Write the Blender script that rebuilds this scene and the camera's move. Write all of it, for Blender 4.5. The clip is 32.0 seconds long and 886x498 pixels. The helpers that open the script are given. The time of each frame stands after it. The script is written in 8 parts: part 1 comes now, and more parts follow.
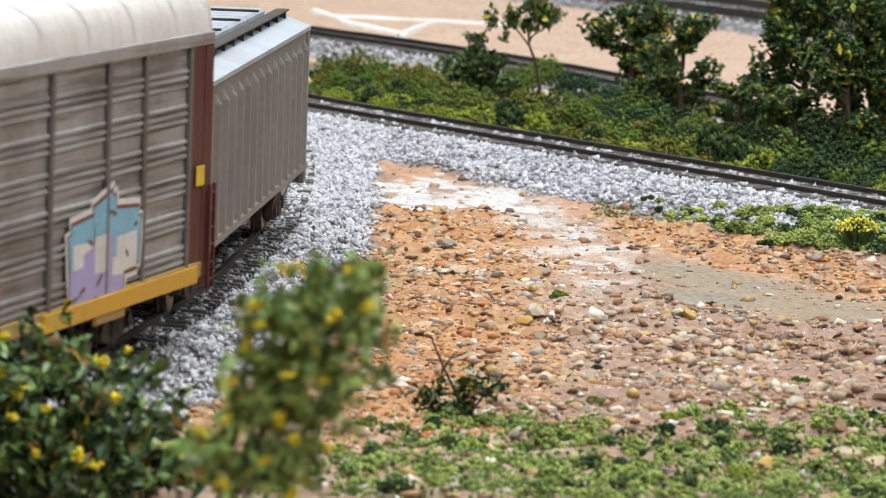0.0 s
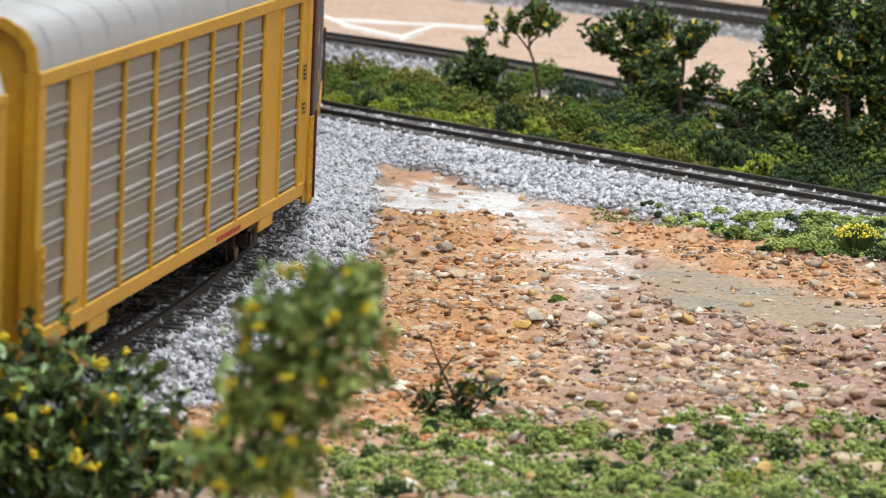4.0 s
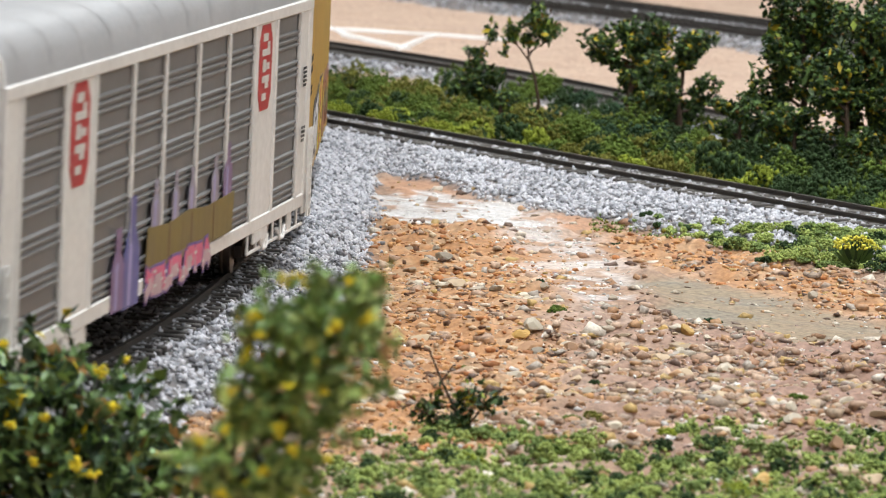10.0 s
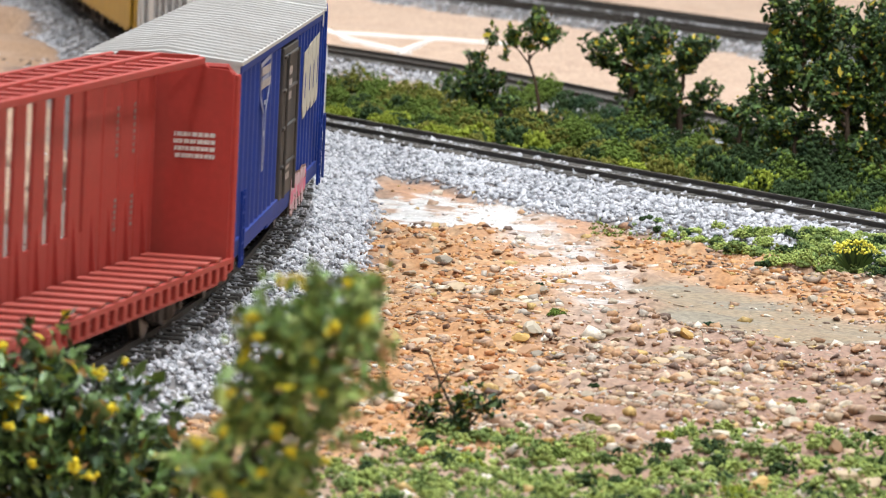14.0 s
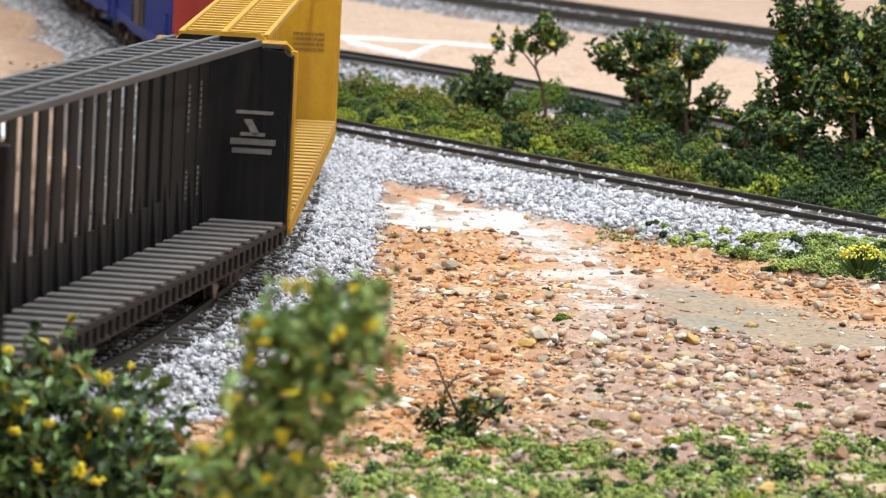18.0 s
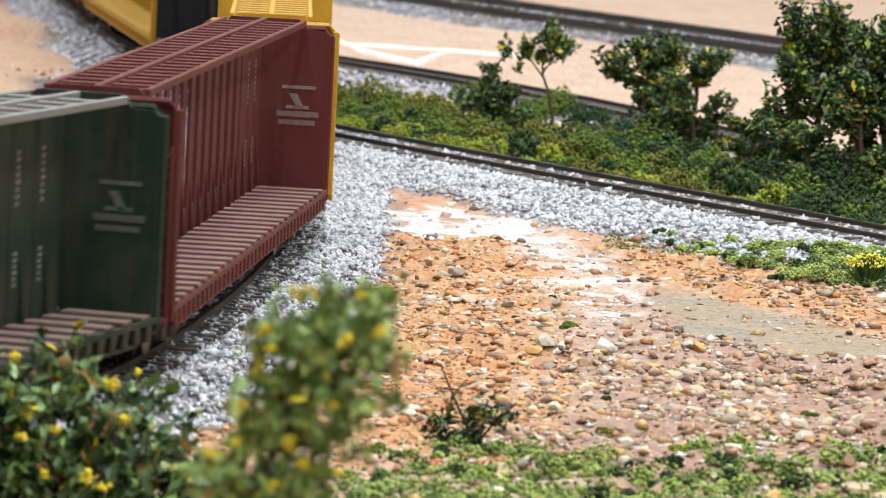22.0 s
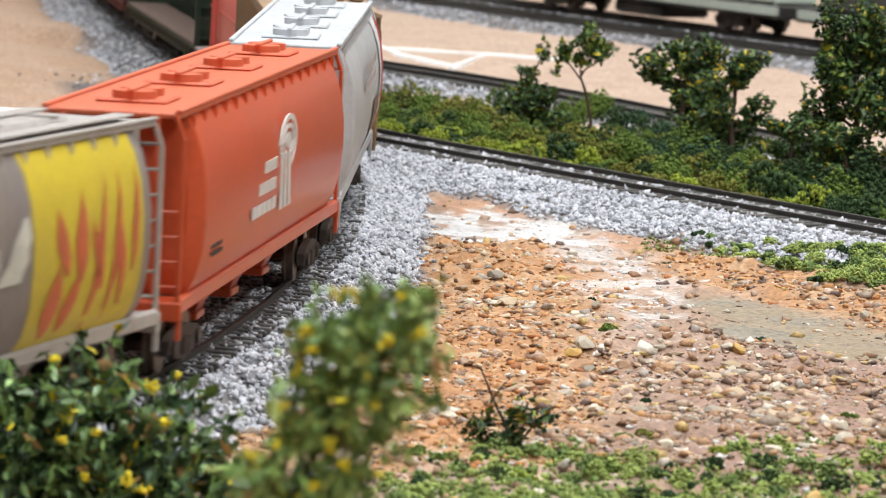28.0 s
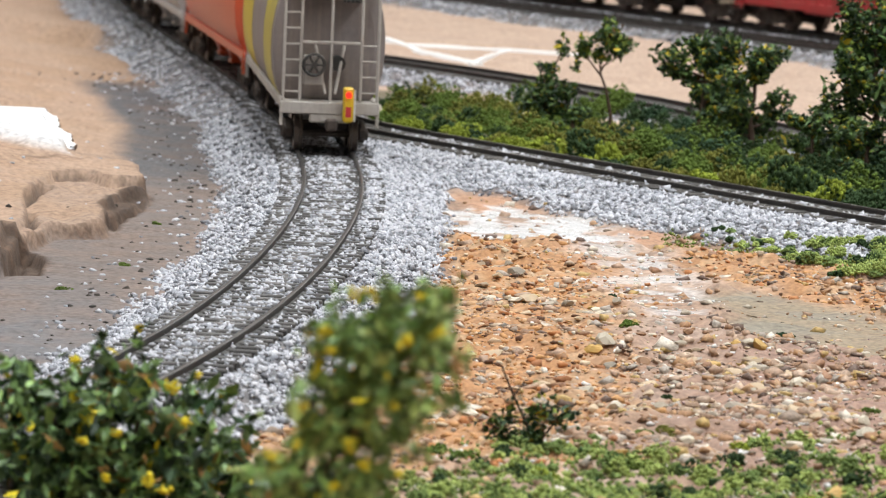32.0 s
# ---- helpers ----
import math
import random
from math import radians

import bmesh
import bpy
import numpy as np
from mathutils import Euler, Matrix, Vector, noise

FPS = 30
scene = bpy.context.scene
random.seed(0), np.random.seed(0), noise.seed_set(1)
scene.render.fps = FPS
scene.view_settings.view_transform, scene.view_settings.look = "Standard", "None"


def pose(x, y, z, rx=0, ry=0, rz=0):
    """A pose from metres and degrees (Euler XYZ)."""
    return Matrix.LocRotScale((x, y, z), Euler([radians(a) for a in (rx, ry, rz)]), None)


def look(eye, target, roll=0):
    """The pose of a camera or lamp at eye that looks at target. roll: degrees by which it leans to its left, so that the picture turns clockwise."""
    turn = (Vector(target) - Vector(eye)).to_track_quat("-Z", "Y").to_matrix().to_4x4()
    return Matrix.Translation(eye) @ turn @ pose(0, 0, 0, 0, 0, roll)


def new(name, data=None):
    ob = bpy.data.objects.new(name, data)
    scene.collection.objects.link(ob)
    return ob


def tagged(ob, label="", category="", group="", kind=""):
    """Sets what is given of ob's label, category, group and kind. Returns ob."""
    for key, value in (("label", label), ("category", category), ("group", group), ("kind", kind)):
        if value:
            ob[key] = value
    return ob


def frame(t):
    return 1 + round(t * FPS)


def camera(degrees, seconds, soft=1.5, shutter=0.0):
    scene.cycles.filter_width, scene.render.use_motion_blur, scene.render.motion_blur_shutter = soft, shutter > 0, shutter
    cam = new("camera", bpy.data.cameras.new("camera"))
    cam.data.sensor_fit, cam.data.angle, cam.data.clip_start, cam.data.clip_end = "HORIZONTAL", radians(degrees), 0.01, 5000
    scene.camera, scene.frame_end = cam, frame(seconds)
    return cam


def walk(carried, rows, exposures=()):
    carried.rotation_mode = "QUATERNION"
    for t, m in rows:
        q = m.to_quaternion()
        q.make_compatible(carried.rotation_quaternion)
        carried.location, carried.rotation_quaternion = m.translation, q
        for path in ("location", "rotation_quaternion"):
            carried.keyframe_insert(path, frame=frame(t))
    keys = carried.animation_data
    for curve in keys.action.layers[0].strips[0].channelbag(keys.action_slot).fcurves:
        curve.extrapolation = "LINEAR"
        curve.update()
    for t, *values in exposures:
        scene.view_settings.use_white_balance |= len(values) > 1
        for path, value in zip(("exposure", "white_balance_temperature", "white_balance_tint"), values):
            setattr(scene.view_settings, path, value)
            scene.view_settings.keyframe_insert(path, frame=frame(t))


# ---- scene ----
# A model railway at 1:87, built at its true small size. Plans below are in millimetres.
MM = 0.001
cam = camera(10.580, 32.0, soft=1.1, shutter=0.5)

# seconds, pan, downward tilt, roll in degrees; sideways place and height above the rails in millimetres
VIEWS = [
    (0, -0.927, 6.241, 1.965, 0.42, 122.5),
    (0.5, -0.922, 6.232, 2.041, 0.47, 122.8),
    (1, -0.938, 6.228, 2.079, 0.42, 122.6),
    (1.5, -0.938, 6.219, 2.096, 0.39, 122.3),
    (2, -0.938, 6.211, 2.141, 0.33, 122.2),
    (2.5, -0.938, 6.190, 2.112, 0.30, 122.4),
    (3, -0.941, 6.200, 2.226, 0.29, 122.7),
    (3.5, -0.941, 6.190, 2.264, 0.46, 122.2),
    (5.5, -0.945, 6.153, 2.382, 0.42, 122.1),
    (6, -0.963, 6.146, 2.427, 0.02, 121.8),
    (6.5, -0.935, 6.125, 2.420, 0.40, 121.8),
    (7, -0.951, 6.101, 2.377, 0.14, 122.1),
    (7.5, -0.955, 6.109, 2.446, 0.23, 122.3),
    (8, -0.964, 6.106, 2.492, 0.02, 122.1),
    (8.5, -0.961, 6.089, 2.512, -0.08, 122.0),
    (9, -0.954, 6.080, 2.543, 0.00, 122.1),
    (9.5, -0.954, 6.064, 2.538, 0.00, 122.3),
    (10, -0.976, 6.065, 2.590, -0.30, 122.2),
    (10.5, -0.976, 6.066, 2.624, -0.33, 122.2),
    (11, -0.978, 6.060, 2.693, -0.03, 121.7),
    (11.5, -0.970, 6.046, 2.716, 0.22, 121.5),
    (12, -0.965, 6.046, 2.663, -0.03, 121.7),
    (12.5, -0.968, 6.046, 2.735, -0.05, 121.6),
    (13, -0.972, 6.038, 2.768, -0.08, 121.9),
    (13.5, -0.968, 6.014, 2.695, 0.04, 121.8),
    (14, -0.961, 6.005, 2.711, 0.03, 121.8),
    (14.5, -0.968, 5.996, 2.763, 0.01, 121.5),
    (16.5, -0.885, 5.988, 2.753, -0.06, 121.5),
    (17, -0.889, 5.979, 2.838, 0.05, 121.4),
    (17.5, -0.876, 5.969, 2.780, 0.04, 121.7),
    (18, -0.881, 5.961, 2.801, 0.09, 122.0),
    (18.5, -0.869, 5.939, 2.826, 0.20, 121.8),
    (19, -0.885, 5.923, 2.830, -0.14, 121.5),
    (19.5, -0.879, 5.928, 2.920, -0.03, 121.5),
    (20, -0.860, 5.918, 2.926, 0.17, 121.6),
    (20.5, -0.857, 5.900, 2.900, -0.19, 121.6),
    (21, -0.821, 5.902, 2.915, -0.02, 121.6),
    (21.5, -0.815, 5.888, 2.919, -0.19, 121.7),
    (22, -0.800, 5.873, 2.927, -0.02, 121.9),
    (22.5, -0.798, 5.859, 2.960, -0.12, 121.9),
    (23, -0.797, 5.854, 2.990, -0.01, 121.7),
    (23.5, -0.799, 5.853, 3.057, -0.14, 121.6),
    (24, -0.785, 5.845, 3.005, -0.20, 121.7),
    (24.5, -0.759, 5.836, 3.016, -0.04, 121.8),
    (25, -0.724, 5.837, 2.961, -0.03, 121.8),
    (25.5, -0.710, 5.826, 2.933, -0.36, 121.7),
    (27.5, -0.478, 5.821, 2.797, -0.20, 121.2),
    (28, -0.345, 5.837, 2.709, -0.32, 121.4),
    (28.5, -0.178, 5.854, 2.562, -0.26, 121.2),
    (29, -0.076, 5.877, 2.392, -0.35, 121.2),
    (29.5, -0.004, 5.900, 2.336, -0.16, 121.3),
    (30, 0.000, 5.902, 2.351, 0.00, 121.3),
    (30.5, -0.022, 5.899, 2.329, 0.06, 121.3),
    (31, -0.035, 5.910, 2.344, 0.44, 121.5),
    (31.5, -0.053, 5.909, 2.343, 0.76, 121.5),
    (32, -0.083, 5.909, 2.308, 0.08, 122.0),
]


def view(pan, tilt, roll, x, z):
    a, p = radians(pan), radians(tilt)
    eye = Vector((x * MM, 0, z * MM))
    return look(eye, eye + Vector((-math.sin(a) * math.cos(p), math.cos(a) * math.cos(p), -math.sin(p))), roll)


walk(cam, [(t, view(*v)) for t, *v in VIEWS], [(0, 0.0), (10, -0.03), (12, 0.1), (14, 0.22), (18, 0.26), (19, 0.2), (21, 0.24), (23, 0.3), (25, 0.22), (28, 0.1), (30, 0.08), (32, -0.02)])
cam.data.dof.use_dof = True
cam.data.dof.focus_distance, cam.data.dof.aperture_fstop = 1.16, 84

# ---- world and light ----
world = bpy.data.worlds.new("world")
scene.world = world
world.use_nodes = True
wn, wl = world.node_tree.nodes, world.node_tree.links
wn["Background"].inputs[0].default_value = (0.9, 0.95, 1.0, 1)
wn["Background"].inputs[1].default_value = 0.12


def strip_light(x, y, sx, sy, watts, color=(0.93, 0.98, 1.0)):
    d = bpy.data.lights.new("unseen_ceiling_strip", "AREA")
    d.shape, d.size, d.size_y, d.energy, d.color = "RECTANGLE", sx, sy, watts, color
    ob = new("unseen_ceiling_strip", d)
    ob.matrix_world = Matrix.Translation((x, y, 1.72))
    return ob


# ceiling strips out of view; their number and places are assumed
strip_light(1.3, 0.2, 0.25, 2.0, 30)
strip_light(0.12, 0.95, 0.2, 2.0, 34)
# added fill without a known lamp, brightens bushes and fronts near the camera
strip_light(-0.4, -0.7, 0.25, 2.0, 13)
strip_light(-1.0, 1.9, 0.5, 2.4, 25)
strip_light(0.6, 3.2, 0.5, 2.4, 27)

# ---- materials ----


def shade(name, color, rough=0.7, metal=0.0, var=0.25, size=3.0, tint=None, tint_size=25.0, tint_amount=0.5,
          bump=0.15, island=0.0, single=0.0, streak=None, streak_amount=0.0, emit=0.0, attr=None, ramp=None, level=False, coat=0.0, spec=0.5, alpha=1.0):
    """size, tint_size: grain and stain sizes in millimetres; island, single: brightness spread from piece to piece."""
    m = bpy.data.materials.new(name)
    m.use_nodes = True
    n, l = m.node_tree.nodes, m.node_tree.links
    b = n["Principled BSDF"]
    b.inputs["Roughness"].default_value, b.inputs["Metallic"].default_value = rough, metal
    b.inputs["Specular IOR Level"].default_value = spec
    b.inputs["Coat Weight"].default_value = coat
    b.inputs["Alpha"].default_value = alpha
    geo = n.new("ShaderNodeTexCoord")

    def noise_node(scale, detail=4, stretch=None):
        t = n.new("ShaderNodeTexNoise")
        t.inputs["Scale"].default_value, t.inputs["Detail"].default_value = scale, detail
        if stretch:
            mp = n.new("ShaderNodeMapping")
            mp.inputs["Scale"].default_value = stretch
            l.new(geo.outputs["Object"], mp.inputs["Vector"])
            l.new(mp.outputs[0], t.inputs["Vector"])
        else:
            l.new(geo.outputs["Object"], t.inputs["Vector"])
        return t

    def mixer(a, c, fac, blend="MIX"):
        x = n.new("ShaderNodeMix")
        x.data_type, x.blend_type = "RGBA", blend
        for sock, val in ((x.inputs[6], a), (x.inputs[7], c), (x.inputs[0], fac)):
            if isinstance(val, bpy.types.NodeSocket):
                l.new(val, sock)
            else:
                sock.default_value = val
        return x.outputs[2]

    def span(sock, lo, hi, a, c):
        r = n.new("ShaderNodeMapRange")
        l.new(sock, r.inputs[0])
        for i, val in enumerate((lo, hi, a, c)):
            r.inputs[i + 1].default_value = val
        return r.outputs[0]

    if ramp:
        g = n.new("ShaderNodeNewGeometry")
        cr = n.new("ShaderNodeValToRGB")
        cr.color_ramp.interpolation = "CONSTANT"
        while len(cr.color_ramp.elements) < len(ramp):
            cr.color_ramp.elements.new(0.5)
        for i, q in enumerate(ramp):
            cr.color_ramp.elements[i].position = i / len(ramp)
            cr.color_ramp.elements[i].color = (*q, 1)
        l.new(g.outputs["Random Per Island"], cr.inputs[0])
        col = cr.outputs[0]
    elif attr:
        at = n.new("ShaderNodeAttribute")
        at.attribute_name = attr
        col = at.outputs["Color"]
    else:
        col = (*color, 1)
    if tint:
        big = noise_node(1000.0 / tint_size, 5)
        col = mixer(col, (*tint, 1), span(big.outputs[0], 0.42, 0.68, 0.0, tint_amount))
    if streak:
        st = noise_node(1000.0, 4, (1 / 40.0, 1 / 40.0, 1 / 1.6) if level else (1 / 2.5, 1 / 2.5, 1 / 40.0))
        col = mixer(col, (*streak, 1), span(st.outputs[0], 0.48, 0.7, 0.0, streak_amount))
    fine = noise_node(1000.0 / size, 6)
    col = mixer(col, (0, 0, 0, 1), span(fine.outputs[0], 0.3, 0.75, var, 0.0)) if var else col
    if island:
        g = n.new("ShaderNodeNewGeometry")
        col = mixer(col, span(g.outputs["Random Per Island"], 0, 1, 1 - island, 1 + island * 0.6), 1.0, "MULTIPLY")
    if single:
        g = n.new("ShaderNodeObjectInfo")
        col = mixer(col, span(g.outputs["Random"], 0, 1, 1 - single, 1 + single * 0.5), 1.0, "MULTIPLY")
    if isinstance(col, bpy.types.NodeSocket):
        l.new(col, b.inputs["Base Color"])
    else:
        b.inputs["Base Color"].default_value = col
    if bump:
        bp = n.new("ShaderNodeBump")
        bp.inputs["Strength"].default_value, bp.inputs["Distance"].default_value = bump, size * MM * 0.5
        l.new(fine.outputs[0], bp.inputs["Height"])
        l.new(bp.outputs[0], b.inputs["Normal"])
    if emit:
        b.inputs["Emission Color"].default_value, b.inputs["Emission Strength"].default_value = (*color, 1), emit
    return m


# ---- mesh helpers (millimetres) ----


class M:
    """A heap of vertices and faces."""

    def __init__(self):
        self.v, self.f = [], []

    def add(self, v, f):
        o = len(self.v)
        self.v += [tuple(p) for p in v]
        self.f += [tuple(i + o for i in q) for q in f]
        return self

    def box(self, x0, x1, y0, y1, z0, z1, c=0.0):
        """A box with chamfered edges."""
        c = min(c, (x1 - x0) * 0.45, (y1 - y0) * 0.45, (z1 - z0) * 0.45)
        if c <= 0:
            v = [(x, y, z) for x in (x0, x1) for y in (y0, y1) for z in (z0, z1)]
            return self.add(v, [(0, 1, 3, 2), (4, 6, 7, 5), (0, 4, 5, 1), (2, 3, 7, 6), (0, 2, 6, 4), (1, 5, 7, 3)])
        lo, hi, v, idx = (x0, y0, z0), (x1, y1, z1), [], {}
        for s in [(a, b, d) for a in (0, 1) for b in (0, 1) for d in (0, 1)]:
            for ax in range(3):
                p = [(hi[i] if s[i] else lo[i]) - (0 if i == ax else (c if s[i] else -c)) for i in range(3)]
                idx[s, ax] = len(v)
                v.append(p)
        f = []
        for ax in range(3):
            u, w = (ax + 1) % 3, (ax + 2) % 3
            for side in (0, 1):
                ring = []
                for a, b in ((0, 0), (1, 0), (1, 1), (0, 1)):
                    s = [0, 0, 0]
                    s[ax], s[u], s[w] = side, a, b
                    ring.append(idx[tuple(s), ax])
                f.append(ring if side else ring[::-1])
            for a in (0, 1):
                for b in (0, 1):
                    s0, s1 = [0, 0, 0], [0, 0, 0]
                    s0[u] = s1[u] = a
                    s0[w] = s1[w] = b
                    s1[ax] = 1
                    s0, s1 = tuple(s0), tuple(s1)
                    q = [idx[s0, u], idx[s1, u], idx[s1, w], idx[s0, w]]
                    f.append(q if (a ^ b) else q[::-1])
        for s in [(a, b, d) for a in (0, 1) for b in (0, 1) for d in (0, 1)]:
            q = [idx[s, 0], idx[s, 1], idx[s, 2]]
            f.append(q if sum(s) % 2 else q[::-1])
        return self.add(v, f)

    def prism(self, prof, x0, x1):
        """A (y, z) outline, counter-clockwise seen from +x, drawn out along x."""
        k = len(prof)
        v = [(x0, y, z) for y, z in prof] + [(x1, y, z) for y, z in prof]
        return self.add(v, [tuple(range(k))[::-1], tuple(range(k, 2 * k))] + [(i, (i + 1) % k, k + (i + 1) % k, k + i) for i in range(k)])

    def loft(self, rings, cap=True):
        k = len(rings[0])
        v = [p for r in rings for p in r]
        f = [(a * k + i, a * k + (i + 1) % k, (a + 1) * k + (i + 1) % k, (a + 1) * k + i) for a in range(len(rings) - 1) for i in range(k)]
        if cap:
            f += [tuple(range(k))[::-1], tuple(range((len(rings) - 1) * k, len(rings) * k))]
        return self.add(v, f)

    def tube(self, pts, r, k=6, taper=1.0):
        rings = []
        for i, p in enumerate(pts):
            a, b = Vector(pts[max(i - 1, 0)]), Vector(pts[min(i + 1, len(pts) - 1)])
            d = (b - a).normalized()
            u = d.cross(Vector((0, 0, 1)) if abs(d.z) < 0.9 else Vector((1, 0, 0))).normalized()
            w = d.cross(u)
            q = r * (1 + (taper - 1) * i / max(len(pts) - 1, 1))
            rings.append([tuple(Vector(p) + u * (q * math.cos(2 * math.pi * j / k)) - w * (q * math.sin(2 * math.pi * j / k))) for j in range(k)])
        return self.loft(rings)

    def disc(self, x, y, z, r, h, axis="y", k=16):
        """A round plate of thickness h about an axis."""
        ring = [(r * math.cos(2 * math.pi * i / k), r * math.sin(2 * math.pi * i / k)) for i in range(k)]
        put = {"y": lambda a, b, d: (x + a, y + d, z + b), "x": lambda a, b, d: (x + d, y + a, z + b), "z": lambda a, b, d: (x + a, y + b, z + d)}[axis]
        return self.loft([[put(a, b, -h / 2) for a, b in ring], [put(a, b, h / 2) for a, b in ring]])


def mesh_of(name, m, material):
    me = bpy.data.meshes.new(name)
    me.from_pydata([(a * MM, b * MM, c * MM) for a, b, c in m.v], [], m.f)
    bm = bmesh.new()
    bm.from_mesh(me)
    bmesh.ops.recalc_face_normals(bm, faces=bm.faces)
    bm.to_mesh(me)
    bm.free()
    # round forms shade smoothly, edges over 28 degrees stay crisp
    me.polygons.foreach_set("use_smooth", [True] * len(me.polygons))
    me.set_sharp_from_angle(angle=radians(28))
    for mt in (material if isinstance(material, (list, tuple)) else [material]):
        me.materials.append(mt)
    return me


def part(name, m, material, parent=None, label="", smooth=False):
    me = mesh_of(name, m, material)
    if smooth:
        me.polygons.foreach_set("use_smooth", [True] * len(me.polygons))
    ob = new(name, me)
    ob.parent = parent
    return tagged(ob, label) if label else ob


def bits(name, verts, tris, material, parent=None, smooth=False):
    """A mesh of many small pieces, from arrays in millimetres."""
    me = bpy.data.meshes.new(name)
    verts, tris = np.asarray(verts, np.float32) * MM, np.asarray(tris, np.int32)
    k = tris.shape[1]
    me.vertices.add(len(verts))
    me.vertices.foreach_set("co", verts.ravel())
    me.loops.add(tris.size)
    me.loops.foreach_set("vertex_index", tris.ravel())
    me.polygons.add(len(tris))
    me.polygons.foreach_set("loop_start", np.arange(0, tris.size, k, dtype=np.int32))
    me.update(calc_edges=True)
    if smooth:
        me.polygons.foreach_set("use_smooth", np.ones(len(tris), bool))
    me.materials.append(material)
    ob = new(name, me)
    ob.parent = parent
    return ob


OCT_V = np.array([(1, 0, 0), (-1, 0, 0), (0, 1, 0), (0, -1, 0), (0, 0, 1), (0, 0, -1)], float)
OCT_F = np.array([(0, 2, 4), (2, 1, 4), (1, 3, 4), (3, 0, 4), (2, 0, 5), (1, 2, 5), (3, 1, 5), (0, 3, 5)])
CUB_V = np.array([(x, y, z) for x in (-1, 1) for y in (-1, 1) for z in (-1, 1)], float) * 0.75
CUB_F = np.array([(0, 1, 3), (0, 3, 2), (4, 6, 7), (4, 7, 5), (0, 4, 5), (0, 5, 1), (2, 3, 7), (2, 7, 6), (0, 2, 6), (0, 6, 4), (1, 5, 7), (1, 7, 3)])


def turns(n, rng):
    q = rng.normal(size=(n, 4))
    q /= np.linalg.norm(q, axis=1)[:, None]
    w, x, y, z = q.T
    return np.stack([np.stack([1 - 2 * (y * y + z * z), 2 * (x * y - z * w), 2 * (x * z + y * w)], 1),
                     np.stack([2 * (x * y + z * w), 1 - 2 * (x * x + z * z), 2 * (y * z - x * w)], 1),
                     np.stack([2 * (x * z - y * w), 2 * (y * z + x * w), 1 - 2 * (x * x + y * y)], 1)], 1)


def chips(at, size, rng, base=0, squash=1.0, rough=0.35, spread=(0.65, 1.3)):
    """Uneven little stones or clumps at the places given: vertices and triangles."""
    bv, bf = ((OCT_V, OCT_F), (CUB_V, CUB_F))[base]
    n, k = len(at), len(bv)
    v = bv[None] * (1 + rng.uniform(-rough, rough, (n, k, 3)))
    v = v * rng.uniform(*spread, (n, 1, 3))
    v = np.einsum("nij,nkj->nki", turns(n, rng), v)
    v[:, :, 2] *= squash
    v = v * np.asarray(size).reshape(-1, 1, 1) + np.asarray(at)[:, None]
    f = bf[None] + (np.arange(n) * k)[:, None, None]
    return v.reshape(-1, 3), f.reshape(-1, 3)


def leaves(at, size, rng, droop=0.4):
    """Small bent leaves of two halves each."""
    n = len(at)
    base = np.array([(-1, 0, 0), (0, 0.45, 0.18), (1, 0, -0.1), (0, -0.45, 0.18)], float)
    v = np.repeat(base[None], n, 0) * rng.uniform(0.7, 1.3, (n, 1, 3))
    v = np.einsum("nij,nkj->nki", turns(n, rng), v)
    v = v * np.asarray(size).reshape(-1, 1, 1) + np.asarray(at)[:, None]
    f = np.array([(0, 1, 2), (0, 2, 3)])[None] + (np.arange(n) * 4)[:, None, None]
    return v.reshape(-1, 3), f.reshape(-1, 3)


# ---- the lines of the tracks ----


class Line:
    """A track's centre line: places and headings by the distance along it."""

    def __init__(self, x0, y0, heading, knots, bends, step=4.0):
        self.s = np.arange(knots[0], knots[-1] + step, step)
        k = np.interp(self.s, knots, bends)
        i = int(np.argmin(abs(self.s)))
        th = np.cumsum(k) * step
        self.th = th - th[i] + radians(heading)
        x, y = np.cumsum(np.cos(self.th)) * step, np.cumsum(np.sin(self.th)) * step
        self.x, self.y = x - x[i] + x0, y - y[i] + y0

    def at(self, s, side=0.0):
        th = np.interp(s, self.s, self.th)
        return np.interp(s, self.s, self.x) - side * np.sin(th), np.interp(s, self.s, self.y) + side * np.cos(th), th

    def off(self, x, y, step=3):
        """The signed distance (left is positive) of places from the line."""
        x, y = np.asarray(x, float), np.asarray(y, float)
        best, out = np.full(x.shape, 1e9), np.zeros(x.shape)
        close = (self.x > x.min() - 400) & (self.x < x.max() + 400) & (self.y > y.min() - 400) & (self.y < y.max() + 400)
        near = np.nonzero(close)[0]
        for i in (near if len(near) > 9 else np.arange(len(self.s)))[::step]:
            dx, dy = x - self.x[i], y - self.y[i]
            d = dx * dx + dy * dy
            w = d < best
            best = np.where(w, d, best)
            out = np.where(w, -dx * math.sin(self.th[i]) + dy * math.cos(self.th[i]), out)
        return np.where(out >= 0, 1, -1) * np.sqrt(best)


main_line = Line(-70.5, 865.8, 77.5,
                 [-5200, -900, -700, -190, -20, 150, 320, 490, 660, 830, 1000, 1150, 1500, 1600, 4400, 4500, 6200],
                 [0, 0, 0.813e-3, 0.813e-3, 0.8e-3, 0.555e-3, 0.284e-3, 0.566e-3, 0.198e-3, 0.267e-3, 0.062e-3, -0.083e-3, -0.1e-3, 1.1e-3, 1.1e-3, 0, 0])
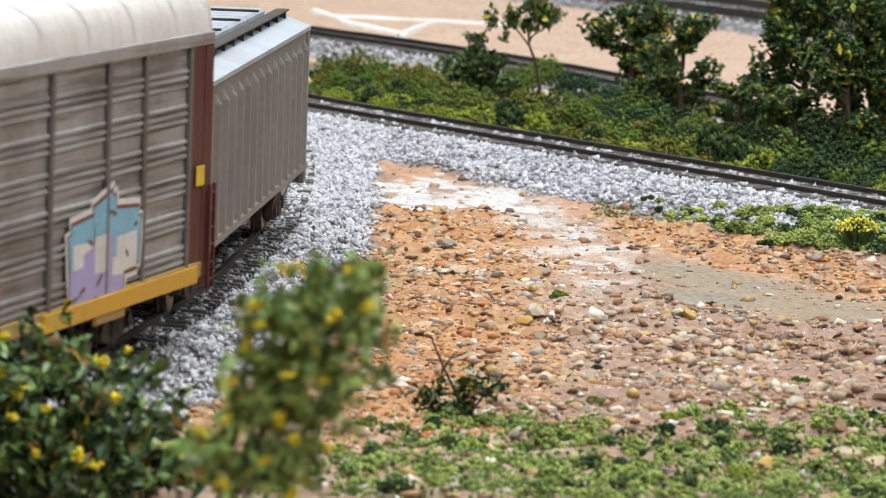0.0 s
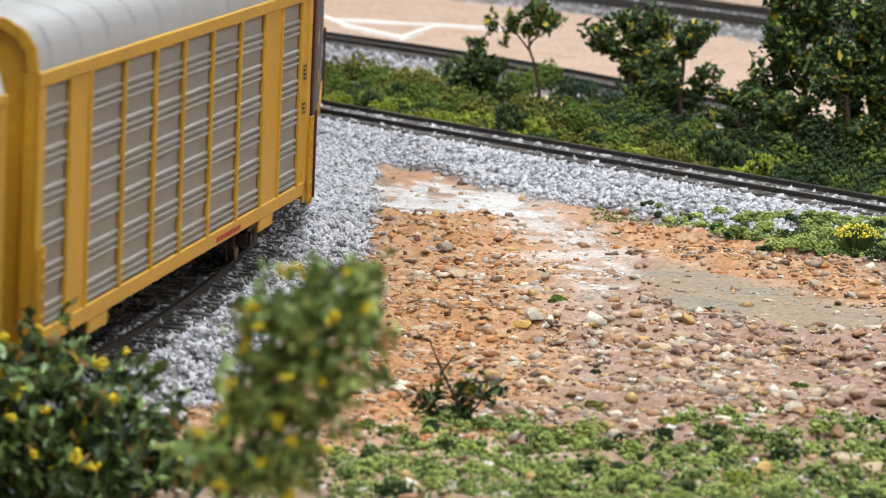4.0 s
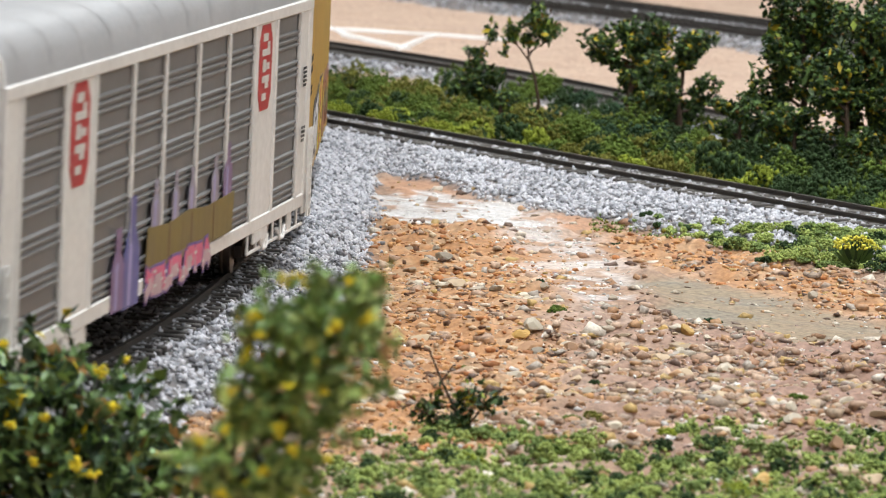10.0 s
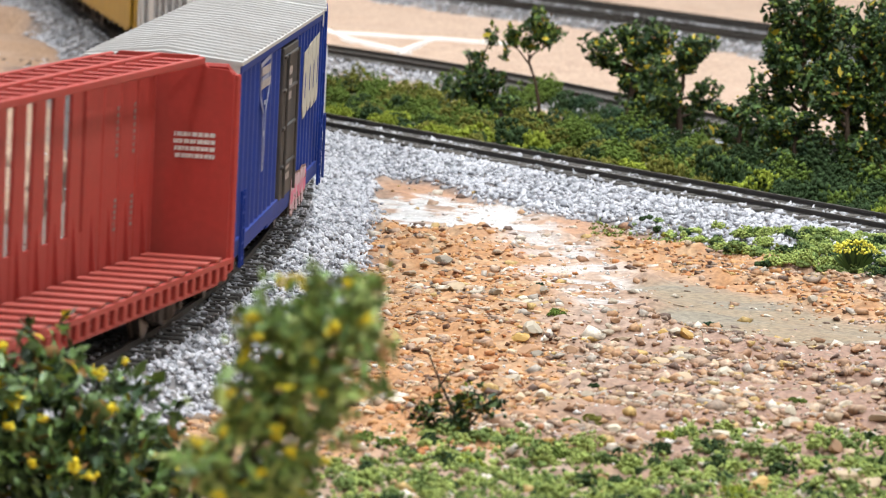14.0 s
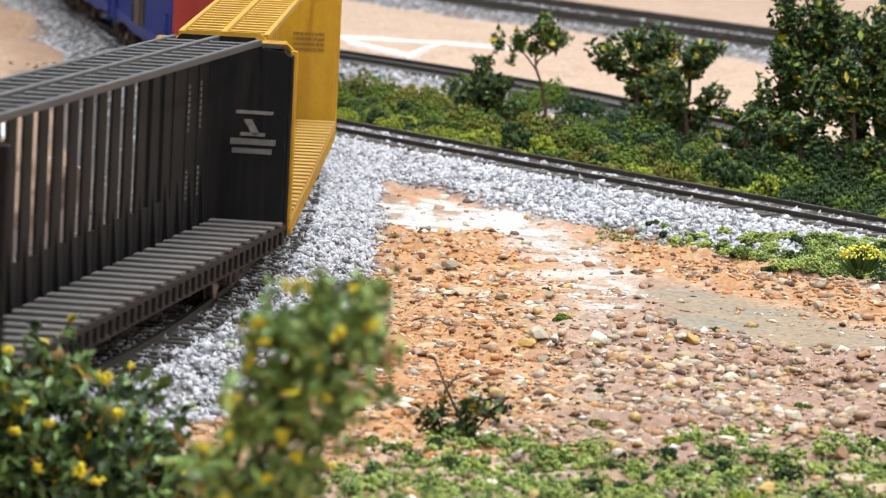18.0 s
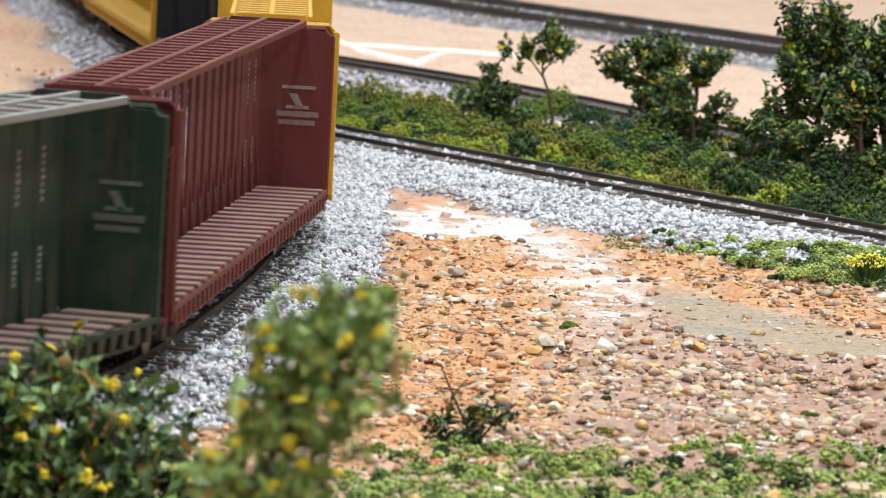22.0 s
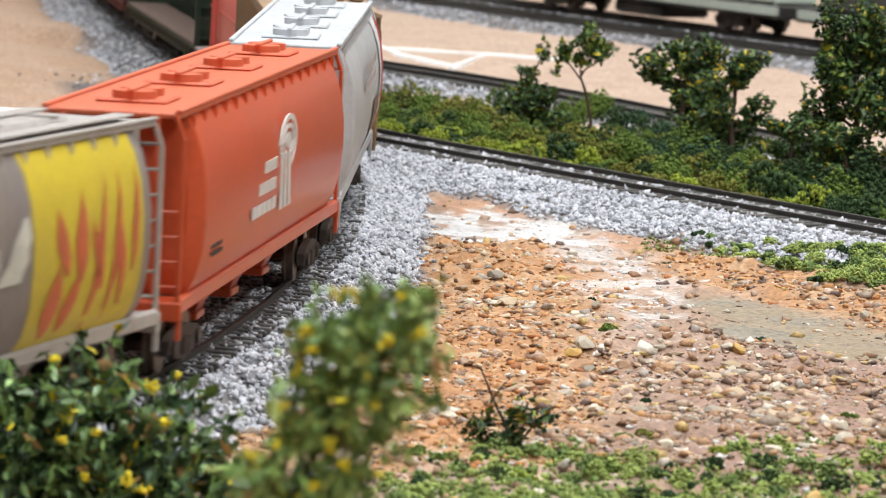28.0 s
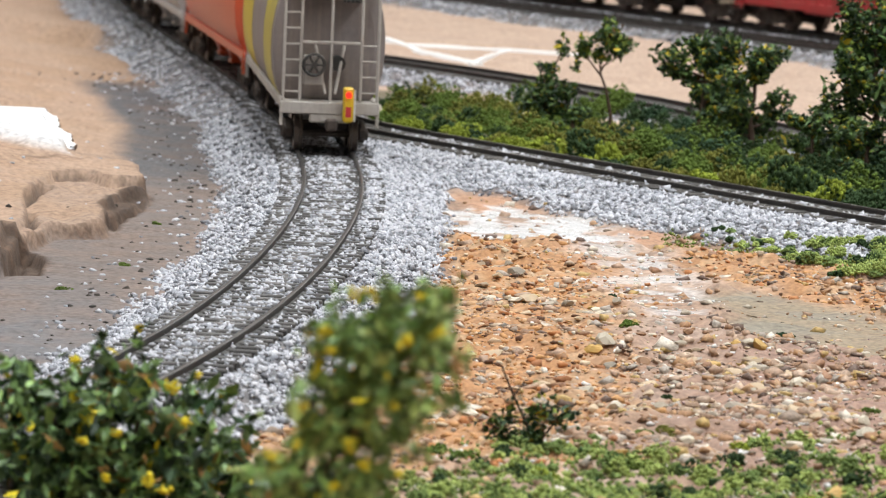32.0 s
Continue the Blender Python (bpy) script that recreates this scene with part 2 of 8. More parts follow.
# the branch leaves the main line at a turnout and swings off to the right; s runs away from the turnout
branch_line = Line(-66, 1745, -83, [0, 70, 200, 230, 1500], [0, 1.5e-3, 3.3e-3, 0, 0])
middle_line = Line(36, 1821, -61.5, [-700, -150, 0, 110, 180, 300, 500, 900], [0, -0.3e-3, -1.1e-3, -1.1e-3, 0, 1.5e-3, 1.5e-3, 0])
far_line_a = Line(110, 2240, -61, [-1400, 0, 900, 4400], [0.2e-3, 0, -0.1e-3, 0])
far_line_b = Line(140, 2290, -61, [-1400, 0, 900, 4400], [0.2e-3, 0, -0.1e-3, 0])

# ---- the land ----


def smooth(a, b, x):
    t = np.clip((np.asarray(x, float) - a) / (b - a), 0, 1)
    return t * t * (3 - 2 * t)


def wave(x, y, size, seed):
    """Cheap smooth noise from crossed sines, about -1 to 1."""
    r = np.random.RandomState(seed)
    out = 0
    for i in range(7):
        a, w, p = r.uniform(0, 6.28), r.uniform(0.6, 2.2) / size * 2.2, r.uniform(0, 6.28)
        out = out + np.sin((x * np.cos(a) + y * np.sin(a)) * w + p)
    return out / 3.2


LINES = (main_line, branch_line, middle_line, far_line_a, far_line_b)
# the edge of the plaster ledge on the hillside
LEDGE = [(-84, 1373), (-93, 1358), (-102, 1375), (-110, 1368), (-111, 1292), (-106, 1230), (-104, 1180), (-105, 1152), (-131, 1135), (-330, 1120), (-330, 1500), (-175, 1505), (-124, 1453), (-111, 1443), (-97, 1421), (-88, 1401)]
STEP = [(-82, 1353), (-86, 1313), (-89, 1263), (-100, 1253), (-103, 1232), (-106, 1161), (-132, 1144), (-154, 1331), (-112, 1396), (-85, 1392)]
PITS = ([(-92, 1298), (-90, 1350), (-83, 1372), (-82, 1330), (-86, 1272)], [(-107, 1155), (-111, 1211), (-102, 1211), (-97, 1193), (-96, 1160)])


def inside(x, y, poly):
    """Signed distance to a polygon, positive inside."""
    x, y = np.asarray(x, float), np.asarray(y, float)
    d, w = np.full(x.shape, 1e9), np.zeros(x.shape, bool)
    for (ax, ay), (bx, by) in zip(poly, poly[1:] + poly[:1]):
        t = np.clip(((x - ax) * (bx - ax) + (y - ay) * (by - ay)) / ((bx - ax) ** 2 + (by - ay) ** 2), 0, 1)
        d = np.minimum(d, np.hypot(x - ax - t * (bx - ax), y - ay - t * (by - ay)))
        hit = (ay > y) != (by > y)
        w ^= hit & (x < (bx - ax) * (y - ay) / (by - ay + 1e-9) + ax)
    return np.where(w, d, -d)


def fields(x, y):
    """For places on the plan: distances to the tracks and weights of the kinds of ground."""
    d = {"main": main_line.off(x, y, 6)}
    for k, ln in (("branch", branch_line), ("middle", middle_line), ("fa", far_line_a), ("fb", far_line_b)):
        d[k] = ln.off(x, y, 6)
    e = wave(x, y, 22, 3) * 3 + wave(x, y, 7, 4) * 1.6
    right_of_main = smooth(-4, 4, -d["main"])
    apron = np.where(d["branch"] < 0, 47, 17) + e
    b = 1 - smooth(29, 36, abs(d["main"]) + e * 0.8)
    b = np.maximum(b, (1 - smooth(-4, 4, abs(d["branch"]) - apron)) * right_of_main)
    for k in ("middle", "fa", "fb"):
        b = np.maximum(b, (1 - smooth(24, 34, abs(d[k]) + e)) * np.where(k == "middle", right_of_main, 1))
    d["ballast"] = b
    d["near"] = np.minimum.reduce([abs(d[k]) for k in ("main", "branch", "middle", "fa", "fb")])
    # the dry stream: white sheen painted in; brown flat where the water stood
    wob = wave(x, y, 14, 8) * 3 + wave(x * 0.5, y, 5, 9) * 2.5
    d["stream"] = np.maximum(smooth(-4, 6, inside(x, y, [(1, 1372), (18, 1398), (36, 1376), (52, 1346), (52, 1300), (24, 1282), (4, 1280)]) + wob), smooth(-5, 8, inside(x, y, [(36, 1296), (64, 1272), (69, 1209), (66, 1118), (54, 1110), (46, 1165), (39, 1225)]) + wob)) * right_of_main
    d["pool"] = smooth(-4, 7, inside(x, y, [(62, 1192), (80, 1200), (98, 1170), (124, 1126), (180, 1090), (260, 1040), (260, 1000), (160, 1040), (119, 1070), (100, 1060), (85, 1080), (70, 1104), (69, 1149)]) + wob * 0.7)
    d["bare"] = np.maximum(smooth(-3, 5, inside(x, y, [(0, 1400), (4, 1424), (22, 1418), (32, 1384), (20, 1376)]) + wob * 0.6), smooth(-3, 5, inside(x, y, [(42, 1320), (56, 1342), (68, 1308), (56, 1284), (44, 1296)]) + wob * 0.6)) * right_of_main
    d["ballast"] = d["ballast"] * (1 - np.maximum(d["bare"], d["stream"] * 0.9) * smooth(26, 34, -d["main"]))
    d["orange"] = np.maximum(smooth(-14, 10, inside(x, y, [(-6, 1290), (30, 1280), (44, 1240), (48, 1180), (38, 1085), (37, 960), (22, 880), (-30, 850), (-30, 1200)]) + wob * 1.5), smooth(-8, 8, inside(x, y, [(64, 1300), (95, 1330), (99, 1252), (131, 1176), (220, 1080), (220, 1050), (126, 1126), (92, 1181), (66, 1232)]) + wob))
    d["flat"] = right_of_main * smooth(24, 32, -d["main"]) * (d["branch"] < 0)
    d["ledge"] = inside(x, y, LEDGE) + wave(x, y * 0.4, 10, 12) * 1.0 + wave(x, y * 0.4, 3, 13) * 0.5
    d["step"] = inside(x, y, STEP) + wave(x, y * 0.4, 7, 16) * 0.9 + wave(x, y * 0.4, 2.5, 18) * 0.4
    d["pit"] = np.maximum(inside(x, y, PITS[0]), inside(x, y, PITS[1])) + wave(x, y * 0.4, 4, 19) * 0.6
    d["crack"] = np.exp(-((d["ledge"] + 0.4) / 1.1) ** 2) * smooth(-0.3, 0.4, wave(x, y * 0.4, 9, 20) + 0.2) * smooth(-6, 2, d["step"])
    d["patch"] = inside(x, y, [(-330, 1396), (-132, 1412), (-108, 1404), (-114, 1444), (-124, 1508), (-330, 1516)]) + wave(x, y, 10, 33) * 2.5
    d["left"] = smooth(20, 40, d["main"])
    d["beyond"] = smooth(-3, 3, d["branch"]) * right_of_main
    return d


def height(x, y):
    d = fields(x, y)
    z = -9 + wave(x, y, 60, 1) * 1.2 + wave(x, y, 9, 2) * 0.35
    left = smooth(34, 120, d["main"]) * smooth(1250, 1500, y)
    z = z + smooth(-2, 3, d["patch"]) * 3.5 * d["left"]
    z = z + left * (5 + wave(x, y, 45, 14) * 3)
    z = z + np.maximum(smooth(-0.4, 1.0, d["ledge"]) * (7.0 + wave(x, y * 0.4, 14, 15) * 0.7), smooth(-0.6, 1.4, d["step"]) * (4.2 + wave(x, y * 0.4, 6, 17) * 0.7)) + smooth(6, 30, d["ledge"]) * 2 - d["crack"] * 3.0 - smooth(0, 1.6, d["pit"]) * 3.2
    z = np.where(d["beyond"] > 0.5, z + 3 * smooth(20, 40, d["branch"]), z)
    crumb = d["flat"] * (1 - 0.85 * d["pool"]) * (1 - 0.8 * d["stream"]) * (1 - 0.8 * d["bare"])
    z = z + crumb * (np.clip(wave(x, y, 5.5, 41), -0.6, 1.5) * 0.8 + wave(x, y, 2.8, 42) * 0.5 + wave(x, y, 16, 43) * 0.9)
    z = z - d["pool"] * 1.2 - d["stream"] * 0.5
    bed = -2.75 - 6.6 * smooth(15.5, 34, d["near"])
    high = (abs(d["branch"]) <= d["near"] + 0.1) & (abs(d["main"]) > 30)
    bed = np.where(high, np.maximum(bed, -2.0 - 1.9 * smooth(13.5, 17.5, d["near"]) - 5.5 * smooth(17.5, 34, d["near"])), bed)
    bed = np.where((d["branch"] < 0) & (d["main"] < -16), np.maximum(bed, -2.9 - 5.6 * smooth(17, 52, abs(d["branch"]))), bed)
    lift = np.maximum(d["ballast"], 1 - smooth(16, 26, d["near"]))
    return z * (1 - lift) + np.maximum(bed, z * 0 - 9.5) * lift


def ground_color(x, y):
    d = fields(x, y)
    c = np.zeros(x.shape + (3,))

    def lay(w, col):
        nonlocal c
        w = np.clip(w, 0, 1)[..., None]
        c = c * (1 - w) + np.array(col) * w

    lay(np.ones(x.shape), (0.44, 0.29, 0.205))
    lay(smooth(-0.2, 0.7, wave(x, y, 30, 21) + wave(x, y, 8, 25) * 0.6), (0.55, 0.40, 0.31))
    lay(smooth(0.1, 0.8, wave(x, y, 17, 26) + wave(x, y, 5, 27) * 0.6) * 0.7, (0.33, 0.215, 0.155))
    lay(smooth(30, 75, x + wave(x, y, 20, 44) * 14) * smooth(1130, 1040, y), (0.40, 0.25, 0.19))
    lay(d["orange"] * 0.9, (0.56, 0.275, 0.11))
    lay(d["orange"] * smooth(0.0, 0.7, wave(x, y, 9, 28) + wave(x, y, 4, 29) * 0.6), (0.58, 0.36, 0.20))
    lay(d["bare"], (0.55, 0.31, 0.19))
    lay(d["pool"], (0.36, 0.285, 0.195))
    lay(d["pool"] * smooth(0.0, 0.7, wave(x, y, 18, 24)) * 0.7, (0.29, 0.265, 0.215))
    # white streaks put the reflected light of the stream into its colour
    white = smooth(-0.5, 0.1, wave(x * 0.5, y * 0.9, 8, 23) + 0.7 * wave(x * 0.8, y, 3.4, 30) + 0.35 * smooth(1285, 1310, y) - 0.1)
    lay(d["stream"] * white * (0.55 + 0.45 * smooth(1270, 1310, y)), (0.82, 0.81, 0.82))
    lay(d["left"], (0.205, 0.165, 0.148))
    lay(d["left"] * smooth(1180, 1060, y + wave(x, y, 25, 34) * 30), (0.185, 0.175, 0.18))
    edge = d["main"] + wave(x, y * 0.3, 30, 31) * 5 + wave(x, y * 0.3, 8, 32) * 1.5
    lay(d["left"] * smooth(1400, 1460, y) * smooth(1880, 1800, y), (0.125, 0.12, 0.125))
    tan = d["left"] * np.maximum(np.maximum(smooth(-1, 3, d["ledge"]), 0.75 * smooth(-2, 2, d["step"])), np.maximum(smooth(1420, 1500, y) * smooth(56, 68, edge), smooth(1800, 1860, y)))
    lay(tan, (0.50, 0.335, 0.235))
    lay(tan * smooth(0.1, 0.9, wave(x, y, 35, 36) + 0.4 * wave(x, y, 9, 37)) * 0.6, (0.46, 0.29, 0.18))
    # dark brown paints in the shade of cliff faces, cracks and undercut pits
    cliff_shade = np.exp(-((d["step"] - 0.1) / 1.2) ** 2) * smooth(-0.6, 0.5, wave(x, y * 0.4, 8, 35))
    lay(d["left"] * cliff_shade * 0.9, (0.16, 0.09, 0.055))
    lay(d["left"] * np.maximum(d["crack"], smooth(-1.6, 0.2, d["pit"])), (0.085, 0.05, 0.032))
    lay(d["left"] * smooth(-2, 2, d["patch"]), (0.86, 0.85, 0.86))
    lay(d["beyond"], (0.64, 0.46, 0.35))
    lay(d["beyond"] * (1 - smooth(60, 90, d["branch"])) , (0.16, 0.15, 0.09))
    # bed darker than its stones: shade of the gaps painted in
    lay(d["ballast"], (0.2, 0.2, 0.21))
    return c


def land():
    xs = np.concatenate([np.arange(-4200, -260, 120), np.arange(-260, -135, 2.6), np.arange(-135, -68, 0.9), np.arange(-68, -40, 2.6), np.arange(-40, 150, 1.15), np.arange(150, 270, 4), np.arange(270, 3100, 120)])
    ys = np.concatenate([np.arange(-3800, 760, 120), np.arange(760, 820, 3.0), np.arange(820, 1260, 1.3), np.arange(1260, 1430, 2.2), np.arange(1430, 1700, 4.0), np.arange(1700, 2560, 7.0), np.arange(2560, 5200, 120)])
    gx, gy = np.meshgrid(xs, ys)
    gz = height(gx, gy)
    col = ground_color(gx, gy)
    nx, ny = len(xs), len(ys)
    i = (np.arange(ny - 1)[:, None] * nx + np.arange(nx - 1)[None]).ravel()
    quads = np.stack([i, i + 1, i + nx + 1, i + nx], 1)
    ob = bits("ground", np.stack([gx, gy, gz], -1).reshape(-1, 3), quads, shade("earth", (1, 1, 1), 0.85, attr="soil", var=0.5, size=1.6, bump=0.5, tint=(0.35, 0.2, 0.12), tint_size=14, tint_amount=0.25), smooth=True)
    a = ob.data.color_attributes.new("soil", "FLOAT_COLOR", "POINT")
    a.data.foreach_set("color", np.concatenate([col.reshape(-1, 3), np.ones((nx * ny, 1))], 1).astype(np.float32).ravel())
    return tagged(ob, "sculpted plaster and sand layout surface in orange and tan", "ground", kind="structure")


ground = land()


def room():
    wall, ceil_m = shade("wall_paint", (0.75, 0.74, 0.71), 0.8, var=0.06, size=4, bump=0.05), shade("ceiling_tile", (0.8, 0.8, 0.78), 0.9, var=0.08, size=3, bump=0.1)
    floor_m = shade("floor_carpet", (0.22, 0.21, 0.2), 0.95, var=0.3, size=4)
    for name, b, mt in (("wall_north", (-4300, 3100, 5250, 5350, -1100, 1800), wall), ("wall_south", (-4300, 3100, -3950, -3850, -1100, 1800), wall),
                        ("wall_west", (-4400, -4300, -3950, 5350, -1100, 1800), wall), ("wall_east", (3100, 3200, -3950, 5350, -1100, 1800), wall),
                        ("floor", (-4400, 3200, -3950, 5350, -1200, -1100), floor_m), ("ceiling", (-4400, 3200, -3950, 5350, 1800, 1900), ceil_m)):
        tagged(part(name, M().box(*b), mt), kind="structure", category=name.split("_")[0], label="plain painted %s of the layout room" % name.split("_")[0])


room()

# ---- tracks ----
TIE = shade("tie_plastic", (0.10, 0.092, 0.088), 0.75, var=0.4, size=1.2, single=0.5, tint=(0.3, 0.28, 0.27), tint_size=6, tint_amount=0.6)
DUSTY_TIE = shade("dusty_tie", (0.13, 0.118, 0.108), 0.8, var=0.4, size=1.2, single=0.4, tint=(0.1, 0.09, 0.08), tint_size=5, tint_amount=0.6)
RAIL = shade("rail_steel", (0.055, 0.048, 0.044), 0.6, var=0.3, size=2)
RAIL_TOP = shade("rail_head", (0.20, 0.19, 0.185), 0.35, metal=1.0, var=0.3, size=3)


def rail(name, ln, s0, s1, side, parent):
    s = np.arange(s0, s1 + 1, 12.0)
    prof = [(-1.2, -2.1), (1.2, -2.1), (1.2, -1.8), (0.32, -1.5), (0.32, -0.75), (0.55, -0.6), (0.55, -0.08), (-0.55, -0.08), (-0.55, -0.6), (-0.32, -0.75), (-0.32, -1.5), (-1.2, -1.8)]
    m, top = M(), M()
    m.loft([[(*ln.at(a, side + y)[:2], z) for y, z in prof] for a in s])
    top.loft([[(*ln.at(a, side + y)[:2], z) for y, z in ((-0.5, -0.09), (0.5, -0.09), (0.32, 0.0), (-0.32, 0.0))] for a in s])
    r = part(name, m, RAIL, parent)
    part("rail_head", top, RAIL_TOP, r)
    return r


def track(name, ln, s0, s1, label, ties=(None, None), spacing=6.3, tie_top=-2.1, tie_m=None):
    t = new(name)
    tagged(t, label, "track", kind="structure")
    rail("rail", ln, s0, s1, 8.25, t)
    rail("rail", ln, s0, s1, -8.25, t)
    me = mesh_of("tie", M().box(-1.3, 1.3, -15, 15, -3.6, tie_top, 0.25), tie_m or TIE)
    rng = random.Random(5)
    a, b = ties[0] or s0, ties[1] or s1
    k = 0
    s = a
    while s < b and k < 300:
        x, y, th = ln.at(s)
        o = new("tie", me)
        o.parent = t
        o.matrix_basis = pose(x * MM, y * MM, 0, 0, 0, math.degrees(th) + rng.uniform(-1, 1))
        s += spacing
        k += 1
    for lo, hi in ((s0, a), (b, s1)):
        if hi - lo > 20:
            rest = M()
            for s in np.arange(lo, hi, spacing * 1.0):
                x, y, th = ln.at(s)
                c, d = math.cos(th), math.sin(th)
                q = M().box(-1.3, 1.3, -15, 15, -3.6, -2.1)
                rest.add([(x + c * u - d * v, y + d * u + c * v, w) for u, v, w in q.v], q.f)
            part("far_ties", rest, TIE, t)
    return t


track("main_track", main_line, -4900, 6000, "curved main track on grey ballast with dark ties", (-120, 1500), tie_top=-1.45)
track("branch_track", branch_line, 45, 1400, "branch track leaving a turnout beside green scrub", (75, 700), tie_top=-1.5, tie_m=DUSTY_TIE)
track("middle_track", middle_line, -260, 800, "weathered track on low ballast behind the scrub", (-260, 800), tie_top=-1.7, tie_m=DUSTY_TIE)
track("yard_track", far_line_a, -1300, 4200, "far yard track on pale ballast", (-300, 500))
track("yard_track", far_line_b, -1300, 4200, "far yard track with dark ties on pale ballast", (-300, 500))

# ---- the freight cars (local x forward, y to the left, z above the rails) ----
DIRT = (0.16, 0.12, 0.09)


def paint(name, c, rough=0.5, dirt=0.25, streak=0.2, streak_c=DIRT, bump=0.05, **k):
    return shade(name, c, rough, var=0.14, size=1.6, tint=DIRT, tint_size=18, tint_amount=dirt, streak=streak_c, streak_amount=streak, bump=bump, **k)


BLACK = shade("underframe_black", (0.03, 0.028, 0.026), 0.7, var=0.3, size=2, tint=(0.12, 0.09, 0.07), tint_size=10)
TRUCK = shade("truck_brown", (0.06, 0.045, 0.038), 0.75, var=0.3, size=1.5, tint=(0.14, 0.1, 0.07), tint_size=6)
WHEEL = shade("wheel_metal", (0.16, 0.13, 0.11), 0.4, metal=0.8, var=0.2, size=1.5)
WHITE = shade("lettering_white", (0.72, 0.71, 0.68), 0.6, var=0.25, size=1.0)
INK = shade("lettering_black", (0.03, 0.03, 0.03), 0.6, var=0.2, size=1.0)


def wheelset_mesh():
    m = M().tube([(0, -9, 5.2), (0, 9, 5.2)], 1.1, 8)
    for s in (-1, 1):
        m.loft([[(r * math.cos(a) , y * s, 5.2 + r * math.sin(a)) for a in [2 * math.pi * i / 20 for i in range(20)]] for r, y in ((1.5, 9.6), (4.0, 9.9), (5.2, 9.7), (5.2, 8.1), (5.9, 7.8), (5.9, 7.2), (1.5, 7.3))])
    return mesh_of("wheelset", m, WHEEL)


def truck_mesh():
    m = M().box(-2.2, 2.2, -11, 11, 4.6, 8.2, 0.4)
    for s in (-1, 1):
        y0, y1 = sorted((s * 10.4, s * 12.2))
        m.add([(x, y, z) for y in (y0, y1) for x, z in ((-14, 6.6), (-11.5, 7.6), (-4, 8.6), (4, 8.6), (11.5, 7.6), (14, 6.6), (14, 4.0), (11, 3.6), (4.5, 2.2), (-4.5, 2.2), (-11, 3.6), (-14, 4.0))],
              [tuple(range(12)), tuple(range(12, 24))] + [(i, (i + 1) % 12, 12 + (i + 1) % 12, 12 + i) for i in range(12)])
        for x in (-11, 11):
            m.disc(x, s * 12.4, 5.2, 1.7, 1.2)
        for x in (-2, 0, 2):
            m.tube([(x, s * 12.3, 3.0), (x, s * 12.3, 6.4)], 0.8, 8)
    return mesh_of("truck", m, TRUCK)


WHEELSET, TRUCK_ME = wheelset_mesh(), truck_mesh()
BOGIES = []


def running_gear(car, half, reach=None):
    """Two trucks with two wheelsets each, and the couplers."""
    reach = reach or half * 0.74
    for s in (-1, 1):
        t = new("truck", TRUCK_ME)
        t.parent = car
        t.matrix_basis = pose(s * reach * MM, 0, 0)
        BOGIES.append((t, car, s * reach))
        for x in (-11, 11):
            w = new("wheelset", WHEELSET)
            w.parent = t
            w.matrix_basis = pose(x * MM, 0, 0)
        part("coupler", M().box(s * half - 4, s * half + 4, -1.2, 1.2, 7.6, 10.4, 0.4).box(s * half + s * 4 - 2, s * half + s * 4 + 2, -2.2, 1.4, 7.2, 10.8, 0.6), TRUCK, car)


def ladder(car, x, y, z0, z1, width, along, mat, rungs=7, name="ladder"):
    """A ladder standing at (x, y); along 'x' on a side, 'y' on an end."""
    m = M()
    for s in (-0.5, 0.5):
        a = (x + s * width, y) if along == "x" else (x, y + s * width)
        m.box(a[0] - 0.35, a[0] + 0.35, a[1] - 0.35, a[1] + 0.35, z0, z1, 0.1)
    for i in range(rungs):
        z = z0 + (z1 - z0) * (i + 0.5) / rungs
        p, q = ((x - width / 2, y, z), (x + width / 2, y, z)) if along == "x" else ((x, y - width / 2, z), (x, y + width / 2, z))
        m.tube([p, q], 0.3, 5)
    return part(name, m, mat, car)


def plate(pts, y, thick=0.12, sd=-1):
    """A flat shape of (x, z) points laid on a side wall at y."""
    k = len(pts)
    v = [(x, y, z) for x, z in pts] + [(x, y + sd * thick, z) for x, z in pts]
    return v, [tuple(range(k)), tuple(range(k, 2 * k))] + [(i, (i + 1) % k, k + (i + 1) % k, k + i) for i in range(k)]


def marks(car, x0, x1, z0, z1, y, rows, mat, label="", seed=1, sd=-1, name="lettering"):
    """Lines of small bars where there is writing too small to read."""
    rng, m = random.Random(seed), M()
    h = (z1 - z0) / rows
    for r in range(rows):
        x, z = x0, z1 - (r + 1) * h + h * 0.2
        while x < x1 - 0.4:
            w = min(rng.uniform(0.5, 1.6), x1 - x)
            m.add(*plate([(x, z), (x + w * 0.8, z), (x + w * 0.8, z + h * 0.6), (x, z + h * 0.6)], y, 0.1, sd))
            x += w + (0.8 if rng.random() < 0.2 else 0)
    return part(name, m, mat, car, label)


def marks_end(car, x, y0, y1, z0, z1, rows, mat, seed=1, sd=-1):
    """The same on a wall across the car."""
    q = M()
    rng = random.Random(seed)
    h = (z1 - z0) / rows
    for r in range(rows):
        y, z = y0, z1 - (r + 1) * h + h * 0.2
        while y < y1 - 0.3:
            w = min(rng.uniform(0.5, 1.5), y1 - y)
            q.box(min(x, x + sd * 0.1), max(x, x + sd * 0.1), y, y + w * 0.8, z, z + h * 0.6)
            y += w
    return part("lettering", q, mat, car)


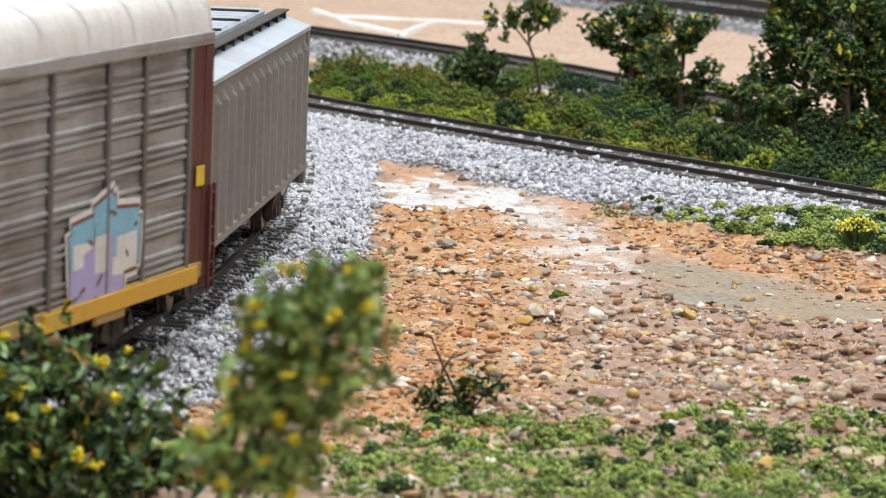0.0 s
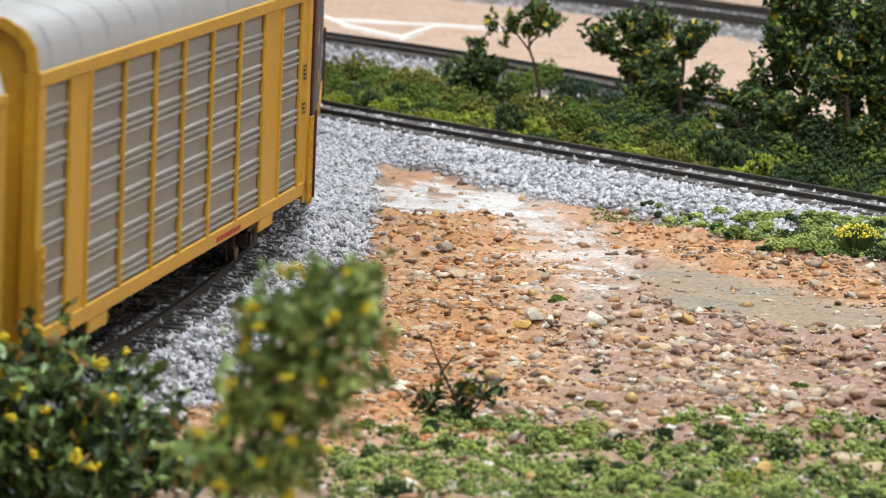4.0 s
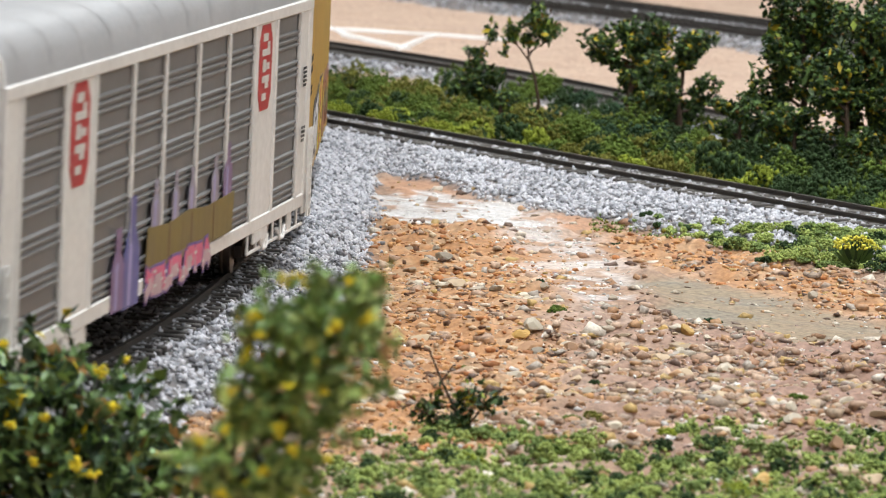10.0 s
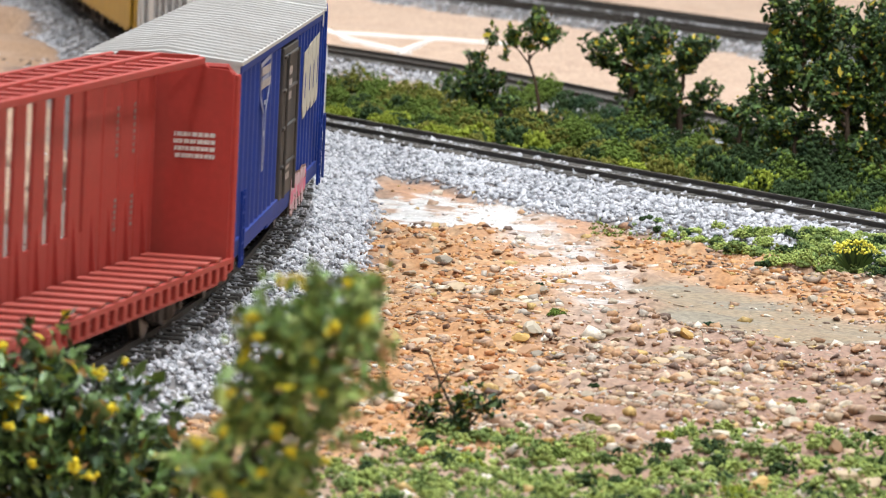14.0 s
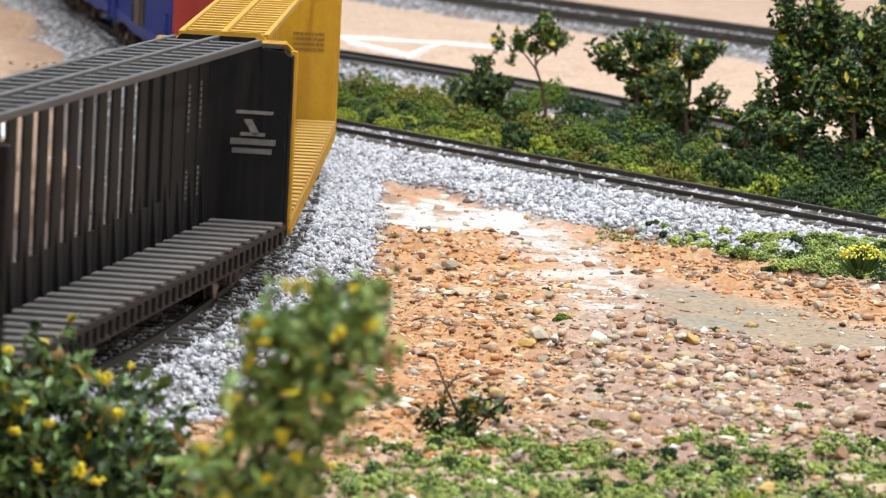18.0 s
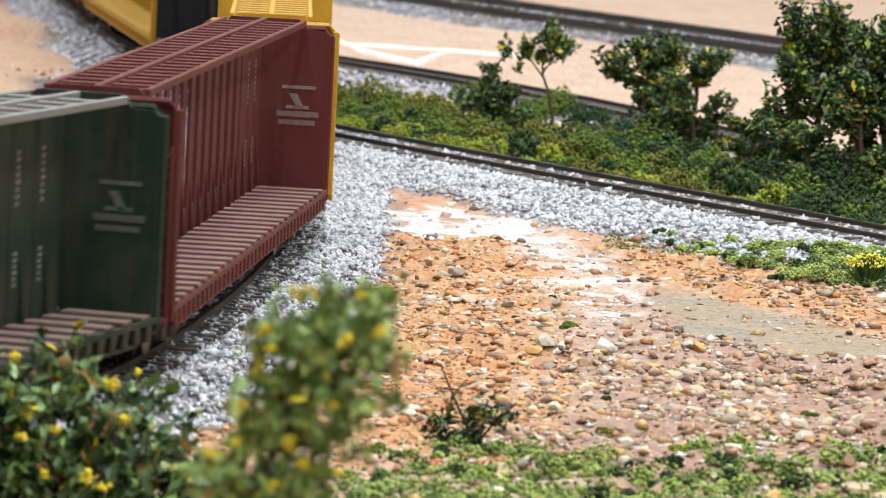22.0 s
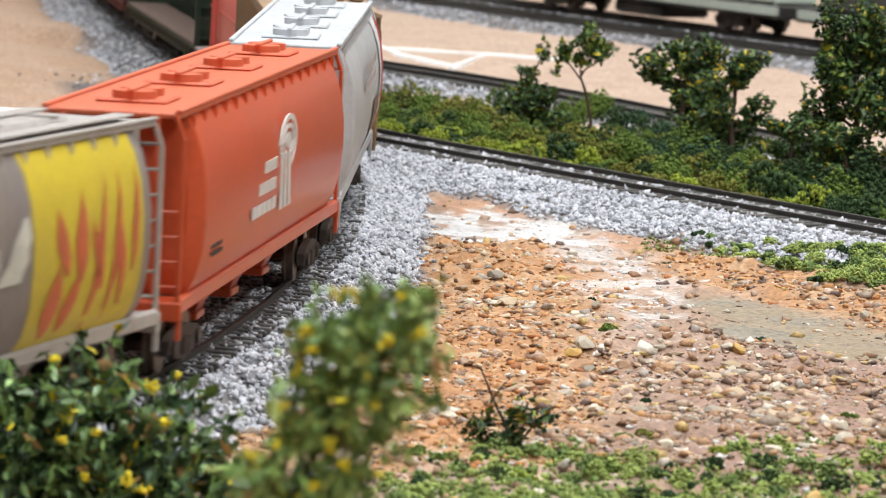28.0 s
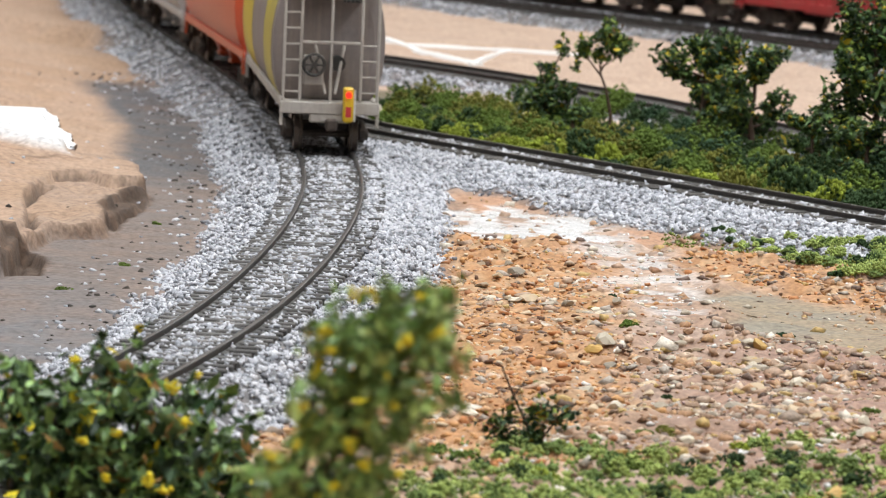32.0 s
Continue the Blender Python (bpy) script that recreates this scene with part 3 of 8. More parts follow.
STROKES = {"S": [(0.9, 0.92, 0.1, 0.92), (0.1, 0.92, 0.1, 0.55), (0.1, 0.5, 0.9, 0.5), (0.9, 0.5, 0.9, 0.08), (0.9, 0.08, 0.1, 0.08)],
           "E": [(0.12, 0, 0.12, 1), (0.1, 0.93, 0.9, 0.93), (0.1, 0.5, 0.75, 0.5), (0.1, 0.07, 0.9, 0.07)], "V": [(0.08, 1, 0.5, 0), (0.5, 0, 0.92, 1)],
           "R": [(0.12, 0, 0.12, 1), (0.1, 0.93, 0.85, 0.93), (0.85, 0.95, 0.85, 0.5), (0.85, 0.5, 0.1, 0.5), (0.4, 0.5, 0.9, 0)]}


def stroke(m, ax, az, bx, bz, w, y, thick, sd=-1):
    d = Vector((bx - ax, bz - az))
    n = Vector((-d.y, d.x)).normalized() * (w / 2)
    e = d.normalized() * (w * 0.3)
    m.add(*plate([(ax + n.x - e.x, az + n.y - e.y), (bx + n.x + e.x, bz + n.y + e.y), (bx - n.x + e.x, bz - n.y + e.y), (ax - n.x - e.x, az - n.y - e.y)], y, thick, sd))


GLYPHS = [[(0.1, 0.0), (0.15, 0.95), (0.85, 0.9), (0.8, 0.5), (0.2, 0.48)], [(0.85, 0.85), (0.3, 0.95), (0.12, 0.5), (0.3, 0.05), (0.85, 0.15), (0.8, 0.45), (0.5, 0.45)], [(0.08, 0.05), (0.3, 0.95), (0.5, 0.4), (0.7, 0.98), (0.92, 0.05)],
          [(0.1, 0.05), (0.45, 0.95), (0.6, 0.9), (0.9, 0.02), (0.7, 0.38), (0.3, 0.38)], [(0.15, 0.95), (0.15, 0.05), (0.2, 0.5), (0.85, 0.95), (0.3, 0.5), (0.9, 0.0)], [(0.1, 0.98), (0.2, 0.1), (0.5, 0.02), (0.8, 0.12), (0.9, 0.95)], [(0.8, 0.9), (0.15, 0.85), (0.2, 0.5), (0.8, 0.48), (0.85, 0.1), (0.1, 0.05)]]


def spray(car, x0, x1, z0, z1, y, fills, edge, letters=5, seed=1, word="", sag=0.0, label="", rim=None, cloud=None, fat=0.4, taper=0.0, by_height=True):
    """A spray-painted piece: an outer rim, a dark edge, and fat strokes whose colour changes with height or from shape to shape."""
    rng = random.Random(seed)
    back, outer, fronts, fine, haze = M(), M(), [M() for _ in fills], M(), M()
    wdt = (x1 - x0) / letters
    if cloud:
        for k in range(letters * 3):
            cx, cz, r = rng.uniform(x0, x1), z0 + rng.uniform(0.15, 0.8) * (z1 - z0), rng.uniform(0.22, 0.42) * (z1 - z0)
            haze.add(*plate([(cx + r * rng.uniform(0.8, 1.4) * math.cos(a), min(max(cz + r * rng.uniform(0.8, 1.2) * math.sin(a), z0 - 0.6), z1 + 1.5)) for a in [math.pi * q / 6 for q in range(12)]], y, 0.02 + 0.002 * k))
    tick = 0
    for i in range(letters):
        a, b = x0 + i * wdt, x0 + (i + 1) * wdt
        hi_f = 1 - taper * abs(2 * (i + 0.5) / letters - 1)
        lo, hi = z0 + rng.uniform(0, 0.1) * (z1 - z0) + sag * i, z0 + (z1 - z0) * hi_f * rng.uniform(0.88, 1.0) + sag * i
        paths = [[q[:2], q[2:]] for q in STROKES[word[i]]] if word else [rng.choice(GLYPHS)]
        if not word and rng.random() < 0.5:
            paths = [[(1 - u, v) for u, v in paths[0]]]
        own = rng.randrange(len(fills))
        for path in paths:
            for (u0, v0), (u1, v1) in zip(path, path[1:]):
                n = max(1, round(math.hypot((u1 - u0) * wdt, (v1 - v0) * (hi - lo)) / (wdt * 0.3)))
                for k in range(n):
                    p = [(u0 + (u1 - u0) * q / n, v0 + (v1 - v0) * q / n) for q in (k, k + 1)]
                    e = (a + p[0][0] * wdt, lo + p[0][1] * (hi - lo), a + p[1][0] * wdt, lo + p[1][1] * (hi - lo))
                    mid = min(max((p[0][1] + p[1][1]) / 2 + rng.uniform(-0.08, 0.08), 0), 0.999)
                    j = int(mid * len(fills)) if by_height else own
                    tick += 1
                    if rim:
                        stroke(outer, *e, wdt * (fat + 0.3), y, 0.08 + 0.0004 * tick)
                    stroke(back, *e, wdt * (fat + 0.13), y, 0.14 + 0.0004 * tick)
                    stroke(fronts[j], *e, wdt * fat, y, 0.2 + 0.0004 * tick)
        for _ in range(2):
            q = rng.uniform(a, b), rng.uniform(lo, hi)
            stroke(fine, *q, q[0] + rng.uniform(-1, 1) * wdt * 0.3, q[1] + rng.uniform(-1, 1) * (hi - lo) * 0.12, wdt * 0.06, y, 0.3 + 0.003 * i)
    g = tagged(part("graffiti", back, edge, car, label), kind="stuff")
    for nm, m, f in [("spray_haze", haze, cloud), ("spray_rim", outer, rim)] + [("spray_fill", m, f) for m, f in zip(fronts, fills)]:
        if m.v:
            tagged(part(nm, m, f, g), kind="stuff")
    tagged(part("spray_line", fine, edge if rng.random() < 0.5 else WHITE, g), kind="stuff")
    return g


def flat(name, c, rough=0.55):
    return shade(name, c, rough, var=0.15, size=1.5, tint=DIRT, tint_size=8, tint_amount=0.2, bump=0.03)


SPRAYS = {k: flat("spray_" + k, c) for k, c in dict(sky=(0.22, 0.5, 0.68), lilac=(0.42, 0.38, 0.68), white=(0.75, 0.74, 0.74), lime=(0.55, 0.6, 0.05), pink=(0.72, 0.14, 0.26), yellow=(0.75, 0.55, 0.03),
                                                  blue=(0.1, 0.22, 0.6), grey=(0.48, 0.42, 0.4), rust=(0.42, 0.15, 0.06), olive=(0.22, 0.17, 0.05), purple=(0.16, 0.09, 0.3), mint=(0.5, 0.62, 0.5), orange=(0.7, 0.28, 0.05),
                                                  rose=(0.6, 0.42, 0.46), cream=(0.62, 0.6, 0.52), red=(0.52, 0.035, 0.04), black=(0.03, 0.025, 0.03), brown=(0.17, 0.08, 0.06), clay=(0.36, 0.17, 0.08), cobalt=(0.15, 0.3, 0.68)).items()}


def arch(w, eave, rise, n=9):
    """A rounded roof outline from the right eave over the top to the left one."""
    out = []
    for i in range(n + 1):
        a = math.pi * i / n
        out.append((-w * math.copysign(abs(math.cos(a)) ** 0.55, math.cos(a)), eave + rise * math.sin(a) ** 0.8))
    return out


def louvres(x0, x1, z0, z1, y, sd, pitch=7.0):
    """A pressed steel panel with threes of level ribs."""
    prof, z = [], z0
    while z < z1 - 5:
        for j in range(3):
            q = z + 0.6 + j * 1.45
            prof += [(0, q), (0.5, q + 0.25), (0.5, q + 0.75), (0, q + 1.05)]
        z += pitch
    prof = [(0, z0)] + prof + [(0, z1)]
    v = [(x0, y + sd * d, q) for d, q in prof] + [(x1, y + sd * d, q) for d, q in prof]
    k = len(prof)
    return v, [(i, i + 1, k + i + 1, k + i) for i in range(k - 1)]


def auto_rack(label, half, posts, frame_m, panel_m, roof_m, sill_m, end_m, wide=(), roof_rise=10.5, post_m=None, plate_m=None, skirt=False, arch_m=None, low_end_m=None):
    """An enclosed car carrier: posts lists the inner post places, wide the pairs of wide plates."""
    car = tagged(new("auto_carrier_car"), label, "freight car", "cars of the freight train")
    w, eave = 17.6, 60.2
    roof = arch(w + 0.3, eave, roof_rise)
    part("roof", M().prism([(-w + 0.8, eave - 0.6)] + roof + [(w - 0.8, eave - 0.6)], -half + 1.5, half - 1.5), roof_m, car, smooth=False)
    out = [(y * 1.004, eave + (z - eave) * 1.03 + 0.05) for y, z in roof]
    seam = mesh_of("roof_seam", M().loft([[(-0.35, y, z) for y, z in out], [(0.35, y, z) for y, z in out]], cap=False), roof_m)
    for x in np.arange(-half + 12, half - 6, 26.0):
        o = new("roof_seam", seam)
        o.parent, o.location = car, (x * MM, 0, 0)
    part("deck", M().box(-half + 2, half - 2, -w + 1.2, w - 1.2, 11, 13.5), BLACK, car)
    part("center_sill", M().box(-half + 4, half - 4, -4, 4, 7.5, 11.2, 0.4), BLACK, car)
    edges = [-half + 2.5] + list(posts) + [half - 2.5]
    for sd in (-1, 1):
        y = sd * w
        part("side_plate", M().box(-half, half, min(y, y + sd * 0.9), max(y, y + sd * 0.9), eave - 2.4, eave + 0.3, 0.25), plate_m or frame_m, car)
        drop = M().box(-half, half, min(y, y + sd * 0.8), max(y, y + sd * 0.8), 11.4, 14.6, 0.25)
        for x in (-half * 0.62, half * 0.62):
            drop.box(x - 9, x + 9, min(y - sd * 0.2, y + sd * 0.7), max(y - sd * 0.2, y + sd * 0.7), 8.6, 11.6, 0.4)
        part("side_sill", drop, sill_m, car)
        if skirt:
            for s in (-1, 1):
                part("skirt_rail", M().box(*sorted((s * half * 0.52, s * (half - 3))), min(y, y + sd * 0.6), max(y, y + sd * 0.6), 6.8, 7.6, 0.2), sill_m, car)
            stub = mesh_of("skirt_stub", M().box(-0.8, 0.8, min(y, y + sd * 0.5), max(y, y + sd * 0.5), 7.3, 11.6, 0.15), sill_m)
            wide_stub = mesh_of("skirt_stub", M().box(-3, 3, min(y, y + sd * 0.5), max(y, y + sd * 0.5), 7.3, 11.6, 0.15), sill_m)
            for i, x in enumerate(np.arange(-half + 5, half - 4, 11.0)):
                if abs(x) > half * 0.52:
                    o = new("skirt_stub", wide_stub if i % 3 == 0 else stub)
                    o.parent, o.location = car, (x * MM, 0, 0)
        for a, b in zip(edges, edges[1:]):
            if any(abs((a + b) / 2 - c) < 1 for c in wide):
                part("wide_plate", M().box(a, b, min(y, y + sd * 0.5), max(y, y + sd * 0.5), 14.3, eave - 2.2, 0.15), frame_m, car)
            else:
                part("louvre_panel", M().add(*louvres(a, b, 14.3, eave - 2.2, y - sd * 0.1, sd)), panel_m, car)
        for x in posts:
            part("post", M().box(x - 0.75, x + 0.75, min(y, y + sd * 1.0), max(y, y + sd * 1.0), 14.4, eave - 2.3, 0.2), post_m or frame_m, car)
        for s in (-1, 1):
            a, b = sorted((s * half, s * (half - 5.5)))
            part("corner_post", M().box(a, b, min(y, y + sd * 0.8), max(y, y + sd * 0.8), 9.5, eave - 2.2, 0.3), frame_m, car)
            ladder(car, s * (half - 1.5), y + sd * 1.5, 9, 30, 3.2, "x", frame_m, 6)
    for s in (-1, 1):
        x = s * half
        a, b = sorted((x - s * 2.2, x - s * 1.2))
        part("end_door", M().prism([(-w + 1, 12)] + [(w - 1, 12)] + [(-y * 0.94, eave + (z - eave) * 0.9) for y, z in roof], a, b), end_m, car)
        a, b = sorted((x - s * 1.2, x))
        f = M().box(a, b, -w, -w + 2.2, 11.5, eave, 0.2).box(a, b, w - 2.2, w, 11.5, eave, 0.2).box(a, b, -w, w, 10, 13, 0.2)
        inner = [(y * 0.9, eave + (z - eave) * 0.82) for y, z in roof]
        part("end_frame", f, frame_m, car)
        part("end_arch", M().loft([[(q, y, z) for y, z in roof + inner[::-1]] for q in (a, b)]), arch_m or frame_m, car)
        if low_end_m:
            part("lower_end_sheet", M().box(*sorted((x - s * 1.2, x - s * 0.9)), -w + 2.0, w - 2.0, 13, 50, 0.1), low_end_m, car)
        for y in (-6, 0, 6):
            part("door_bar", M().box(a + 0.1, b - 0.1, y - 0.4, y + 0.4, 13, eave + 4, 0.15), end_m, car)
    running_gear(car, half, half * 0.74)
    return car


def joined_rack(label, half, side0, side1, front_recess, rear_recess, body_m, roof_m, seed):
    """One half of a joined two-piece car carrier with smooth tall sides."""
    car = tagged(new("smooth_auto_carrier_car"), label, "freight car", "cars of the freight train")
    w, eave = 17.4, 57.6
    roof = [(-w - 0.2, eave), (-w + 1.6, eave + 5.6), (-w + 6.5, eave + 9.2), (0, eave + 10), (w - 6.5, eave + 9.2), (w - 1.6, eave + 5.6), (w + 0.2, eave)]
    part("roof", M().prism([(-w + 1, eave - 0.6)] + roof + [(w - 1, eave - 0.6)], -half + 1, half - 1), roof_m, car)
    out = [(y * 1.006, eave + (z - eave) * 1.02 + 0.05) for y, z in roof]
    seam = mesh_of("roof_seam", M().loft([[(-0.25, y, z) for y, z in out], [(0.25, y, z) for y, z in out]], cap=False), roof_m)
    for x in np.arange(-half + 10, half - 4, 11.5):
        o = new("roof_seam", seam)
        o.parent, o.location = car, (x * MM, 0, 0)
    part("deck", M().box(-half + 2, half - 2, -w + 1.5, w - 1.5, 10, 12.5), BLACK, car)
    n = 12
    for sd in (-1, 1):
        y = sd * w
        step = (side1 - side0) / n
        for i in range(n):
            a = side0 + i * step
            part("side_panel", M().box(a + 0.05, a + step - 0.05, min(y, y - sd * 0.8), max(y, y - sd * 0.8), 11.2, eave - 1.6, 0.18), body_m, car)
        part("side_plate", M().box(-half, half, min(y - sd * 0.3, y + sd * 0.6), max(y - sd * 0.3, y + sd * 0.6), eave - 1.7, eave + 0.2, 0.2), body_m, car)
        lips = []
        for h in (-0.5, 0.3):
            lips.append(mesh_of("sill_lip", M().add(*plate([(0, 11.4), (0, 9.8 - h), (step * 0.15, 9.2 - h), (step * 0.35, 9.2 - h), (step / 2, 9.8 - h), (step / 2, 11.4)], y - sd * 0.4, 0.6, sd)), body_m))
        for i in range(2 * n):
            o = new("sill_lip", lips[i % 2])
            o.parent, o.location = car, ((side0 + i * step / 2) * MM, 0, 0)
        for s, rec in ((1, front_recess), (-1, rear_recess)):
            x = side1 if s > 0 else side0
            if rec:
                e = s * half
                part("recess_wall", M().box(*sorted((x, e)), min(y - sd * 2.5, y - sd * 1.5), max(y - sd * 2.5, y - sd * 1.5), 9, eave - 1.5), body_m, car)
                part("corner_post", M().box(*sorted((e - s * 3.2, e)), min(y - sd * 1, y + sd * 0.4), max(y - sd * 1, y + sd * 0.4), 8.5, eave - 1.4, 0.3), body_m, car)
                ladder(car, (x + e) / 2 - s * 1, y - sd * 0.6, 9, 56, 5.0, "x", body_m, 9)
    for s in (-1, 1):
        x = s * (half - 1.0)
        part("end_wall", M().prism([(-w + 0.8, 9.5), (w - 0.8, 9.5)] + [(-y * 0.96, z - 0.5) for y, z in roof], *sorted((x, x - s * 1.2))), BLACK if not (front_recess if s > 0 else rear_recess) else body_m, car)
        part("end_sill", M().box(*sorted((x - s * 2, x + s * 1.4)), -w + 1, w - 1, 8.4, 11.5, 0.4), body_m, car)
    running_gear(car, half, half * 0.72)
    return car


def box_car(label, half, door, body_m, door_m, roof_m, ribs=22):
    car = tagged(new("box_car"), label, "freight car", "cars of the freight train")
    w, z0, z1 = 16.6, 11.0, 52.0
    part("roof", M().prism([(-w - 0.6, z1), (w + 0.6, z1), (w + 0.6, z1 + 0.8), (0, z1 + 2.6), (-w - 0.6, z1 + 0.8)], -half - 0.6, half + 0.6), roof_m, car)
    for x in np.linspace(-half + 3, half - 3, 25):
        q = M().prism([(-w - 0.5, z1 + 0.4), (w + 0.5, z1 + 0.4), (w + 0.5, z1 + 1.4), (0, z1 + 3.4), (-w - 0.5, z1 + 1.4)], x - 0.7, x + 0.7)
        part("roof_rib", q, roof_m, car)
    part("deck", M().box(-half + 1, half - 1, -w + 1, w - 1, z0, z0 + 1.5), BLACK, car)
    part("center_sill", M().box(-half + 4, half - 4, -4, 4, 7.5, 11.2, 0.4), BLACK, car)
    d0, d1 = door
    for sd in (-1, 1):
        y = sd * w
        for a, b in ((-half, d0), (d1, half)):
            n = max(2, round(ribs * (b - a) / (2 * half)))
            prof = [(a, 0)]
            for i in range(n):
                p, st = a + (b - a) * i / n, (b - a) / n
                prof += [(p + st * 0.1, 0), (p + st * 0.28, 0.9), (p + st * 0.6, 0.9), (p + st * 0.78, 0)]
            prof += [(b, 0)]
            k = len(prof)
            v = [(x, y - sd * 0.9 + sd * d, z0 + 3) for x, d in prof] + [(x, y - sd * 0.9 + sd * d, z1 - 1.5) for x, d in prof]
            part("corrugated_side", M().add(v, [(i, i + 1, k + i + 1, k + i) for i in range(k - 1)]), body_m, car)
        part("side_plate", M().box(-half, half, min(y - sd, y + sd * 0.35), max(y - sd, y + sd * 0.35), z1 - 1.8, z1 + 0.2, 0.2), body_m, car)
        sill = M().box(-half, half, min(y - sd, y + sd * 0.35), max(y - sd, y + sd * 0.35), z0 - 0.5, z0 + 3.2, 0.2)
        sill.box(d0 - 22, d1 + 22, min(y - sd, y + sd * 0.1), max(y - sd, y + sd * 0.1), z0 - 1.7, z0 - 0.4, 0.3)
        part("side_sill", sill, body_m, car)
        dr = part("door", M().box(d0 + 0.6, d1 - 0.6, min(y - sd, y + sd * 0.5), max(y - sd, y + sd * 0.5), z0 + 2.4, z1 - 2.4, 0.3), door_m, car)
        for z in (z0 + 10, z0 + 19, z0 + 28, z0 + 36):
            part("door_rail", M().box(d0 + 1.2, d1 - 1.2, min(y, y + sd * 1.1), max(y, y + sd * 1.1), z, z + 0.9, 0.2), door_m, dr)
        for x in (d0 + 5, d1 - 5):
            part("lock_rod", M().tube([(x, y + sd * 1.1, z0 + 3), (x, y + sd * 1.1, z1 - 4)], 0.35, 6), door_m, dr)
        for s in (-1, 1):
            part("corner_post", M().box(*sorted((s * half, s * (half - 2))), min(y - sd, y + sd * 0.3), max(y - sd, y + sd * 0.3), z0 - 0.5, z1, 0.25), body_m, car)
            ladder(car, s * (half - 5.5), y + sd * 1.3, 8.5, 25, 5, "x", body_m, 5)
    for s in (-1, 1):
        x = s * half
        prof = []
        for i in range(9):
            p = z0 + 3 + i * 4.2
            prof += [(p, 0), (p + 0.9, 1.0), (p + 2.2, 1.0), (p + 3.1, 0)]
        k = len(prof)
        v = [(x - s * 1.0 + s * d, -w + 1, z) for z, d in prof] + [(x - s * 1.0 + s * d, w - 1, z) for z, d in prof]
        part("corrugated_end", M().add(v, [(i, i + 1, k + i + 1, k + i) for i in range(k - 1)]), body_m, car)
        part("end_cap", M().prism([(-w, z1 - 4), (w, z1 - 4), (w, z1 + 0.6), (0, z1 + 2.4), (-w, z1 + 0.6)], *sorted((x - s * 1.2, x + s * 0.5))), roof_m, car)
        part("end_sill", M().box(*sorted((x - s * 1.5, x + s * 0.6)), -w + 1, w - 1, z0 - 1, z0 + 3.4, 0.3), body_m, car)
    running_gear(car, half)
    return car


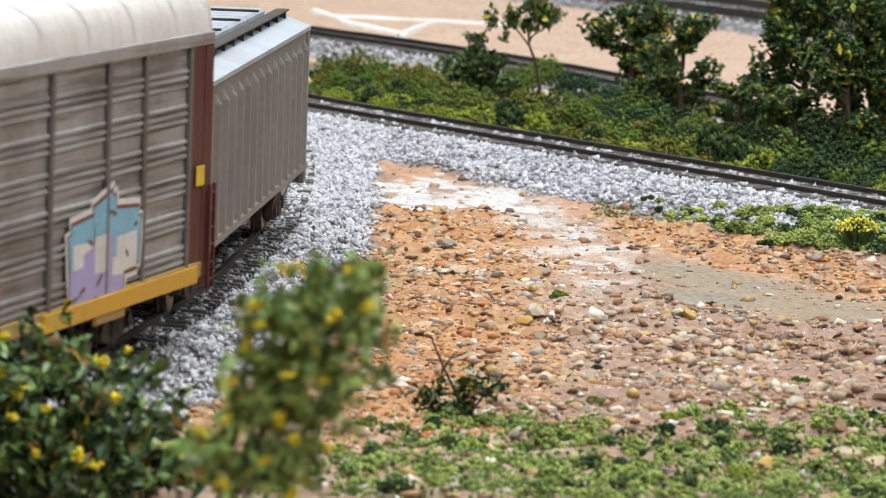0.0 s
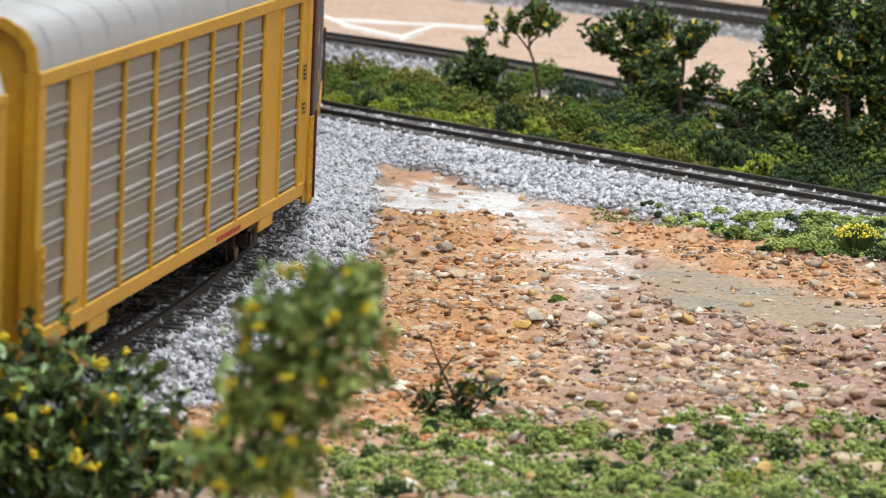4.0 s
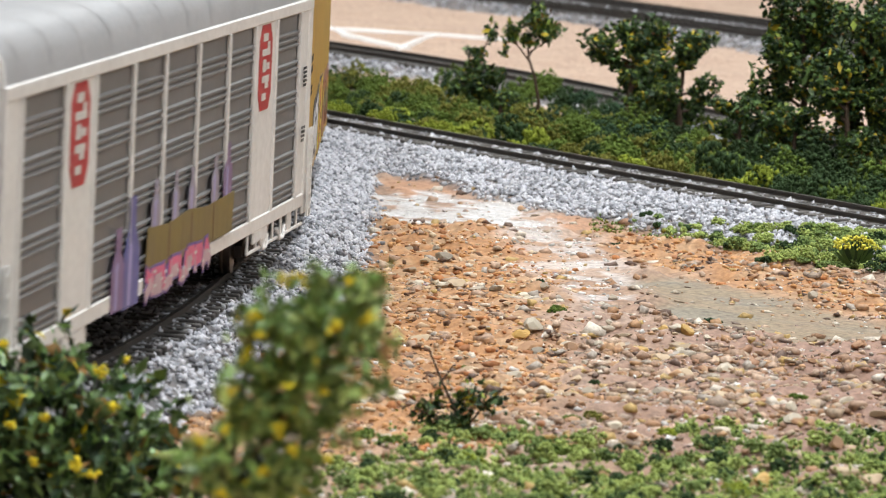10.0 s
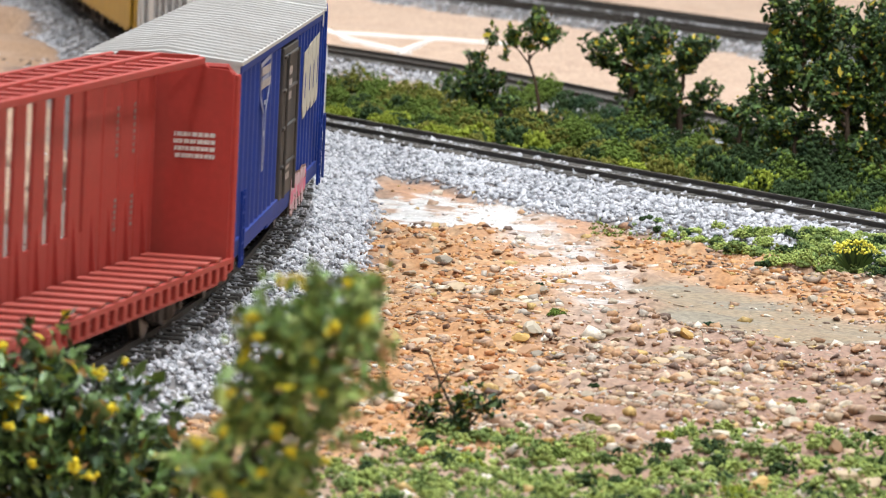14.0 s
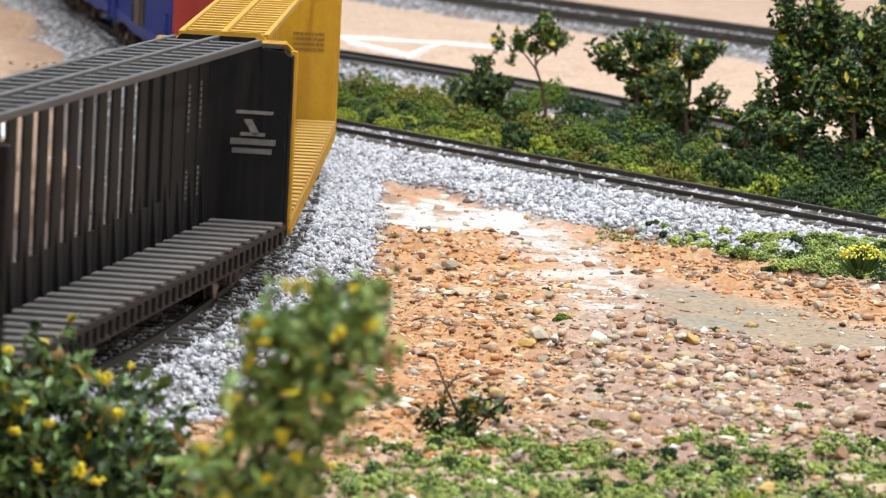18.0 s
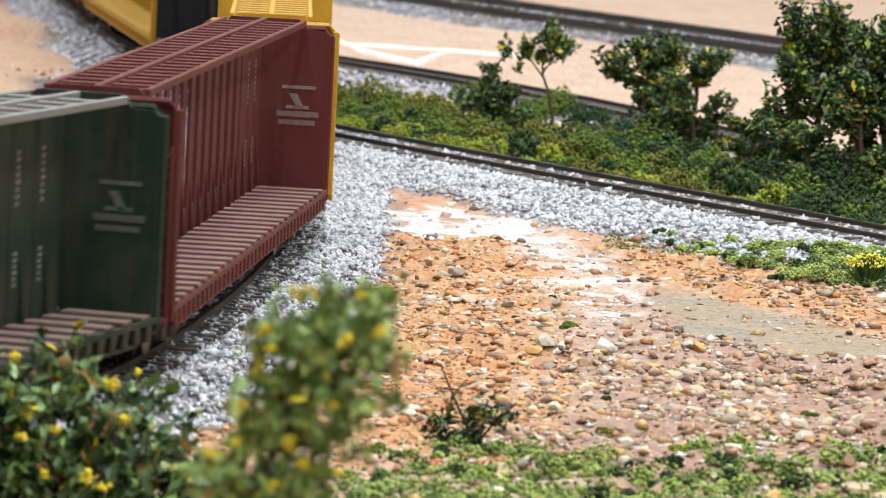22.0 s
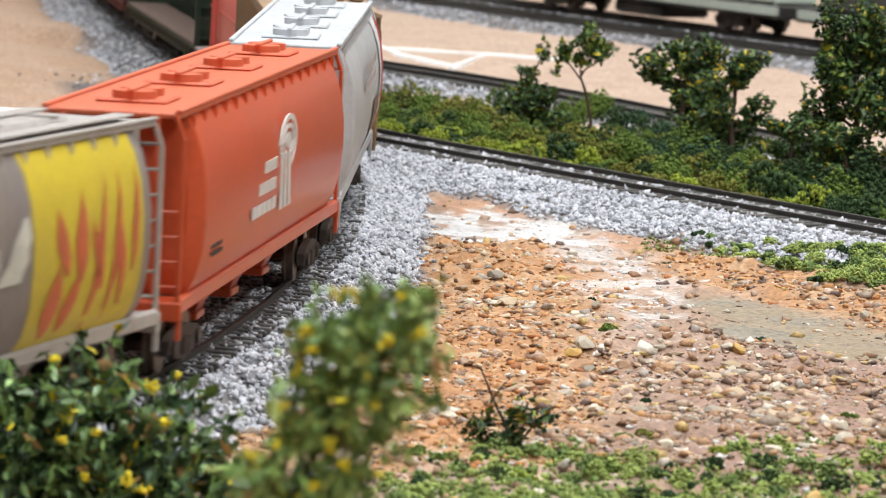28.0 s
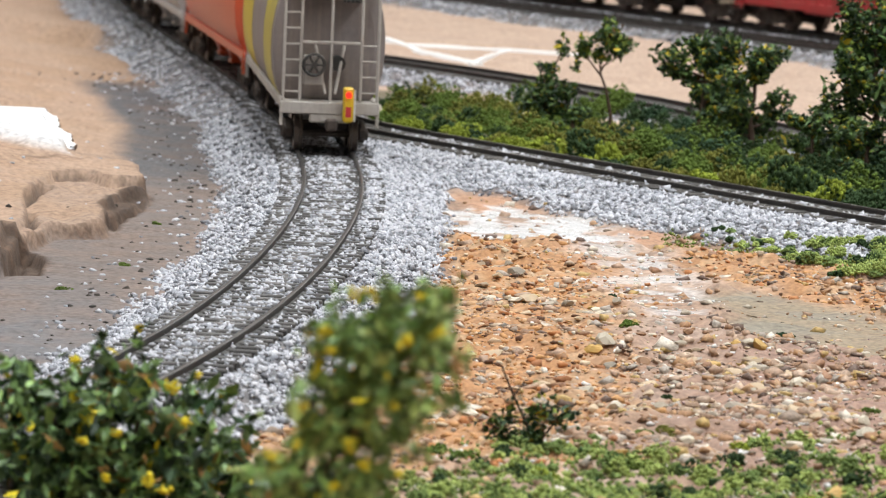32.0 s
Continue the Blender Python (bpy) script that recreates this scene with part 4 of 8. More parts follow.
def center_beam(label, half, body_m, deck_m, top_m, mark_m, slots=(-75, 70), gap=5.0, slot_z=(22, 51)):
    """A centre-beam lumber flat car with end bulkheads, empty."""
    car = tagged(new("center_beam_flat_car"), label, "freight car", "cars of the freight train")
    w, zd, zt = 17.4, 13.0, 55.5
    posts = np.arange(-half + 10, half - 6, 13.0)
    g = (13.0 - gap) / 2
    me = mesh_of("beam_post", M().loft([[(-g - 0.4, -0.4, zd - 1), (g + 0.4, -0.4, zd - 1), (g + 0.4, 0.4, zd - 1), (-g - 0.4, 0.4, zd - 1)], [(-g + 0.4, -0.35, zt - 2.4), (g - 0.4, -0.35, zt - 2.4), (g - 0.4, 0.35, zt - 2.4), (-g + 0.4, 0.35, zt - 2.4)]]), body_m)
    panel = {"beam_panel": M().box(-6.45, 6.45, -0.35, 0.35, zd - 1, zt - 2.6, 0.1), "panel_rib": M().box(-0.5, 0.5, -0.6, 0.6, zd - 1, zt - 2.6, 0.15), "lower_panel": M().box(-gap / 2 - 0.6, gap / 2 + 0.6, -0.25, 0.25, zd - 1, slot_z[0], 0.1), "upper_panel": M().box(-gap / 2 - 0.6, gap / 2 + 0.6, -0.25, 0.25, slot_z[1], zt - 2.6, 0.1),
             "gusset": M().prism([(0.3, zd), (1.6, zd), (0.3, zd + 14)], -0.35, 0.35).prism([(-0.3, zd), (-0.3, zd + 14), (-1.6, zd)], -0.35, 0.35)}
    panel = {k: mesh_of(k, v, body_m) for k, v in panel.items()}
    for x in posts:
        is_open = slots[0] < x < slots[1]
        for nm, at in ((("lower_panel", x + 6.5), ("upper_panel", x + 6.5), ("gusset", x)) if is_open else (("beam_panel", x), ("panel_rib", x + 6.5), ("gusset", x))):
            o = new(nm, panel[nm])
            o.parent, o.location = car, (at * MM, 0, 0)
        o = new("beam_post", me)
        o.parent, o.location = car, (x * MM, 0, 0)
    top = M()
    for y0, y1 in ((-10.5, -9.3), (-0.7, 0.7), (9.3, 10.5)):
        top.box(-half + 4, half - 4, y0, y1, zt - 2.4, zt - 0.8 + (0.3 if y0 < 0 < y1 else 0), 0.2)
    part("top_chord", top, top_m, car)
    cross = mesh_of("top_cross_bar", M().box(-1.1, 1.1, -9.4, 9.4, zt - 2.2, zt - 1.1, 0.15), top_m)
    for x in np.arange(-half + 8, half - 6, 10.5):
        o = new("top_cross_bar", cross)
        o.parent, o.location = car, (x * MM, 0, 0)
    # shade between the boards is put into this black deck
    deck = M().box(-half + 2, half - 2, -w + 3, w - 3, zd - 4.0, zd - 2.6)
    part("deck", deck, BLACK, car)
    slat = mesh_of("deck_board", M().box(-2.1, 2.1, -w - 0.1, -0.9, zd - 0.1, zd + 0.65, 0.12).box(-2.1, 2.1, 0.9, w + 0.1, zd - 0.1, zd + 0.65, 0.12), deck_m)
    for x in np.arange(-half + 7, half - 4, 10.0):
        o = new("deck_board", slat)
        o.parent, o.location = car, (x * MM, 0, 0)
    for sd in (-1, 1):
        y = sd * w
        m = M().box(-half, half, *sorted((y - sd * 0.9, y + sd * 0.1)), zd - 1.5, zd - 0.3, 0.15)
        m.box(-half + 12, half - 12, *sorted((y - sd * 1.0, y - sd * 0.2)), zd - 5.2, zd - 4.4, 0.15)
        part("side_sill", m, body_m, car)
        stub = mesh_of("sill_post", M().box(-1.3, 1.3, *sorted((y - sd * 0.9, y + sd * 0.25)), zd - 4.6, zd - 1.4, 0.2), body_m)
        for x in np.arange(-half + 5, half - 4, 6.6 if sd < 0 else 13.2):
            o = new("sill_post", stub)
            o.parent, o.location = car, (x * MM, 0, 0)
    part("center_sill", M().box(-half + 4, half - 4, -5, 5, 7, zd - 3), BLACK, car)
    for s in (-1, 1):
        x = s * half
        wb = w - 0.9
        out = [(-wb, zd - 3), (wb, zd - 3), (wb, zt - 4.4), (wb - 1, zt - 3.4), (wb - 5.6, zt - 3.1), (wb - 8, zt - 0.6), (-wb + 8, zt - 0.6), (-wb + 5.6, zt - 3.1), (-wb + 1, zt - 3.4), (-wb, zt - 4.4)]
        bh = part("bulkhead", M().prism(out, *sorted((x - s * 3.0, x - s * 1.8))), body_m, car)
        rib = M()
        for y in (-w + 0.8, -6, 0, 6, w - 0.8):
            rib.box(*sorted((x - s * 1.9, x)), y - 0.8, y + 0.8, zd - 3, zt - 4.2, 0.2)
        for z in (zd + 2, zd + 14, zd + 26):
            rib.box(*sorted((x - s * 1.9, x - s * 0.3)), -w + 0.5, w - 0.5, z, z + 1.0, 0.2)
        part("bulkhead_rib", rib, body_m, bh)
        cap = M()
        cap.tube([(x - s * 1.4, -w + 0.6, zd - 3), (x - s * 1.4, -w + 0.6, zt - 4.8), (x - s * 1.4, -w + 2.6, zt - 2.8), (x - s * 1.4, w - 2.6, zt - 2.8), (x - s * 1.4, w - 0.6, zt - 4.8), (x - s * 1.4, w - 0.6, zd - 3)], 0.8, 6)
        part("bulkhead_rim", cap, body_m, bh)
        ladder(car, x + s * 0.5, -w + 4, 10, 44, 5, "y", body_m, 9)
        ladder(car, x + s * 0.5, w - 4, 10, 44, 5, "y", body_m, 9)
        marks_end(bh, x + s * 0.05, -13, -8, zt - 11, zt - 7, 2, mark_m, 3, s)
        part("end_platform", M().box(*sorted((x - s * 2, x + s * 2.2)), -w + 1, w - 1, zd - 4, zd - 2.4, 0.3), body_m, car)
    running_gear(car, half)
    return car


def hopper_bottoms(car, mat, spots, w, z_top=15.0):
    for x in spots:
        m = M()
        m.loft([[(x - 11, -w * 0.8, z_top), (x + 11, -w * 0.8, z_top), (x + 11, w * 0.8, z_top), (x - 11, w * 0.8, z_top)], [(x - 4, -w * 0.5, 6.2), (x + 4, -w * 0.5, 6.2), (x + 4, w * 0.5, 6.2), (x - 4, w * 0.5, 6.2)]])
        m.box(x - 5, x + 5, -w * 0.55, w * 0.55, 4.8, 6.6, 0.3)
        part("hopper_chute", m, mat, car)


def ribbed_hopper(label, half, body_m, roof_m, hatch_m, stripe_m=None, n=15):
    """A covered hopper with upright outside ribs."""
    car = tagged(new("ribbed_covered_hopper"), label, "freight car", "cars of the freight train")
    w, z0, z1 = 16.4, 15.0, 47.5
    b0, b1 = -half + 9, half - 9
    part("hopper_body", M().prism([(-w + 1.2, z0), (w - 1.2, z0), (w - 1.2, z1), (-w + 1.2, z1)], b0 + 18, b1 - 18), body_m, car)
    for s in (-1, 1):
        e = b1 if s > 0 else -b1
        m = M()
        m.loft([[(e - s * 18, y, z) for y, z in ((-w + 1.2, z0), (w - 1.2, z0), (w - 1.2, z1), (-w + 1.2, z1))], [(e - s * 2, y, z) for y, z in ((-w + 1.2, z0 + 14), (w - 1.2, z0 + 14), (w - 1.2, z1), (-w + 1.2, z1))]])
        part("slope_sheet", m, body_m, car)
    for sd in (-1, 1):
        y = sd * w
        part("side_sheet", M().box(-half + 4, half - 4, *sorted((y - sd * 0.3, y - sd * 1.2)), z0 - 1, z1 - 1), body_m, car)
        part("side_sill", M().box(-half, half, *sorted((y - sd, y + sd * 0.6)), z0 - 2.6, z0 - 0.6, 0.25), body_m, car)
        for x in np.linspace(-half + 10, half - 10, n):
            m = M()
            m.loft([[(x - 1.5, y - sd * 0.3, z), (x - 0.8, y + sd * 1.1, z), (x + 0.8, y + sd * 1.1, z), (x + 1.5, y - sd * 0.3, z)] for z in (z0 - 0.8, z1 - 5)])
            m.loft([[(x - 1.5, y - sd * 0.3, z1 - 5), (x - 0.8, y + sd * 1.1, z1 - 5), (x + 0.8, y + sd * 1.1, z1 - 5), (x + 1.5, y - sd * 0.3, z1 - 5)], [(x - 1.2, y - sd * 0.3, z1 - 3), (x - 0.7, y - sd * 0.1, z1 - 3.2), (x + 0.7, y - sd * 0.1, z1 - 3.2), (x + 1.2, y - sd * 0.3, z1 - 3)]])
            part("rib", m, body_m, car)
        for s in (-1, 1):
            part("corner_post", M().box(*sorted((s * half, s * (half - 3.5))), *sorted((y - sd * 1.4, y + sd * 0.2)), 9, z1, 0.3), body_m, car)
        if stripe_m and sd < 0:
            part("yellow_stripe", M().box(-half + 6, -half + 8, y - 0.6, y - 0.35, z0, z0 + 12), stripe_m, car)
            for x in np.linspace(-half + 14, half - 12, 6):
                part("reflector", M().box(x - 1.2, x + 1.2, y - 1.2, y - 0.62, z0 - 0.4, z0 + 1.8, 0.2), stripe_m, car)
    part("roof", M().prism([(-w - 0.4, z1 - 0.6), (w + 0.4, z1 - 0.6), (w + 0.4, z1 + 0.4), (9, z1 + 3.0), (-9, z1 + 3.0), (-w - 0.4, z1 + 0.4)], -half, half), roof_m, car)
    for sd in (-1, 1):
        rb = M().box(-half + 2, half - 2, *sorted((sd * 8.2, sd * 11.5)), z1 + 3.9, z1 + 4.4, 0.15)
        for x in np.linspace(-half + 8, half - 8, 12):
            rb.box(x - 0.4, x + 0.4, *sorted((sd * 8.4, sd * 11.3)), z1 + 2.2, z1 + 4.0)
        part("running_board", rb, hatch_m, car)
    n_h = 5
    st = (2 * half - 24) / n_h
    for i in range(n_h):
        a = -half + 12 + i * st
        h = part("hatch_cover", M().box(a + 0.5, a + st - 0.5, -6.6, 6.6, z1 + 2.8, z1 + 5.0, 0.7), roof_m, car)
        part("hatch_bar", M().box(a + st * 0.5 - 0.5, a + st * 0.5 + 0.5, -7.2, 7.2, z1 + 5.0, z1 + 5.6, 0.15), hatch_m, h)
    for s in (-1, 1):
        x = s * half
        part("end_top", M().box(*sorted((x, x - s * 2)), -w, w, z1 - 5, z1, 0.3), body_m, car)
        part("end_sill", M().box(*sorted((x - s * 2, x + s * 0.5)), -w + 1, w - 1, 9, 13, 0.4), body_m, car)
        ladder(car, x + s * 0.3, -w + 4.5, 10, z1 - 4, 6, "y", body_m, 7)
        ladder(car, x + s * 0.3, w - 4.5, 10, z1 - 4, 6, "y", body_m, 7)
        # black plate added for the shade in the open car end
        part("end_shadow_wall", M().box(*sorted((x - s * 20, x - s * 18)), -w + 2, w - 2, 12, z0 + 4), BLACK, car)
    hopper_bottoms(car, BLACK, (-half * 0.42, 0, half * 0.42), w)
    part("center_sill", M().box(-half + 2, half - 2, -3, 3, 8, 12, 0.4), BLACK, car)
    running_gear(car, half, half * 0.77)
    return car


def curved_section(k=22):
    """The rounded cross-section of a curved-side hopper, from the lower right up and over."""
    pts = [(-13.6, 15.5), (-15.6, 19), (-16.9, 24), (-17.4, 30), (-17.3, 36), (-16.5, 42), (-15.0, 47), (-13.0, 50.4)]
    return pts + [(-y, z) for y, z in pts[::-1]]


def curved_hopper(label, half, body_m, frame_m, roof_m, hatch="round", bands=(), end_m=None):
    """A covered hopper with curved sides; bands are (x0, x1, material) wraps round the shell."""
    car = tagged(new("curved_covered_hopper"), label, "freight car", "cars of the freight train")
    sec = curved_section()
    b = half - 13
    rings = [[(s * x, y * f, 16 + (z - 16) * 1.0) for y, z in sec] for s, x, f in ((-1, b, 0.985), (-1, b - 1.2, 1.0), (1, b - 1.2, 1.0), (1, b, 0.985))]
    part("shell", M().loft(rings), body_m, car, smooth=False)
    for x0, x1, mt in bands:
        part("painted_band", M().loft([[(x, y * 1.006, z) for y, z in sec[:]] for x in (x0, x1)], cap=False), mt, car)
    for s in (-1, 1):
        m = M().loft([[(s * b, y * 0.985, z) for y, z in sec], [(s * (b + 2), y * 0.8, 33 + (z - 33) * 0.75) for y, z in sec]])
        part("end_bulge", m, end_m or body_m, car)
    part("roof", M().box(-half + 1, half - 1, -13.4, 13.4, 50.6, 51.8, 0.3), roof_m, car)
    for sd in (-1, 1):
        br = mesh_of("roof_bracket", M().add(*plate([(-0.3, 0), (0.3, 0), (0.3, 2.6), (-0.3, 2.6)], 0, 2.2, 1)), frame_m)
        for x in np.linspace(-half + 14, half - 14, 16):
            o = new("roof_bracket", br)
            o.parent, o.location = car, (x * MM, (sd * 14.2 if sd < 0 else 12.2) * MM, 48.2 * MM)
        rim = M().box(-half + 1, half - 1, *sorted((sd * 12.4, sd * 13.6)), 51.7, 52.5, 0.2)
        part("running_board", rim, roof_m, car)
        part("side_sill", M().box(-half, half, *sorted((sd * 13.2, sd * 15.0)), 13.2, 16.2, 0.4), frame_m, car)
    if hatch == "round":
        for x in np.linspace(-half + 30, half - 30, 4):
            h = M().box(x - 9, x + 9, -7, 7, 51.7, 52.6, 0.4)
            hh = part("hatch_base", h, roof_m, car)
            for k in (-5, 5):
                part("hatch_lid", M().disc(x + k * 0.9, 0, 53.3, 4.4, 1.6, "z", 14), roof_m, hh)
            part("hatch_bar", M().box(x - 10, x + 10, -0.6, 0.6, 54.0, 54.7, 0.2), roof_m, hh)
    else:
        h = part("trough_hatch", M().box(-half + 22, half - 22, -3.6, 3.6, 51.6, 53.3, 0.8), roof_m, car)
        for sd in (-1, 1):
            part("walkway", M().box(-half + 6, half - 6, *sorted((sd * 6.4, sd * 10.4)), 52.6, 53.1, 0.15), roof_m, car)
        for x in np.linspace(-half + 30, half - 30, 6):
            part("hatch_strap", M().box(x - 0.4, x + 0.4, -4.2, 4.2, 53.2, 53.8, 0.15), frame_m, h)
    for s in (-1, 1):
        x = s * half
        fr = M()
        for y in (-14.3, -9.2, 9.2, 14.3):
            top = 51 if abs(y) < 10 else 47
            fr.box(*sorted((x - s * 0.9, x)), y - 0.45, y + 0.45, 15, top, 0.15)
        fr.box(*sorted((x - s * 0.9, x)), -0.45, 0.45, 15, 51, 0.15)
        for sd in (-1, 1):
            fr.tube([(x - s * 0.5, sd * 14.3, 47), (x - s * 0.5, sd * 12.6, 51.4)], 0.5, 6)
            fr.tube([(x - s * 0.6, sd * 1.5, 18), (x - s * 8, sd * 4.5, 33)], 0.5, 6)
        fr.box(*sorted((x - s * 0.9, x)), -9.4, 9.4, 33.0, 34.0, 0.2)
        ef = part("end_frame", fr, frame_m, car)
        rungs = M()
        for sd in (-1, 1):
            hi = 50 if (sd * s < 0) else 33
            for z in np.arange(18.5, hi, 4.8):
                rungs.tube([(x - s * 0.3, sd * 9.2, z), (x - s * 0.3, sd * 14.3, z)], 0.32, 5)
        part("ladder_rung", rungs, frame_m, ef)
        part("end_platform", M().box(*sorted((x - s * 12, x)), -14.6, 14.6, 13.4, 15.4, 0.3), frame_m, car)
        part("end_sill", M().box(*sorted((x - s * 1.4, x + s * 0.4)), -15.2, 15.2, 11.8, 15.6, 0.3).box(*sorted((x - s * 1.4, x + s * 0.2)), -6, 6, 9.2, 12, 0.4), frame_m, car)
        for sd in (-1, 1):
            part("step", M().box(*sorted((x - s * 1.2, x)), sd * 14.6 - 0.5, sd * 14.6 + 0.5, 8.2, 12, 0.15), frame_m, car)
        bw = 5.2 if s < 0 else -5.2
        rim = M().tube([(x + s * 0.9, bw + 3.2 * math.cos(q), 26.8 + 3.2 * math.sin(q)) for q in np.linspace(0, 2 * math.pi, 19)], 0.55, 6)
        for q in np.arange(6) * math.pi / 3:
            rim.tube([(x + s * 0.9, bw, 26.8), (x + s * 0.9, bw + 3 * math.cos(q), 26.8 + 3 * math.sin(q))], 0.35, 5)
        part("brake_wheel", rim.disc(x + s * 0.9, bw, 26.8, 1.0, 1.2, "x", 10), BLACK, car)
        part("brake_box", M().box(*sorted((x - s * 4, x - s * 0.4)), 2.2, 8.2, 20.5, 29.6, 0.4) if s < 0 else M().box(*sorted((x - s * 4, x - s * 0.4)), -8.2, -2.2, 20.5, 29.6, 0.4), frame_m, car)
        part("hopper_hole", M().disc(x - s * 7.5, -2.4, 27, 2.4, 5, "x", 14), BLACK, car)
    hopper_bottoms(car, frame_m, (-half * 0.4, 0, half * 0.4), 15, 16)
    part("center_sill", M().box(-half + 2, half - 2, -3, 3, 8, 13, 0.4), BLACK, car)
    running_gear(car, half, half * 0.78)
    return car


def coil_car(label, half, red, red_light, walk_m):
    car = tagged(new("coil_car"), label, "freight car", "cars of the freight train")
    h0, h1 = -half - 4, half - 3
    sec = [(-13, 18.5), (-13.2, 29)] + [(-13.2 * math.cos(a), 28.5 + 16.2 * math.sin(a)) for a in [math.pi * i / 14 for i in range(1, 14)]] + [(13.2, 29), (13, 18.5)]
    hood = part("hood", M().loft([[(h0 + 1.5, y * 0.93, 18 + (z - 18) * 0.95) for y, z in sec], [(h0 + 4, y, z) for y, z in sec], [(h1 - 4, y, z) for y, z in sec], [(h1 - 1.2, y * 0.97, 18 + (z - 18) * 0.98) for y, z in sec], [(h1, y * 0.9, 18 + (z - 18) * 0.93) for y, z in sec]]), red_light, car, smooth=False)
    seam = M()
    for sd in (-1, 1):
        seam.tube([(h0 + 2, sd * 13.3, 29), (h1 - 2, sd * 13.3, 29)], 0.35, 6)
    part("hood_seam", seam, red, hood)
    for x in (h0 + 30, h1 - 24):
        for sd in (-1, 1):
            part("lift_bracket", M().tube([(x - 10, sd * 3.5, 45.8), (x - 2, sd * 3.5, 49), (x + 12, sd * 3.5, 49), (x + 8, sd * 8, 43.4)], 0.55, 6).tube([(x - 2, sd * 3.5, 49), (x - 7, sd * 8, 43.6)], 0.55, 6).tube([(x + 2, sd * 3.5, 49), (x + 4, sd * 5, 51)], 0.5, 6), red, hood)
    part("lift_rail", M().tube([(h0 + 10, -3.5, 47.6), (h1 - 12, -3.5, 47.6)], 0.45, 6).tube([(h0 + 10, 3.5, 47.6), (h1 - 12, 3.5, 47.6)], 0.45, 6), red, hood)
    st = M()
    for x in (h1 - 42, h1 - 34):
        for y in (8, 15):
            st.tube([(x, y, 13), (x, y * 0.96, 49)], 0.8, 6)
    st.box(h1 - 43, h1 - 33, 6.8, 15.6, 48, 49.6, 0.4)
    part("guide_stand", st, red, car)
    for sd in (-1, 1):
        y = sd * 13.4
        part("trough_side", M().box(h0 + 4, h1 - 3, *sorted((y, y - sd * 1.6)), 12.5, 18.8, 0.3), red, car)
        part("side_walkway", M().box(-half - 2, half + 6, *sorted((sd * 13.6, sd * 18)), 12.0, 13.0, 0.2), walk_m, car)
        br = mesh_of("walkway_bracket", M().box(-0.5, 0.5, *sorted((sd * 13, sd * 17.4)), 9.6, 12.1), red)
        for x in np.linspace(h0 + 8, h1 - 8, 12):
            o = new("walkway_bracket", br)
            o.parent, o.location = car, (x * MM, 0, 0)
        for x in (half + 3, -half - 1):
            part("step", M().box(x - 2.4, x + 2.4, *sorted((sd * 15.4, sd * 17.8)), 5.5, 12.1, 0.3), red, car)
    part("center_sill", M().box(-half - 4, half + 6, -5, 5, 8.5, 13, 0.4), red, car)
    part("end_platform", M().box(half - 8, half + 6, -15, 15, 11.8, 13.2, 0.3).box(-half - 4, -half + 4, -15, 15, 11.8, 13.2, 0.3), walk_m, car)
    part("end_block", M().box(half - 7, half - 1, -11, 11, 13, 20, 0.4), red, car)
    marks(car, h0 + 14, h0 + 52, 24, 27, -13.25, 1, SPRAYS["cream"], "faded pale lettering", 5)
    marks(car, h0 + 60, h1 - 20, 14.5, 16.6, -13.45, 1, WHITE, "", 6)
    marks(car, h0 + 24, h0 + 50, 13.4, 17.4, -13.45, 2, WHITE, "", 7)
    running_gear(car, half, half * 0.68)
    return car

# ---- the train: front offsets behind the lead and half lengths in millimetres ----
TIMES = [i * 2.0 for i in range(17)]
SPEED = [115.4, 128.8, 139.8, 145.9, 145.8, 151.6, 160.4, 162.4, 165.8, 167.5, 168.3, 173.9, 185.1, 191.0, 190.6, 188.8, 187.0]
CLOCK = np.arange(0, 32.01, 0.05)
RUN = np.concatenate([[0], np.cumsum(np.interp((CLOCK[1:] + CLOCK[:-1]) / 2, TIMES, SPEED)) * 0.05]) + 96.1
MOVES = []


def on_track(front, half, t, ln=main_line, runs=RUN):
    s = float(np.interp(t, CLOCK, runs)) - front - half
    ax, ay, _ = ln.at(s + half * 0.74)
    bx, by, _ = ln.at(s - half * 0.74)
    return pose((ax + bx) / 2 * MM, (ay + by) / 2 * MM, 0, 0, 0, math.degrees(math.atan2(ay - by, ax - bx)))


S = SPRAYS
maroon = paint("maroon_paint", (0.10, 0.02, 0.02), 0.55, spec=0.3)
alloy = shade("weathered_alloy", (0.40, 0.395, 0.40), 0.5, metal=0.1, var=0.25, size=2, tint=(0.22, 0.18, 0.16), tint_size=26, tint_amount=0.8, streak=(0.10, 0.075, 0.06), streak_amount=0.85, level=True, bump=0.05)
post_grey = paint("sooty_post", (0.15, 0.135, 0.13), 0.6)
tan_sill = paint("faded_yellow_sill", (0.44, 0.29, 0.09), 0.55, 0.45, 0.3, (0.16, 0.08, 0.03))
grey_panel = shade("grey_steel_panel", (0.33, 0.32, 0.305), 0.45, metal=0.1, var=0.12, size=2, tint=(0.26, 0.23, 0.2), tint_size=26, tint_amount=0.4, bump=0.03)
dark_panel = shade("dark_grey_panel", (0.20, 0.20, 0.205), 0.5, var=0.12, size=2, tint=(0.16, 0.14, 0.13), tint_size=26, tint_amount=0.4, bump=0.03)
yellow = paint("rail_yellow", (0.66, 0.37, 0.025), 0.45, 0.12, 0.1)
mustard = paint("mustard_yellow", (0.555, 0.328, 0.032), 0.5, 0.2, 0.25, (0.25, 0.12, 0.03))
